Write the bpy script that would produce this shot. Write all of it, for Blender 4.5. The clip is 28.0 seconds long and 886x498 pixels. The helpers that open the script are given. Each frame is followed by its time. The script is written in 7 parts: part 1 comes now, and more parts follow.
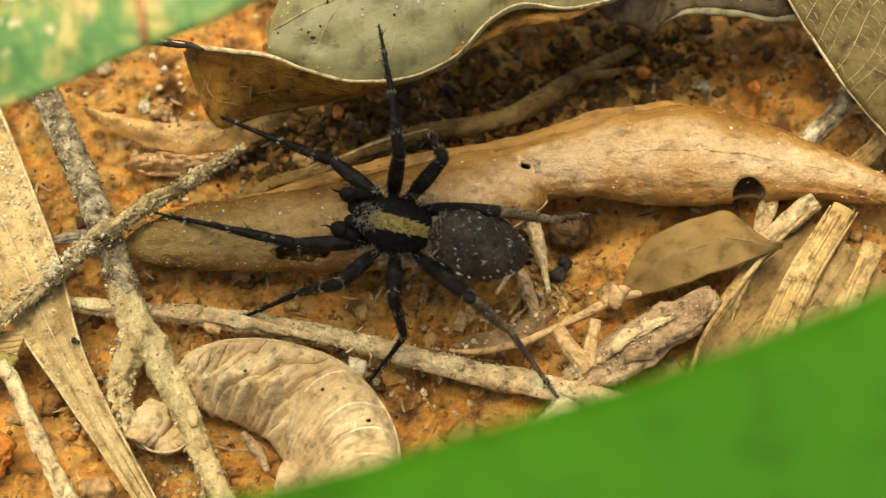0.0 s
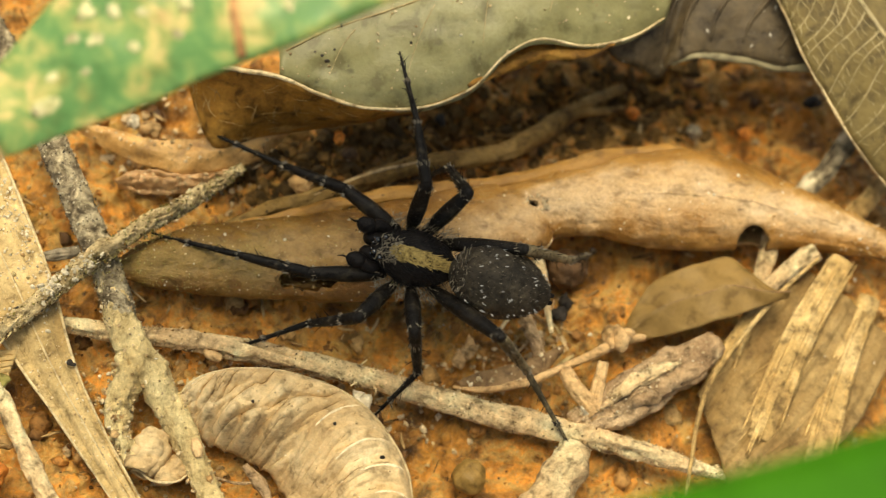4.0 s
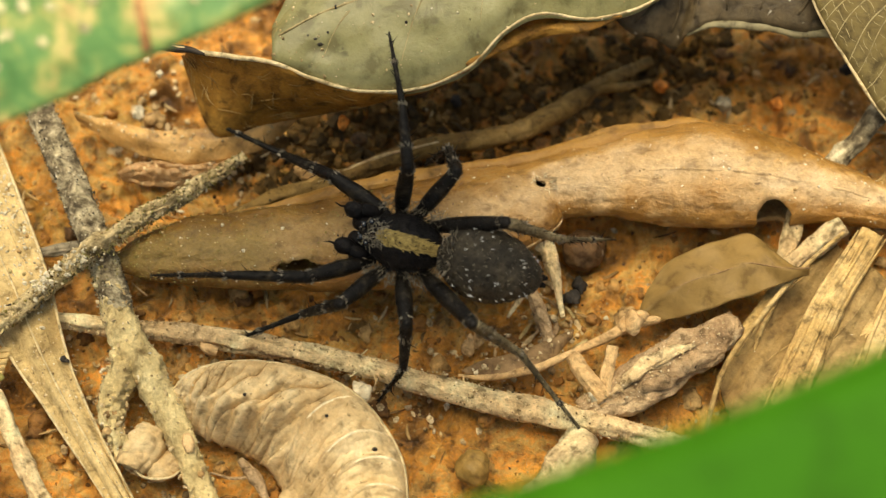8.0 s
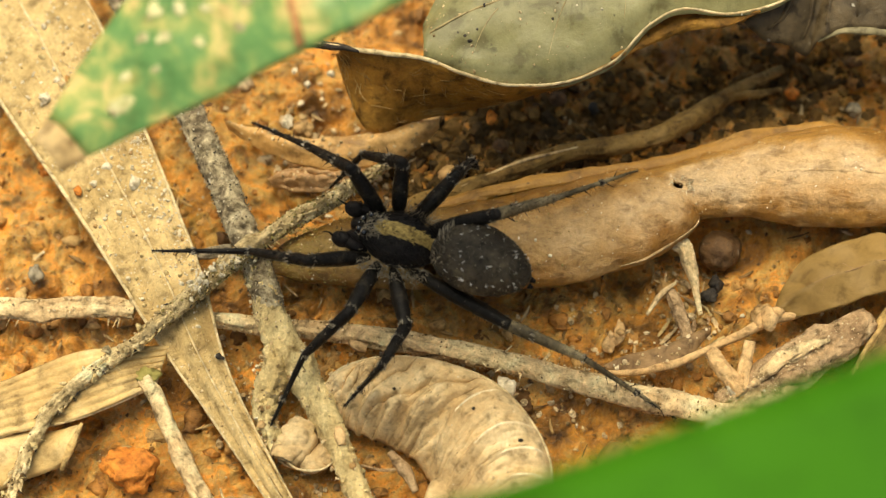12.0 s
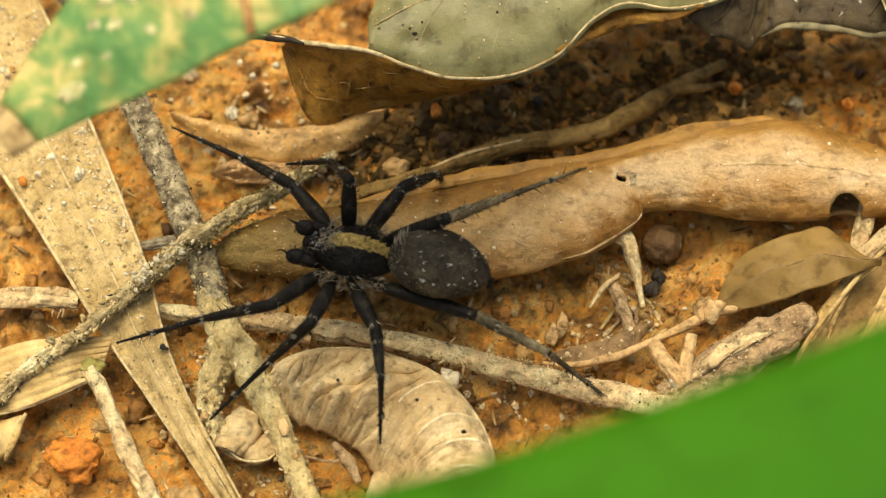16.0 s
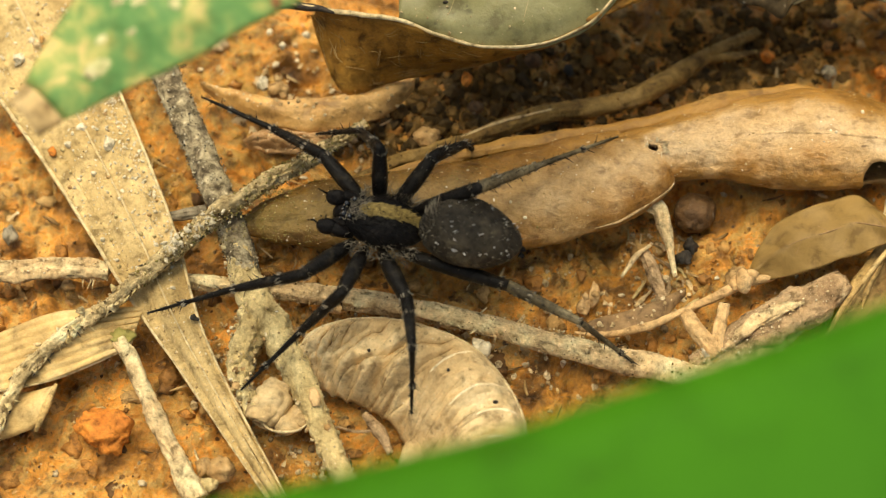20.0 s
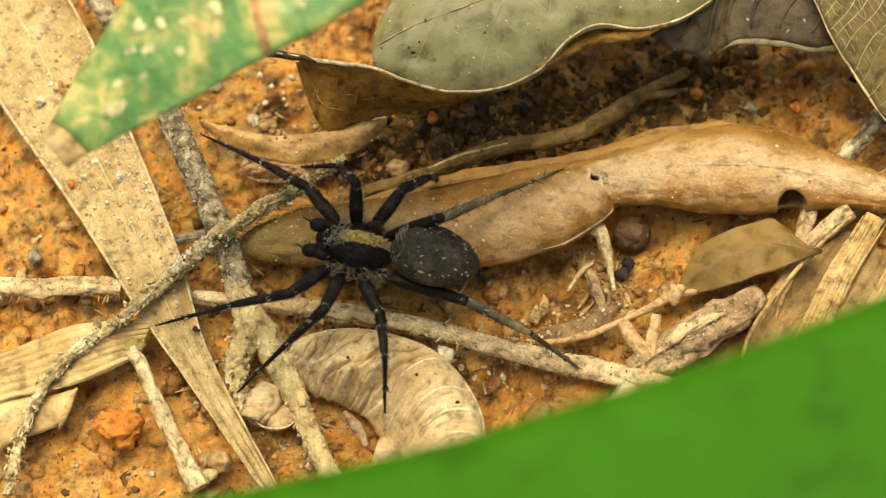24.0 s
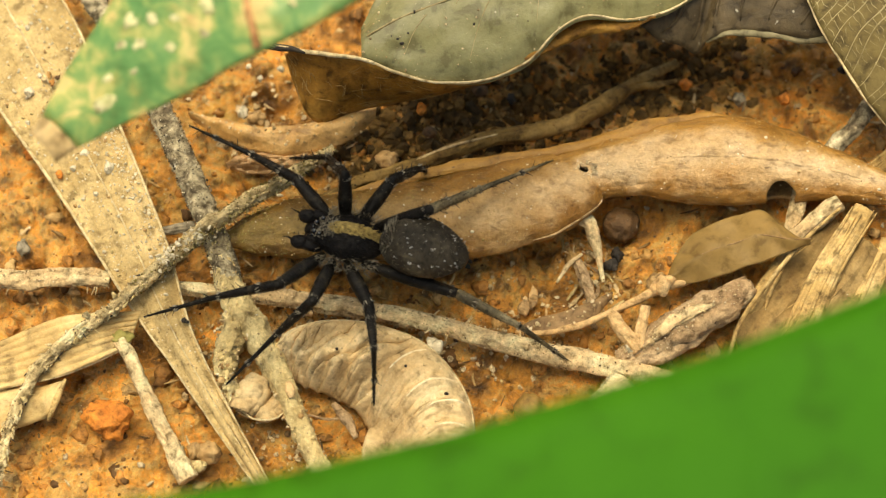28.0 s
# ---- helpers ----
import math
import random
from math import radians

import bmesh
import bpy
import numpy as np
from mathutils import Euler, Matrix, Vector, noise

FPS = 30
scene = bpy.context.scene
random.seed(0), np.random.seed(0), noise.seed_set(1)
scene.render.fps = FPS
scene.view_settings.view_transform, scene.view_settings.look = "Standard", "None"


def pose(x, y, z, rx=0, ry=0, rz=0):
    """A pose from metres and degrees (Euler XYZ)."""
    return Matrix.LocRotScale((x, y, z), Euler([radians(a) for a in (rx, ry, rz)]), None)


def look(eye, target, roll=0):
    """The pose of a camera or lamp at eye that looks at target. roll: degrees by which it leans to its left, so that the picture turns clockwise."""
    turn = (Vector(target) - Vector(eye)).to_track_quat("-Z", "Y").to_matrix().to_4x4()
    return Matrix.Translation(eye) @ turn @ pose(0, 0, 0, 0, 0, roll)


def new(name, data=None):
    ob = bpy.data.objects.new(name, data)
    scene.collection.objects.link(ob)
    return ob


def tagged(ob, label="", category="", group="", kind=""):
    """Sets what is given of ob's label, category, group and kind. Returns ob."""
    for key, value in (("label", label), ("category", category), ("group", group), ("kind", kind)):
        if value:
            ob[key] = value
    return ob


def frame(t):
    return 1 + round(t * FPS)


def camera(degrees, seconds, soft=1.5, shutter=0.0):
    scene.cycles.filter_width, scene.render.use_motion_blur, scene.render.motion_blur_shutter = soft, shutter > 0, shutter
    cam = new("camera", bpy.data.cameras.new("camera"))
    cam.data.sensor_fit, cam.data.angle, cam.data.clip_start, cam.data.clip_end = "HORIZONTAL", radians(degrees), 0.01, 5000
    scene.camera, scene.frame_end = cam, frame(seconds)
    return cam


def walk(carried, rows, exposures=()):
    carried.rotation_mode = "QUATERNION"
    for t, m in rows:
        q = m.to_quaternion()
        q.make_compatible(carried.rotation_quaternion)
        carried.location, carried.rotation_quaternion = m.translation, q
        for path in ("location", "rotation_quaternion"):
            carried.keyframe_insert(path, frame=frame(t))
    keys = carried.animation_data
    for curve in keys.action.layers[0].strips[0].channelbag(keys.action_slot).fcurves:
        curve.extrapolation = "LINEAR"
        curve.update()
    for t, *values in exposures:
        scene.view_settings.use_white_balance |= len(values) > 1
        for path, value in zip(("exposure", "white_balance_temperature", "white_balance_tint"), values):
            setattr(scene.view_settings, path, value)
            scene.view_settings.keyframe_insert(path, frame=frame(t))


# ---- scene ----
cam = camera(18.0, 28.0, soft=1.15, shutter=0.4)
PATH = [
    (0, (0.00546, -0.06298, 0.14072), (0.00038, -0.00178, 0.00387), -4.73),
    (0.5, (0.00595, -0.06452, 0.14104), (-0.00078, -0.00189, 0.00490), -5.98),
    (1, (0.00508, -0.06498, 0.14158), (-0.00127, -0.00124, 0.00595), -5.47),
    (1.5, (0.00474, -0.06478, 0.14116), (-0.00120, -0.00063, 0.00570), -4.91),
    (2, (0.00494, -0.06494, 0.14114), (-0.00066, -0.00067, 0.00572), -4.44),
    (2.5, (0.00463, -0.06442, 0.14092), (0.00027, -0.00019, 0.00543), -3.17),
    (4.5, (-0.02395, -0.05856, 0.13555), (-0.00057, 0.00132, 0.00002), 21.90),
    (5, (-0.02146, -0.05717, 0.13339), (0.00030, 0.00198, -0.00273), 20.97),
    (5.5, (-0.01710, -0.05590, 0.13228), (0.00317, 0.00285, -0.00424), 19.94),
    (6, (-0.01454, -0.05628, 0.13262), (0.00143, 0.00246, -0.00447), 16.25),
    (6.5, (-0.01197, -0.05696, 0.13354), (-0.00029, 0.00170, -0.00402), 12.35),
    (7, (-0.00599, -0.05690, 0.13317), (-0.00113, 0.00082, -0.00520), 5.94),
    (7.5, (-0.00104, -0.05718, 0.13448), (0.00044, 0.00108, -0.00374), 2.35),
    (8, (0.00042, -0.05842, 0.13498), (-0.00023, 0.00207, -0.00228), 0.04),
    (8.5, (0.00037, -0.05904, 0.13540), (-0.00061, 0.00231, -0.00148), -0.54),
    (9, (0.00021, -0.05976, 0.13603), (0.00019, 0.00239, -0.00049), 0.08),
    (9.5, (0.00073, -0.06075, 0.13694), (0.00140, 0.00237, 0.00087), 0.56),
    (10, (0.00068, -0.06092, 0.13692), (0.00325, 0.00247, 0.00099), 2.07),
    (10.5, (0.00102, -0.06118, 0.13718), (0.00352, 0.00186, 0.00109), 2.07),
    (11, (-0.00242, -0.06285, 0.13703), (-0.00294, 0.00059, 0.00110), -0.38),
    (11.5, (-0.00335, -0.06356, 0.13707), (-0.00932, -0.00016, 0.00126), -4.74),
    (12, (-0.00210, -0.06411, 0.13784), (-0.00775, -0.00001, 0.00235), -4.30),
    (12.5, (-0.00208, -0.06394, 0.13769), (-0.00719, 0.00062, 0.00239), -3.77),
    (13, (-0.00204, -0.06418, 0.13815), (-0.00668, -0.00014, 0.00259), -3.37),
    (13.5, (-0.00187, -0.06429, 0.13841), (-0.00552, -0.00032, 0.00278), -2.55),
    (15.5, (-0.00199, -0.06427, 0.13846), (-0.00455, -0.00082, 0.00256), -1.60),
    (16, (-0.00212, -0.06433, 0.13839), (-0.00473, -0.00059, 0.00263), -1.62),
    (16.5, (-0.00211, -0.06431, 0.13842), (-0.00506, -0.00048, 0.00271), -1.88),
    (17, (-0.00211, -0.06426, 0.13839), (-0.00503, -0.00036, 0.00271), -1.81),
    (17.5, (-0.00210, -0.06430, 0.13847), (-0.00439, -0.00031, 0.00282), -1.32),
    (18, (-0.00225, -0.06447, 0.13834), (-0.00424, -0.00035, 0.00275), -1.05),
    (18.5, (-0.00238, -0.06431, 0.13834), (-0.00455, -0.00051, 0.00260), -1.23),
    (19, (-0.00225, -0.06431, 0.13846), (-0.00489, -0.00113, 0.00244), -1.68),
    (19.5, (-0.00230, -0.06398, 0.13817), (-0.00578, -0.00161, 0.00180), -2.45),
    (20, (-0.00223, -0.06418, 0.13775), (-0.00640, -0.00182, 0.00139), -3.08),
    (20.5, (-0.00193, -0.06397, 0.13782), (-0.00602, -0.00167, 0.00143), -3.02),
    (21, (-0.00192, -0.06391, 0.13774), (-0.00484, -0.00102, 0.00160), -2.05),
    (21.5, (-0.00204, -0.06412, 0.13785), (-0.00397, -0.00038, 0.00208), -1.19),
    (23.5, (0.00052, -0.06974, 0.16285), (-0.00365, -0.01022, 0.02523), -3.46),
    (24, (-0.00017, -0.06875, 0.16003), (-0.00394, -0.00955, 0.02226), -3.22),
    (24.5, (-0.00080, -0.06716, 0.15680), (-0.00402, -0.00862, 0.01873), -2.84),
    (25, (-0.00067, -0.06764, 0.15840), (-0.00348, -0.00849, 0.02058), -2.47),
    (25.5, (-0.00020, -0.06892, 0.16045), (-0.00288, -0.00832, 0.02326), -2.29),
    (26, (-0.00016, -0.06911, 0.16072), (-0.00293, -0.00861, 0.02349), -2.37),
    (26.5, (-0.00020, -0.06915, 0.16045), (-0.00297, -0.00942, 0.02288), -2.38),
    (27, (0.00002, -0.06904, 0.16036), (-0.00291, -0.00989, 0.02255), -2.55),
    (27.5, (-0.00042, -0.06881, 0.15981), (-0.00319, -0.00971, 0.02198), -2.40),
    (28, (-0.00015, -0.06875, 0.15994), (-0.00335, -0.00994, 0.02198), -2.75),
]
walk(cam, [(t, look(eye, target, roll)) for t, eye, target, roll in PATH], exposures=[(0.0, 0.68, 7600, 2), (28.0, 0.68, 7600, 2)])

# ---- light: bright overcast daylight under open sky ----
SUN_UP, SUN_TURN = 74.0, -30.0
world = bpy.data.worlds.new("overcast_sky")
scene.world = world
world.use_nodes = True
sky = world.node_tree.nodes.new("ShaderNodeTexSky")
sky.sky_type, sky.sun_disc = "NISHITA", False
sky.sun_elevation, sky.sun_rotation = radians(SUN_UP), radians(SUN_TURN)
sky.dust_density, sky.air_density = 4.0, 1.0
back = world.node_tree.nodes["Background"]
back.inputs["Strength"].default_value = 0.115
world.node_tree.links.new(sky.outputs["Color"], back.inputs["Color"])
sun_data = bpy.data.lights.new("sun", "SUN")
sun_data.energy, sun_data.angle, sun_data.color = 2.45, radians(46), (1.0, 0.93, 0.80)
sun = new("sun", sun_data)
away = radians(SUN_UP), radians(SUN_TURN)
sun.matrix_world = look((math.cos(away[0]) * math.sin(away[1]), math.cos(away[0]) * math.cos(away[1]), math.sin(away[0])), (0, 0, 0))

MM = 0.001


# ---- materials ----
def ramp_nodes(nt, fac, stops):
    r = nt.nodes.new("ShaderNodeValToRGB")
    el = r.color_ramp.elements
    while len(el) < len(stops):
        el.new(0.5)
    for e, (p, c) in zip(el, stops):
        e.position, e.color = p, (*c, 1)
    nt.links.new(fac, r.inputs["Fac"])
    return r.outputs["Color"]


def noise_node(nt, coord, scale, detail=4.0, rough=0.6, stretch=None, warp=0.0):
    if stretch:
        mp = nt.nodes.new("ShaderNodeMapping")
        mp.inputs["Scale"].default_value = stretch
        nt.links.new(coord, mp.inputs["Vector"])
        coord = mp.outputs["Vector"]
    n = nt.nodes.new("ShaderNodeTexNoise")
    n.inputs["Scale"].default_value, n.inputs["Detail"].default_value = scale, detail
    n.inputs["Roughness"].default_value, n.inputs["Distortion"].default_value = rough, warp
    nt.links.new(coord, n.inputs["Vector"])
    return n.outputs["Fac"]


def mixed(nt, fac, a, b, blend="MIX"):
    m = nt.nodes.new("ShaderNodeMix")
    m.data_type, m.blend_type = "RGBA", blend
    for sock, v in ((m.inputs[0], fac), (m.inputs[6], a), (m.inputs[7], b)):
        if isinstance(v, (int, float)):
            sock.default_value = v
        elif isinstance(v, tuple):
            sock.default_value = (*v, 1)
        else:
            nt.links.new(v, sock)
    return m.outputs[2]


def surface(name, stops, scale=300, fine=2500, rough=0.75, bump=0.12, stretch=None, specks=(), vary=0.0, island=0.0,
            thin=0.0, glow=(1, 1, 1), sheen=0.0, spec=0.22, fine_amount=0.5, island_stops=(), grit=0.0, patch=(), bands=()):
    """A material of broad colour patches (stops), fine grain, speckles (colour, scale, size), relief; lengths in millimetres."""
    m = bpy.data.materials.new(name)
    m.use_nodes = True
    nt = m.node_tree
    bsdf = nt.nodes["Principled BSDF"]
    co = nt.nodes.new("ShaderNodeTexCoord").outputs["Object"]
    broad = noise_node(nt, co, scale, 5, 0.62, stretch, 0.4)
    col = ramp_nodes(nt, broad, stops)
    # one relief gives the bump and its painted shading: pits darkened, crests lightened
    height = noise_node(nt, co, fine * 0.7, 7, 0.62, stretch, 0.3)
    lo, hi = 1 - fine_amount, 1 + 0.35 * fine_amount
    g = ramp_nodes(nt, height, [(0.36, (lo * 0.9, lo * 0.86, lo * 0.8)), (0.45, (1 - 0.3 * fine_amount,) * 3), (0.52, (1, 1, 1)), (0.64, (hi, hi, hi))])
    col = mixed(nt, 1.0, col, g, "MULTIPLY")
    if patch:
        tone, sc, lo_p, hi_p = patch
        col = mixed(nt, ramp_nodes(nt, noise_node(nt, co, sc, 6, 0.62, None, 0.8), [(lo_p, (0, 0, 0)), (hi_p, (1, 1, 1))]), col, mixed(nt, 1.0, col, tone, "MULTIPLY"))
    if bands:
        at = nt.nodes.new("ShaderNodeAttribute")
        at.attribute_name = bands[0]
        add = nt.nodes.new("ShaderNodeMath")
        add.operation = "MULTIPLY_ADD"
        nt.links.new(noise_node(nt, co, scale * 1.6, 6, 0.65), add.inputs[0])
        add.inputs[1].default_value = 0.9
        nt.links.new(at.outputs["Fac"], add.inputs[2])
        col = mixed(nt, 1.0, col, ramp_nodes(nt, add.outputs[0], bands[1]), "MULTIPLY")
        if len(bands) > 2:
            st = nt.nodes.new("ShaderNodeAttribute")
            st.attribute_name = bands[2]
            am = nt.nodes.new("ShaderNodeMath")
            am.operation = "MULTIPLY_ADD"
            nt.links.new(noise_node(nt, co, scale * 2.2, 6, 0.65), am.inputs[0])
            am.inputs[1].default_value = 0.8
            nt.links.new(st.outputs["Fac"], am.inputs[2])
            col = mixed(nt, 1.0, col, ramp_nodes(nt, am.outputs[0], bands[3]), "MULTIPLY")
    if grit:
        # sand-sized grains: dark pits and pale crumbs
        grit *= 0.6
        g_n = noise_node(nt, co, 5200, 4, 0.7, None, 0.5)
        d, b = 1 - 0.62 * grit, 1 + 0.55 * grit
        col = mixed(nt, 1.0, col, ramp_nodes(nt, g_n, [(0.36, (d, d * 0.95, d * 0.9)), (0.46, (1 - 0.15 * grit,) * 3), (0.55, (1, 1, 1)), (0.64, (b, b, b * 1.02))]), "MULTIPLY")
        sm = nt.nodes.new("ShaderNodeMath")
        sm.operation = "MULTIPLY_ADD"
        nt.links.new(g_n, sm.inputs[0])
        sm.inputs[1].default_value = 0.7 * grit
        nt.links.new(height, sm.inputs[2])
        height = sm.outputs[0]
    for colour, sc, size in specks:
        sc *= 1.35
        v = nt.nodes.new("ShaderNodeTexVoronoi")
        v.inputs["Scale"].default_value = sc
        wn = nt.nodes.new("ShaderNodeTexNoise")
        wn.inputs["Scale"].default_value, wn.inputs["Detail"].default_value = sc * 1.6, 3.0
        nt.links.new(co, wn.inputs["Vector"])
        wv = nt.nodes.new("ShaderNodeVectorMath")
        wv.operation = "MULTIPLY_ADD"
        nt.links.new(wn.outputs["Color"], wv.inputs[0])
        wv.inputs[1].default_value = (0.9 / sc,) * 3
        nt.links.new(co, wv.inputs[2])
        nt.links.new(wv.outputs[0], v.inputs["Vector"])
        dv = nt.nodes.new("ShaderNodeMath")
        dv.operation = "DIVIDE"
        nt.links.new(v.outputs["Distance"], dv.inputs[0])
        nt.links.new(v.outputs["Color"], dv.inputs[1])
        f = ramp_nodes(nt, dv.outputs[0], [(size * 0.6, (1, 1, 1)), (size * 1.3, (0, 0, 0))])
        pick = ramp_nodes(nt, noise_node(nt, co, sc * 0.35, 2), [(0.44, (0, 0, 0)), (0.5, (1, 1, 1))])
        col = mixed(nt, mixed(nt, 1.0, f, pick, "MULTIPLY"), col, colour)
    if vary or island:
        src = nt.nodes.new("ShaderNodeObjectInfo").outputs["Random"] if vary else nt.nodes.new("ShaderNodeNewGeometry").outputs["Random Per Island"]
        a = vary or island
        tone = ramp_nodes(nt, src, [(0.0, (1 - a, 1 - a * 1.05, 1 - a * 1.1)), (1.0, (1 + a * 0.4, 1 + a * 0.35, 1 + a * 0.3))])
        col = mixed(nt, 1.0, col, tone, "MULTIPLY")
    if island_stops:
        col = mixed(nt, 1.0, col, ramp_nodes(nt, nt.nodes.new("ShaderNodeNewGeometry").outputs["Random Per Island"], island_stops), "MULTIPLY")
    nt.links.new(col, bsdf.inputs["Base Color"])
    bsdf.inputs["Roughness"].default_value = rough
    bsdf.inputs["Specular IOR Level"].default_value = spec
    if sheen:
        bsdf.inputs["Sheen Weight"].default_value = sheen
    if bump:
        b2 = nt.nodes.new("ShaderNodeBump")
        b2.inputs["Strength"].default_value, b2.inputs["Distance"].default_value = 0.9, bump * 1.7 * MM
        nt.links.new(height, b2.inputs["Height"])
        nt.links.new(b2.outputs["Normal"], bsdf.inputs["Normal"])
    if thin:
        t = nt.nodes.new("ShaderNodeBsdfTranslucent")
        nt.links.new(mixed(nt, 1.0, col, glow, "MULTIPLY"), t.inputs["Color"])
        mx = nt.nodes.new("ShaderNodeMixShader")
        mx.inputs[0].default_value = thin
        nt.links.new(bsdf.outputs[0], mx.inputs[1])
        nt.links.new(t.outputs[0], mx.inputs[2])
        nt.links.new(mx.outputs[0], nt.nodes["Material Output"].inputs["Surface"])
    return m


SOIL = surface("clay_soil", [(0.28, (0.12, 0.05, 0.012)), (0.38, (0.36, 0.165, 0.036)), (0.46, (0.66, 0.29, 0.05)), (0.52, (0.60, 0.36, 0.105)), (0.58, (0.80, 0.33, 0.05)), (0.66, (0.52, 0.31, 0.09)), (0.78, (0.70, 0.26, 0.04))],
               260, 1100, 0.38, 0.42, specks=[((0.62, 0.46, 0.25), 700, 0.10), ((0.05, 0.025, 0.01), 420, 0.13)], spec=0.5, fine_amount=0.65, grit=0.5, patch=((0.74, 0.76, 0.66), 110, 0.48, 0.62))
CRUMB = surface("soil_crumbs", [(0.35, (0.75, 0.72, 0.7)), (0.65, (1, 1, 1))], 900, 3500, 0.6, 0.12, spec=0.3, grit=0.4,
                island_stops=[(0.0, (0.12, 0.06, 0.02)), (0.2, (0.34, 0.16, 0.04)), (0.45, (0.58, 0.25, 0.05)), (0.7, (0.52, 0.29, 0.09)), (0.92, (0.56, 0.38, 0.16)), (0.99, (0.64, 0.50, 0.30))])
TAN_GRAINS = surface("tan_grains", [(0.35, (0.8, 0.78, 0.75)), (0.65, (1, 1, 1))], 2500, 5000, 0.85, 0.03, spec=0.12,
                     island_stops=[(0.0, (0.248, 0.161, 0.076)), (0.22, (0.472, 0.335, 0.164)), (0.5, (0.646, 0.484, 0.265)), (0.85, (0.770, 0.609, 0.366)), (1.0, (0.850, 0.745, 0.531))])
GREY_GRAINS = surface("lichen_grains", [(0.35, (0.8, 0.8, 0.8)), (0.65, (1, 1, 1))], 2500, 5000, 0.85, 0.03, spec=0.12,
                      island_stops=[(0.0, (0.047, 0.036, 0.024)), (0.35, (0.179, 0.140, 0.085)), (0.6, (0.441, 0.370, 0.238)), (0.9, (0.651, 0.560, 0.383)), (1.0, (0.777, 0.690, 0.493))])
MOSS_GRAINS = surface("moss_grains", [(0.35, (0.8, 0.8, 0.75)), (0.65, (1, 1, 1))], 2500, 5000, 0.9, 0.03, spec=0.08,
                      island_stops=[(0.0, (0.160, 0.123, 0.032)), (0.4, (0.280, 0.226, 0.070)), (0.75, (0.366, 0.302, 0.114)), (1.0, (0.440, 0.383, 0.180))])
HUMUS = surface("leaf_mould", [(0.35, (0.7, 0.7, 0.65)), (0.65, (1, 1, 1))], 1200, 3500, 0.75, 0.1, spec=0.2, grit=0.4,
                island_stops=[(0.0, (0.060, 0.036, 0.012)), (0.3, (0.120, 0.069, 0.020)), (0.6, (0.175, 0.098, 0.027)), (0.85, (0.225, 0.125, 0.034)), (1.0, (0.33, 0.18, 0.05))])
RED_CLOD = surface("red_clod", [(0.35, (0.517, 0.161, 0.025)), (0.6, (0.787, 0.287, 0.05))], 900, 3000, 0.6, 0.15, vary=0.25)
DARK_CLOD = surface("dark_clod", [(0.35, (0.02, 0.016, 0.012)), (0.65, (0.07, 0.055, 0.04))], 900, 3000, 0.55, 0.15, vary=0.3)
BROWN_CLOD = surface("brown_clod", [(0.35, (0.075, 0.038, 0.015)), (0.65, (0.18, 0.098, 0.041))], 600, 3000, 0.5, 0.15, specks=[((0.45, 0.38, 0.28), 1500, 0.3)])
TAN_CLOD = surface("tan_clod", [(0.35, (0.36, 0.20, 0.07)), (0.65, (0.60, 0.40, 0.18))], 600, 3000, 0.6, 0.1, vary=0.25)
QUARTZ = surface("quartz_grain", [(0.35, (0.588, 0.499, 0.325)), (0.65, (0.798, 0.691, 0.476))], 900, 3000, 0.4, 0.08, vary=0.15, spec=0.5, grit=0.25)
BLUE_STONE = surface("grey_stone", [(0.35, (0.190, 0.158, 0.104)), (0.65, (0.349, 0.284, 0.183))], 600, 3000, 0.5, 0.08)
# the second ramp mixes olive moss with painted shade on the buried end
POD = surface("dry_pod_skin", [(0.26, (0.460, 0.290, 0.126)), (0.38, (0.535, 0.355, 0.166)), (0.48, (0.596, 0.412, 0.213)), (0.58, (0.636, 0.462, 0.263)), (0.68, (0.566, 0.380, 0.186)), (0.8, (0.485, 0.295, 0.121))],
              190, 2300, 0.44, 0.17, stretch=(0.7, 1, 1), specks=[((0.22, 0.13, 0.06), 800, 0.13), ((0.82, 0.72, 0.54), 1100, 0.13)], fine_amount=0.3, spec=0.4, grit=0.4,
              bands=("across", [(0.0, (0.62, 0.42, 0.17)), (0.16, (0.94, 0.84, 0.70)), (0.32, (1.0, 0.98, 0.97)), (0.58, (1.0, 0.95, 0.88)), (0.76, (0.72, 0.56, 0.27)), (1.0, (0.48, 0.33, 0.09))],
                     "moss_shade", [(0.36, (1.0, 1.0, 1.0)), (0.58, (0.74, 0.68, 0.53)), (0.8, (0.52, 0.47, 0.29)), (1.0, (0.40, 0.37, 0.17))]))
POD_BACK = surface("dry_pod_back", [(0.3, (0.204, 0.096, 0.018)), (0.5, (0.337, 0.173, 0.036)), (0.7, (0.428, 0.240, 0.068))], 160, 1500, 0.5, 0.1, stretch=(0.8, 1, 1),
                   specks=[((0.10, 0.06, 0.02), 1100, 0.2)], fine_amount=0.4, spec=0.3, grit=0.25)
OCHRE_ROOT = surface("ochre_root", [(0.3, (0.131, 0.071, 0.020)), (0.5, (0.232, 0.141, 0.040)), (0.7, (0.319, 0.204, 0.074))], 330, 1800, 0.7, 0.16, fine_amount=0.5, grit=0.35)
STALK = surface("pale_stalk", [(0.3, (0.440, 0.288, 0.139)), (0.45, (0.659, 0.468, 0.245)), (0.58, (0.756, 0.598, 0.330)), (0.72, (0.756, 0.706, 0.424))], 420, 1800, 0.85, 0.22,
                specks=[((0.12, 0.08, 0.04), 1500, 0.2)], vary=0.12, fine_amount=0.6, grit=0.6, spec=0.12)
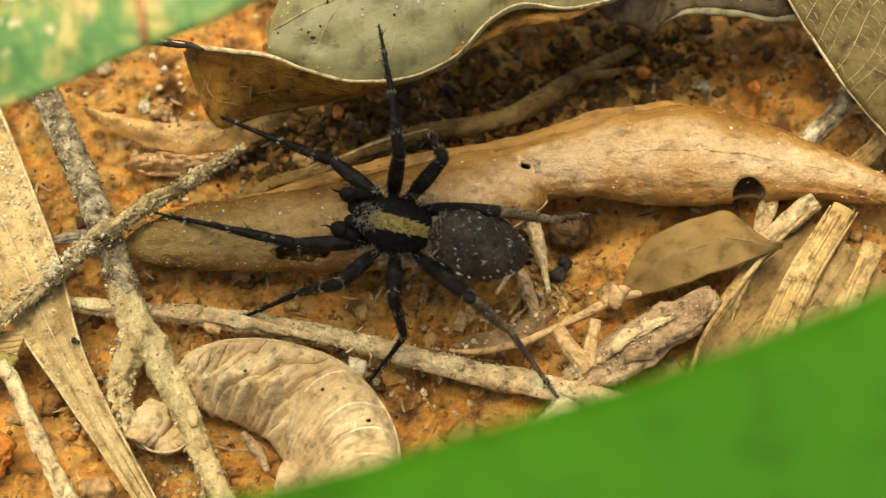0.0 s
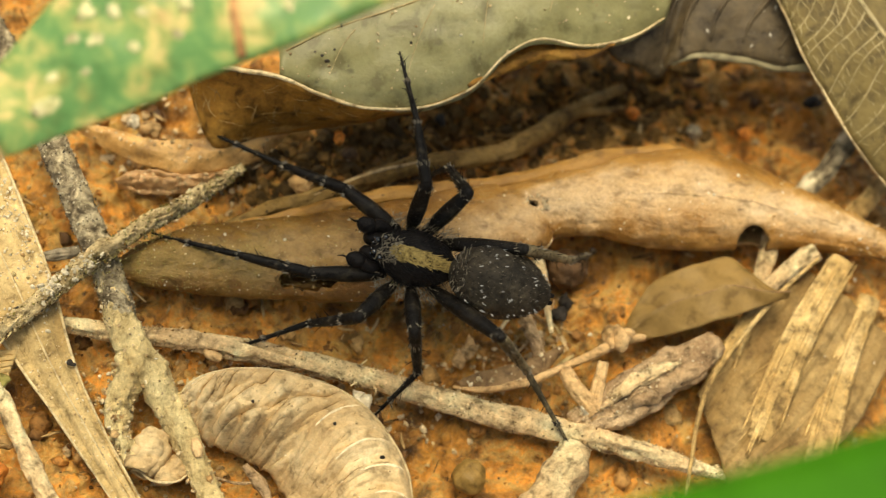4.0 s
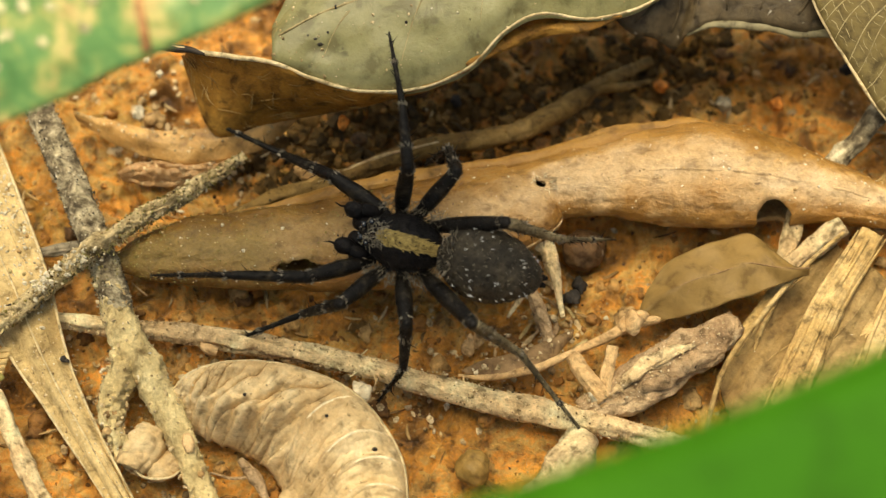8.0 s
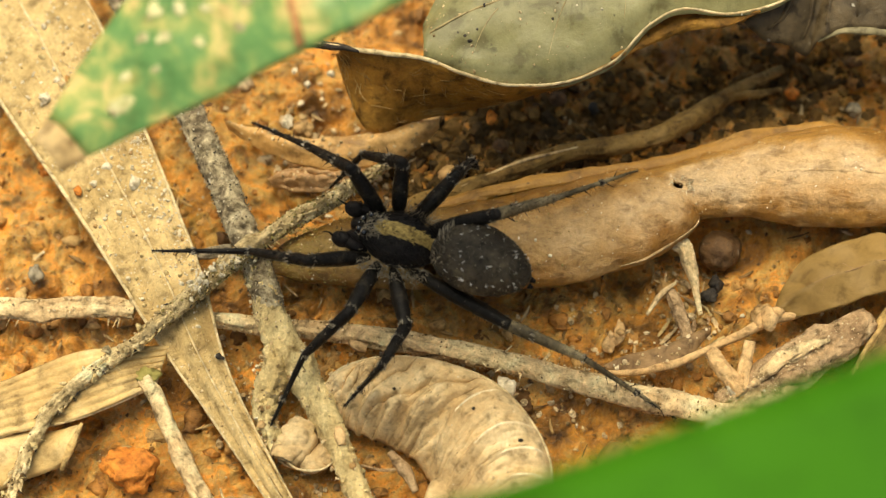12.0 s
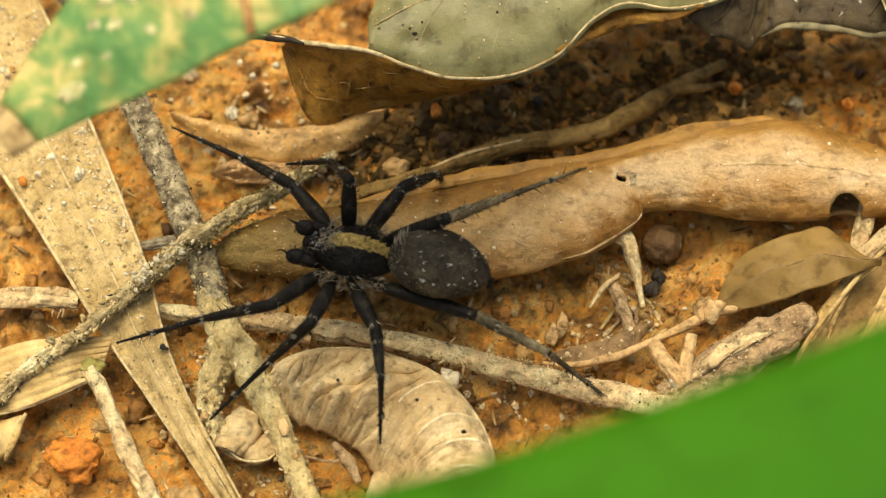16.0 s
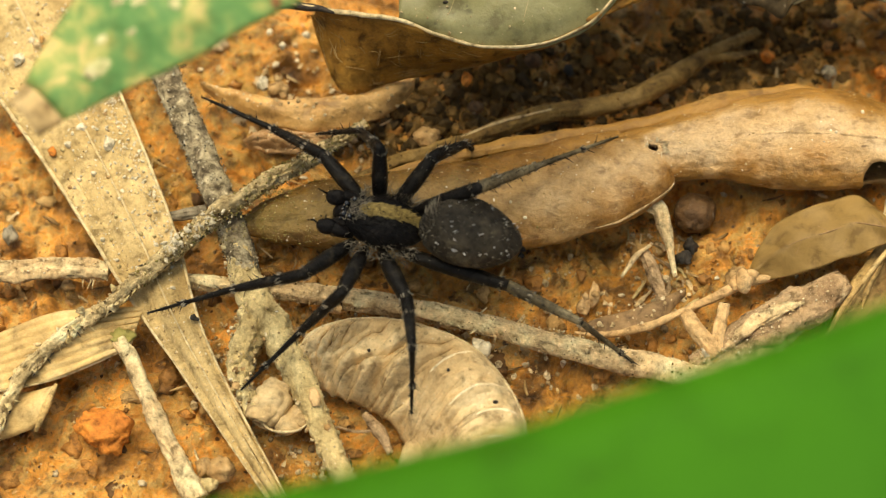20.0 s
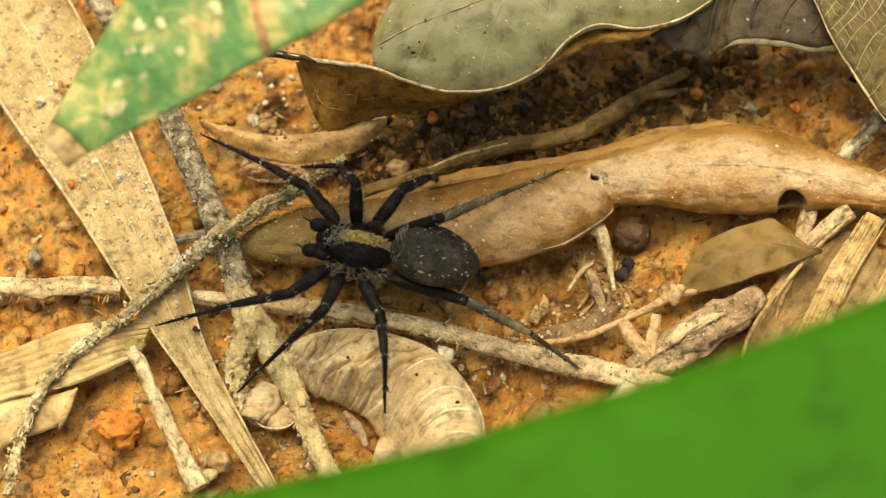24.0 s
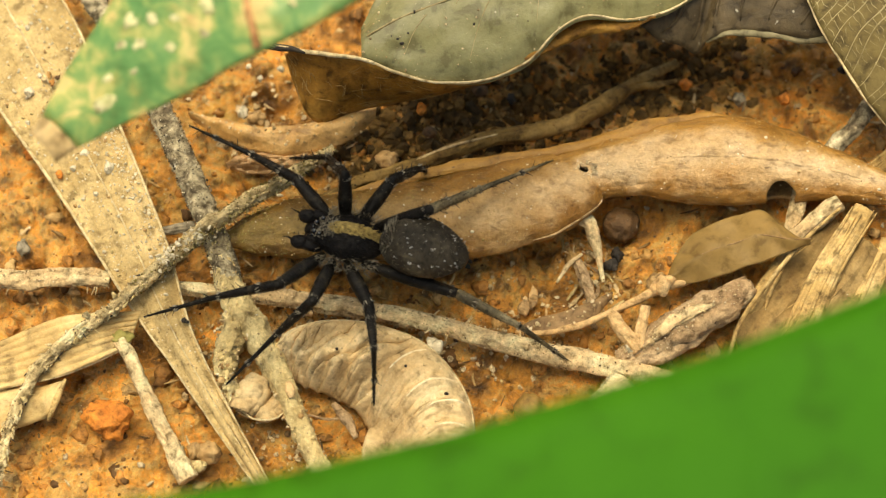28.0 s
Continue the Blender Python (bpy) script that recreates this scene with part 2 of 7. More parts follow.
LICHEN = surface("lichened_stick", [(0.34, (0.096, 0.071, 0.042)), (0.44, (0.227, 0.178, 0.107)), (0.54, (0.443, 0.362, 0.218)), (0.66, (0.680, 0.583, 0.381))], 1000, 1800, 0.85, 0.28,
                 specks=[((0.80, 0.75, 0.62), 800, 0.18), ((0.02, 0.017, 0.014), 900, 0.2)], vary=0.1, fine_amount=0.6, grit=0.7, spec=0.15)
CRUSTED = surface("crusted_stick", [(0.3, (0.441, 0.310, 0.132)), (0.45, (0.630, 0.475, 0.220)), (0.56, (0.756, 0.600, 0.296)), (0.68, (0.840, 0.700, 0.384))], 420, 1500, 0.85, 0.34, stretch=(1, 0.6, 1),
                  specks=[((0.07, 0.05, 0.03), 800, 0.17), ((0.82, 0.76, 0.6), 800, 0.12)], fine_amount=0.5, grit=0.6, spec=0.12)
TWIG = surface("mossy_twig", [(0.3, (0.270, 0.194, 0.092)), (0.45, (0.516, 0.388, 0.195)), (0.58, (0.761, 0.600, 0.328)), (0.7, (0.850, 0.811, 0.493))], 700, 2600, 0.9, 0.25,
               specks=[((0.05, 0.04, 0.03), 1000, 0.2)], fine_amount=0.5, grit=0.8, spec=0.08)
BLADE = surface("dry_grass_blade", [(0.3, (0.331, 0.213, 0.080)), (0.45, (0.483, 0.337, 0.141)), (0.6, (0.636, 0.461, 0.211)), (0.72, (0.712, 0.532, 0.271))], 210, 1700, 0.7, 0.12,
                specks=[((0.16, 0.10, 0.05), 1500, 0.16), ((0.76, 0.68, 0.50), 1700, 0.16)], thin=0.1, glow=(1, 0.8, 0.5), fine_amount=0.45, grit=0.5, spec=0.15)
RIM = surface("pale_leaf_rim", [(0.3, (0.468, 0.338, 0.156)), (0.7, (0.728, 0.585, 0.338))], 500, 2600, 0.6, 0.08, grit=0.35)
STRAW = surface("straw", [(0.3, (0.296, 0.177, 0.063)), (0.5, (0.524, 0.342, 0.125)), (0.7, (0.707, 0.513, 0.239))], 330, 2000, 0.65, 0.16, vary=0.15, fine_amount=0.55, grit=0.45)
GREY_LEAF = surface("grey_dead_leaf", [(0.3, (0.173, 0.155, 0.061)), (0.45, (0.244, 0.224, 0.095)), (0.6, (0.289, 0.268, 0.126)), (0.75, (0.266, 0.224, 0.069))], 110, 900, 0.38, 0.06,
                    specks=[((0.13, 0.115, 0.055), 560, 0.3), ((0.52, 0.40, 0.13), 420, 0.12), ((0.02, 0.02, 0.02), 260, 0.08)], thin=0.08, glow=(1, 0.8, 0.4), spec=0.3, fine_amount=0.35, grit=0.2)
GOLD_STRAW = surface("golden_straw", [(0.3, (0.385, 0.241, 0.086)), (0.5, (0.577, 0.398, 0.163)), (0.7, (0.684, 0.531, 0.279))], 400, 2000, 0.6, 0.12, stretch=(0.5, 0.5, 1), fine_amount=0.45, grit=0.3)
OLIVE_STONE = surface("olive_stone", [(0.3, (0.176, 0.104, 0.025)), (0.7, (0.352, 0.209, 0.06))], 500, 2000, 0.5, 0.06, grit=0.25)
UNDERSIDE = surface("leaf_underside", [(0.3, (0.186, 0.081, 0.013)), (0.5, (0.324, 0.155, 0.025)), (0.7, (0.475, 0.249, 0.048))], 260, 1500, 0.5, 0.12,
                    specks=[((0.36, 0.22, 0.06), 900, 0.14)], thin=0.16, glow=(1, 0.7, 0.3), fine_amount=0.6, grit=0.5)
SLATE_LEAF = surface("slate_dead_leaf", [(0.3, (0.036, 0.025, 0.011)), (0.5, (0.084, 0.059, 0.029)), (0.7, (0.153, 0.112, 0.059))], 200, 1700, 0.5, 0.1, specks=[((0.4, 0.36, 0.28), 1200, 0.17)])
SLATE_RIM = surface("slate_leaf_rim", [(0.3, (0.122, 0.099, 0.049)), (0.5, (0.194, 0.161, 0.084)), (0.7, (0.259, 0.218, 0.118))], 240, 1500, 0.5, 0.08, grit=0.2)
NET_VEIN = surface("net_leaf_vein", [(0.3, (0.312, 0.242, 0.109)), (0.7, (0.437, 0.359, 0.195))], 500, 2000, 0.6, 0.04)
NET_LEAF = surface("veined_dead_leaf", [(0.3, (0.109, 0.074, 0.022)), (0.6, (0.182, 0.134, 0.048))], 160, 1700, 0.6, 0.09, specks=[((0.72, 0.66, 0.5), 420, 0.10)], thin=0.08)
RIB = surface("pale_leaf_rib", [(0.3, (0.69, 0.517, 0.288)), (0.7, (0.85, 0.747, 0.489))], 500, 2000, 0.65, 0.08, grit=0.3)
LITTER = surface("litter_bits", [(0.35, (0.7, 0.66, 0.6)), (0.65, (1, 1, 1))], 900, 2600, 0.75, 0.1,
                 island_stops=[(0.0, (0.10, 0.06, 0.03)), (0.3, (0.30, 0.18, 0.07)), (0.6, (0.52, 0.35, 0.15)), (0.9, (0.70, 0.54, 0.30))])
VEIN = surface("pale_leaf_vein", [(0.3, (0.31, 0.226, 0.091)), (0.7, (0.408, 0.317, 0.155))], 500, 2600, 0.6, 0.04)
TAN_LEAF = surface("tan_dead_leaf", [(0.3, (0.184, 0.108, 0.029)), (0.5, (0.279, 0.171, 0.054)), (0.7, (0.352, 0.226, 0.082))], 160, 1200, 0.55, 0.06, specks=[((0.74, 0.68, 0.5), 600, 0.08)], thin=0.1, fine_amount=0.28)
CURL = surface("curled_dead_leaf", [(0.28, (0.412, 0.270, 0.116)), (0.42, (0.556, 0.382, 0.182)), (0.55, (0.680, 0.503, 0.264)), (0.7, (0.767, 0.604, 0.358))], 330, 1700, 0.65, 0.14,
               specks=[((0.07, 0.045, 0.025), 420, 0.06), ((0.80, 0.68, 0.46), 900, 0.10)], thin=0.06, fine_amount=0.42, grit=0.3)
CREAM_LEAF = surface("cream_leaf_scrap", [(0.3, (0.343, 0.166, 0.041)), (0.45, (0.514, 0.287, 0.088)), (0.58, (0.599, 0.363, 0.134)), (0.72, (0.479, 0.250, 0.067))], 240, 1200, 0.45, 0.16, specks=[((0.85, 0.72, 0.5), 700, 0.10)], fine_amount=0.4, grit=0.3, spec=0.4)
PINK_LEAF = surface("pinkish_leaf_scrap", [(0.3, (0.328, 0.167, 0.059)), (0.5, (0.516, 0.307, 0.133)), (0.7, (0.626, 0.433, 0.224))], 320, 1300, 0.4, 0.22, specks=[((0.9, 0.82, 0.66), 800, 0.12)], fine_amount=0.5, grit=0.3, spec=0.45)
FLAKE = surface("reddish_flake", [(0.3, (0.20, 0.112, 0.045)), (0.7, (0.34, 0.21, 0.095))], 300, 2000, 0.6, 0.08, grit=0.3)
YELLOW = surface("yellow_fibre", [(0.3, (0.512, 0.294, 0.116)), (0.6, (0.756, 0.506, 0.245))], 400, 2400, 0.7, 0.15, fine_amount=0.45, grit=0.4)
BARK = surface("rotten_bark", [(0.3, (0.30, 0.185, 0.095)), (0.45, (0.45, 0.295, 0.155)), (0.6, (0.58, 0.405, 0.225)), (0.72, (0.64, 0.50, 0.29))], 480, 2000, 0.85, 0.32, specks=[((0.10, 0.06, 0.035), 1000, 0.16)], fine_amount=0.5, grit=0.6, spec=0.15)
GREEN = surface("live_green_leaf", [(0.3, (0.031, 0.141, 0.004)), (0.55, (0.042, 0.173, 0.005)), (0.72, (0.060, 0.204, 0.011)), (0.85, (0.100, 0.252, 0.030))], 38, 600, 0.65, 0.02, thin=0.25, glow=(0.7, 1.0, 0.3), spec=0.12, fine_amount=0.12)
SPOTTED = surface("spotted_green_leaf", [(0.3, (0.099, 0.254, 0.071)), (0.44, (0.163, 0.320, 0.096)), (0.52, (0.286, 0.395, 0.117)), (0.58, (0.494, 0.482, 0.155)), (0.64, (0.731, 0.597, 0.235)), (0.74, (0.613, 0.368, 0.155))], 520, 900, 0.28, 0.02,
                  thin=0.22, glow=(1, 1.1, 0.7), spec=0.5, fine_amount=0.12)
PALE_TIP = surface("withered_leaf_tip", [(0.3, (0.50, 0.33, 0.13)), (0.7, (0.70, 0.52, 0.27))], 300, 1500, 0.6, 0.05, thin=0.2)
BROWN_VEIN = surface("scarred_vein", [(0.3, (0.256, 0.112, 0.04)), (0.7, (0.64, 0.352, 0.144))], 700, 2600, 0.6, 0.05)
SPOT = surface("pale_leaf_spot", [(0.3, (0.44, 0.43, 0.18)), (0.7, (0.66, 0.60, 0.34))], 900, 2000, 0.5, 0.03)
BLACK = surface("black_cuticle", [(0.3, (0.006, 0.005, 0.005)), (0.7, (0.012, 0.010, 0.009))], 900, 5000, 0.45, 0.06, spec=0.1)
LEG = surface("black_leg", [(0.38, (0.006, 0.005, 0.004)), (0.6, (0.012, 0.010, 0.008)), (0.74, (0.042, 0.034, 0.022))], 900, 5200, 0.36, 0.05, spec=0.11)
SHIN = surface("mottled_leg", [(0.34, (0.017, 0.013, 0.008)), (0.43, (0.066, 0.051, 0.027)), (0.54, (0.148, 0.116, 0.063)), (0.68, (0.234, 0.190, 0.108))], 430, 5200, 0.5, 0.05, spec=0.2)
ABDOMEN = surface("speckled_abdomen", [(0.35, (0.017, 0.014, 0.010)), (0.55, (0.042, 0.034, 0.023)), (0.7, (0.092, 0.074, 0.046))], 650, 4500, 0.6, 0.09, spec=0.15)
STRIPE = surface("yellowish_hair", [(0.3, (0.285, 0.207, 0.066)), (0.7, (0.589, 0.440, 0.158))], 1500, 5200, 0.7, 0.05, island=0.4)
PALE_HAIR = surface("pale_hair", [(0.3, (0.18, 0.155, 0.115)), (0.7, (0.38, 0.34, 0.26))], 900, 4000, 0.6, 0.0, island=0.5)
WHITE_HAIR = surface("white_hair_tuft", [(0.3, (0.42, 0.42, 0.42)), (0.7, (0.66, 0.65, 0.63))], 900, 4000, 0.6, 0.0)
DARK_HAIR = surface("dark_hair", [(0.3, (0.004, 0.004, 0.004)), (0.7, (0.016, 0.014, 0.012))], 900, 4000, 0.55, 0.0, island=0.5, spec=0.12)
EYE = surface("eye", [(0.3, (0.004, 0.004, 0.005)), (0.7, (0.01, 0.01, 0.01))], 900, 4000, 0.08, 0.0, spec=0.8)


# ---- shaping helpers; all lengths in millimetres ----
def spline(pts, n):
    """n points along a Catmull-Rom curve through pts, evenly in length."""
    p = np.array(pts, float)
    if len(p) == 2:
        return p[0] + (p[1] - p[0]) * np.linspace(0, 1, n)[:, None]
    q = np.vstack([2 * p[0] - p[1], p, 2 * p[-1] - p[-2]])
    out = []
    for i in range(len(p) - 1):
        a, b, c, d = q[i:i + 4]
        t = np.linspace(0, 1, 24, endpoint=False)[:, None]
        out.append(0.5 * (2 * b + (c - a) * t + (2 * a - 5 * b + 4 * c - d) * t ** 2 + (3 * b - a - 3 * c + d) * t ** 3))
    out = np.vstack([*out, p[-1:]])
    s = np.r_[0, np.cumsum(np.linalg.norm(np.diff(out, axis=0), axis=1))]
    w = np.linspace(0, s[-1], n)
    return np.stack([np.interp(w, s, out[:, k]) for k in range(3)], 1)


def lump(p, scale, seed=0.0):
    return noise.noise(Vector((p[0] * scale + seed * 7.3, p[1] * scale - seed * 3.1, p[2] * scale + seed * 1.7)))


def lofted(rings, close=True, caps=True):
    """A skin over rings of points."""
    bm = bmesh.new()
    vs = [[bm.verts.new(p) for p in ring] for ring in rings]
    k = len(vs[0])
    for a, b in zip(vs, vs[1:]):
        for i in range(k if close else k - 1):
            bm.faces.new((a[i], a[(i + 1) % k], b[(i + 1) % k], b[i]))
    if caps and close:
        for ring, flip in ((vs[0], True), (vs[-1], False)):
            mid = bm.verts.new(sum((v.co for v in ring), Vector()) / k)
            for i in range(k):
                tri = (ring[i], ring[(i + 1) % k], mid)
                bm.faces.new(tri[::-1] if flip else tri)
    return bm


def tube(pts, radii, n=28, k=12, rough=0.0, grain=1.5, seed=1.0, flat=1.0, ends=True):
    """A round stem along pts; radii are spread over its length; rough: lumps as a share of the radius."""
    if rough and np.mean(radii) > 0.28:
        span = np.linalg.norm(np.diff(np.array(pts, float), axis=0), axis=1).sum()
        n, k = max(n, int(span / 0.1)), max(k, 32)
    line = spline(pts, n)
    rad = np.interp(np.linspace(0, 1, n), np.linspace(0, 1, len(radii)), radii)
    tang = np.gradient(line, axis=0)
    along = np.r_[0, np.cumsum(np.linalg.norm(np.diff(line, axis=0), axis=1))]
    if rough:
        line = line + np.array([[rough * 0.9 * r * lump((s, 0, q), 0.7, seed) for q in (1, 5, 9)] for s, r in zip(along, rad)])
    rings = []
    for c, r, t, s in zip(line, rad, tang, along):
        t = t / (np.linalg.norm(t) + 1e-9)
        ref = np.array([0, 0, 1.0]) if abs(t[2]) < 0.9 else np.array([1.0, 0, 0])
        a = np.cross(ref, t)
        a /= np.linalg.norm(a)
        b = np.cross(t, a)
        ring = []
        for j in range(k):
            w = 2 * math.pi * j / k
            d = a * math.cos(w) + b * math.sin(w) * flat
            f = 1.0
            if rough:
                cw, sw = math.cos(w), math.sin(w)
                f += rough * (0.9 * lump((s * 0.45 * grain, cw * 0.9, sw * 0.9), 1.0, seed) + 0.55 * lump((s * 0.7 * grain, cw * 2.6, sw * 2.6), 1.0, seed + 3)
                              + 0.3 * lump((s * 2.6, cw * 3.5 * r, sw * 3.5 * r), 1.0, seed + 5) + 0.2 * lump((s * 6, cw * 7 * r, sw * 7 * r), 1.0, seed + 9)
                              - 0.75 * max(0.0, 1 - 7 * abs(lump((s * 0.3, cw * 2.2, sw * 2.2), 1.0, seed + 13))))
            ring.append(Vector(c + d * r * f))
        rings.append(ring)
    return lofted(rings, caps=ends)


def grid_points(a, b, nu, nv, rise=None, wob=0.0, seed=1.0, mid=None):
    """Points between two edge curves; rise(u, v) lifts them; mid: a third curve in between."""
    ea, eb = spline(a, nu), spline(b, nu)
    em = spline(mid, nu) if mid else None
    g = np.zeros((nu, nv, 3))
    for j in range(nv):
        v = j / (nv - 1)
        if em is None:
            row = ea * (1 - v) + eb * v
        else:
            row = ea * (1 - v) * (1 - 2 * v) + em * 4 * v * (1 - v) + eb * v * (2 * v - 1)
        for i in range(nu):
            p = row[i].copy()
            if rise:
                p[2] += rise(i / (nu - 1), v)
            if wob:
                p[2] += wob * (lump(p, 0.28, seed) + 0.45 * lump(p, 0.9, seed + 3))
                p[1] += wob * 0.3 * lump(p, 0.5, seed + 9)
            g[i, j] = p
    return g


def thick_sheet(g, thick=0.15):
    """A leaf of a real thickness from a grid of points."""
    nu, nv = g.shape[:2]
    du, dv = np.gradient(g, axis=0), np.gradient(g, axis=1)
    nrm = np.cross(du, dv)
    nrm /= np.linalg.norm(nrm, axis=2, keepdims=True) + 1e-12
    bm = bmesh.new()
    top = [[bm.verts.new(p) for p in r] for r in g + nrm * thick / 2]
    low = [[bm.verts.new(p) for p in r] for r in g - nrm * thick / 2]
    for i in range(nu - 1):
        for j in range(nv - 1):
            bm.faces.new((top[i][j], top[i + 1][j], top[i + 1][j + 1], top[i][j + 1]))
            bm.faces.new((low[i][j], low[i][j + 1], low[i + 1][j + 1], low[i + 1][j]))
    for i in range(nu - 1):
        bm.faces.new((top[i][0], low[i][0], low[i + 1][0], top[i + 1][0]))
        bm.faces.new((top[i][-1], top[i + 1][-1], low[i + 1][-1], low[i][-1]))
    for j in range(nv - 1):
        bm.faces.new((top[0][j], top[0][j + 1], low[0][j + 1], low[0][j]))
        bm.faces.new((top[-1][j], low[-1][j], low[-1][j + 1], top[-1][j + 1]))
    return bm


def on_grid(g, u, v, lift=0.0):
    """The point of a grid at u, v in 0 to 1."""
    x, y = u * (g.shape[0] - 1), v * (g.shape[1] - 1)
    i, j = min(int(x), g.shape[0] - 2), min(int(y), g.shape[1] - 2)
    fx, fy = x - i, y - j
    p = g[i, j] * (1 - fx) * (1 - fy) + g[i + 1, j] * fx * (1 - fy) + g[i, j + 1] * (1 - fx) * fy + g[i + 1, j + 1] * fx * fy
    return p + np.array([0, 0, lift])


def clod_bm(c, size, seed, squash=0.8, sub=2, rough=0.35):
    bm = bmesh.new()
    bmesh.ops.create_icosphere(bm, subdivisions=sub, radius=1.0)
    sx, sy = size * (1 + 0.25 * math.sin(seed * 5.1)), size * (1 + 0.2 * math.cos(seed * 3.7))
    for v in bm.verts:
        f = 1 + rough * 1.3 * noise.noise(v.co * 1.2 + Vector((seed, seed * 2.1, 0))) + rough * 0.8 * noise.noise(v.co * 2.9 + Vector((0, seed, seed))) + rough * 0.5 * noise.noise(v.co * 6.5 + Vector((seed, 0, seed)))
        v.co = Vector((c[0] + v.co.x * sx * f, c[1] + v.co.y * sy * f, c[2] + v.co.z * size * squash * f))
    return bm


def joined(bms):
    out = bmesh.new()
    for b in bms:
        me = bpy.data.meshes.new("tmp")
        b.to_mesh(me)
        b.free()
        out.from_mesh(me)
        bpy.data.meshes.remove(me)
    return out


def mesh_object(name, bm, material, at, smooth=True):
    for v in bm.verts:
        v.co = (v.co - Vector(at)) * MM
    bmesh.ops.recalc_face_normals(bm, faces=bm.faces)
    me = bpy.data.meshes.new(name)
    bm.to_mesh(me)
    bm.free()
    me.materials.append(material)
    if smooth:
        me.polygons.foreach_set("use_smooth", [True] * len(me.polygons))
    return new(name, me)


def solo(name, bm, material, label, category, group="", kind="", smooth=True):
    """A thing of one mesh, its origin at the middle of its base."""
    lo = [min(v.co[k] for v in bm.verts) for k in range(3)]
    hi = [max(v.co[k] for v in bm.verts) for k in range(3)]
    at = ((lo[0] + hi[0]) / 2, (lo[1] + hi[1]) / 2, lo[2])
    ob = mesh_object(name, bm, material, at, smooth)
    ob.location = Vector(at) * MM
    return tagged(ob, label, category, group, kind)


HOME = {}


def thing(name, at, label, category, group="", kind=""):
    """An Empty at the base of a thing of several parts."""
    ob = new(name)
    ob.empty_display_size = 0.002
    ob.location = Vector(at) * MM
    HOME[ob.name] = tuple(at)
    return tagged(ob, label, category, group, kind)


def part(name, bm, material, parent, label="", smooth=True):
    """One mesh under a thing, or under a part of it."""
    top = parent
    while top.parent:
        top = top.parent
    ob = mesh_object(name, bm, material, HOME[top.name], smooth)
    ob.parent = parent
    return tagged(ob, label) if label else ob


def grains(parent, centres, sizes, material, seed, name, label, category=""):
    """Many small angular crumbs in one mesh; under a thing, or on their own."""
    gen = np.random.default_rng(seed)
    box = np.array([[-1, -1, -1], [1, -1, -1], [1, 1, -1], [-1, 1, -1], [-1, -1, 1], [1, -1, 1], [1, 1, 1], [-1, 1, 1]], float) * 0.62
    tips = np.array([[0, 0, 1], [0, 0, -1], [1, 0, 0], [-1, 0, 0], [0, 1, 0], [0, -1, 0]], float) * 1.05
    base = np.vstack([box, tips])
    quads = [(4, 5, 6, 7, 8), (1, 0, 3, 2, 9), (1, 2, 6, 5, 10), (0, 4, 7, 3, 11), (3, 7, 6, 2, 12), (0, 1, 5, 4, 13)]
    tris = np.array([(q[k], q[(k + 1) % 4], q[4]) for q in quads for k in range(4)])
    n = len(centres)
    turn = gen.normal(size=(n, 3, 3))
    turn, _ = np.linalg.qr(turn)
    shape = base[None] * gen.uniform(0.65, 1.35, (n, 14, 1)) * gen.uniform(0.6, 1.2, (n, 1, 3))
    v = np.einsum("nij,nkj->nki", turn, shape) * np.asarray(sizes)[:, None, None] + np.asarray(centres)[:, None, :]
    home = np.zeros(3)
    if parent:
        top = parent
        while top.parent:
            top = top.parent
        home = np.array(HOME[top.name])
    f = (tris[None] + 14 * np.arange(n)[:, None, None]).reshape(-1, 3)
    me = bpy.data.meshes.new(name)
    me.from_pydata(((v.reshape(-1, 3) - home) * MM).tolist(), [], f.tolist())
    me.materials.append(material)
    ob = new(name, me)
    if parent:
        ob.parent = parent
    return tagged(ob, label, category, kind="stuff")


def coat(parent, pts, radii, count, lo, hi, material, seed, label, name="crust", span=(0.0, 1.0), low=-0.35):
    """A granular crust over the upper side of a stem."""
    gen, count = np.random.default_rng(seed), int(count * 0.4)
    line = spline(pts, 300)
    s = gen.uniform(*span, count)
    c = np.stack([np.interp(s, np.linspace(0, 1, 300), line[:, k]) for k in range(3)], 1)
    r = np.interp(s, np.linspace(0, 1, len(radii)), radii)
    d = gen.normal(size=(count, 3))
    d[:, 2] = np.abs(d[:, 2]) + low
    t = np.gradient(line, axis=0)[(s * 299).astype(int)]
    t /= np.linalg.norm(t, axis=1, keepdims=True)
    d -= t * np.sum(d * t, 1, keepdims=True)
    d /= np.linalg.norm(d, axis=1, keepdims=True)
    return grains(parent, c + d * (r * gen.uniform(0.9, 1.1, count))[:, None], lo + (hi - lo) * gen.random(count) ** 2.5, material, seed, name, label)


def weathered(bm, amount, size, along=None, pits=0.0, seed=3.0):
    """Roughen a surface with crumbs and pits; along names the fibres' direction."""
    bm.normal_update()
    for v in bm.verts:
        p = np.array(v.co)
        if along is not None:
            p = p - 0.85 * np.dot(p, along) * np.asarray(along)
        f = amount * (lump(p, size, seed) + 0.6 * lump(p, size * 2.6, seed + 3) + 0.35 * lump(p, size * 6, seed + 5))
        f -= pits * max(0.0, lump(p, size * 1.7, seed + 8) - 0.25)
        v.co += v.normal * f
    return bm


# ---- ground ----
def hollow(x, y):
    """Depth of the dips in the soil behind the pod and under its waist."""
    return 1.7 * math.exp(-((x - 9.5) / 9.5) ** 2 - ((y - 10.8) / 2.9) ** 2) + 1.4 * math.exp(-((x - 6.6) / 3.0) ** 2 - ((y - 1.4) / 1.6) ** 2)


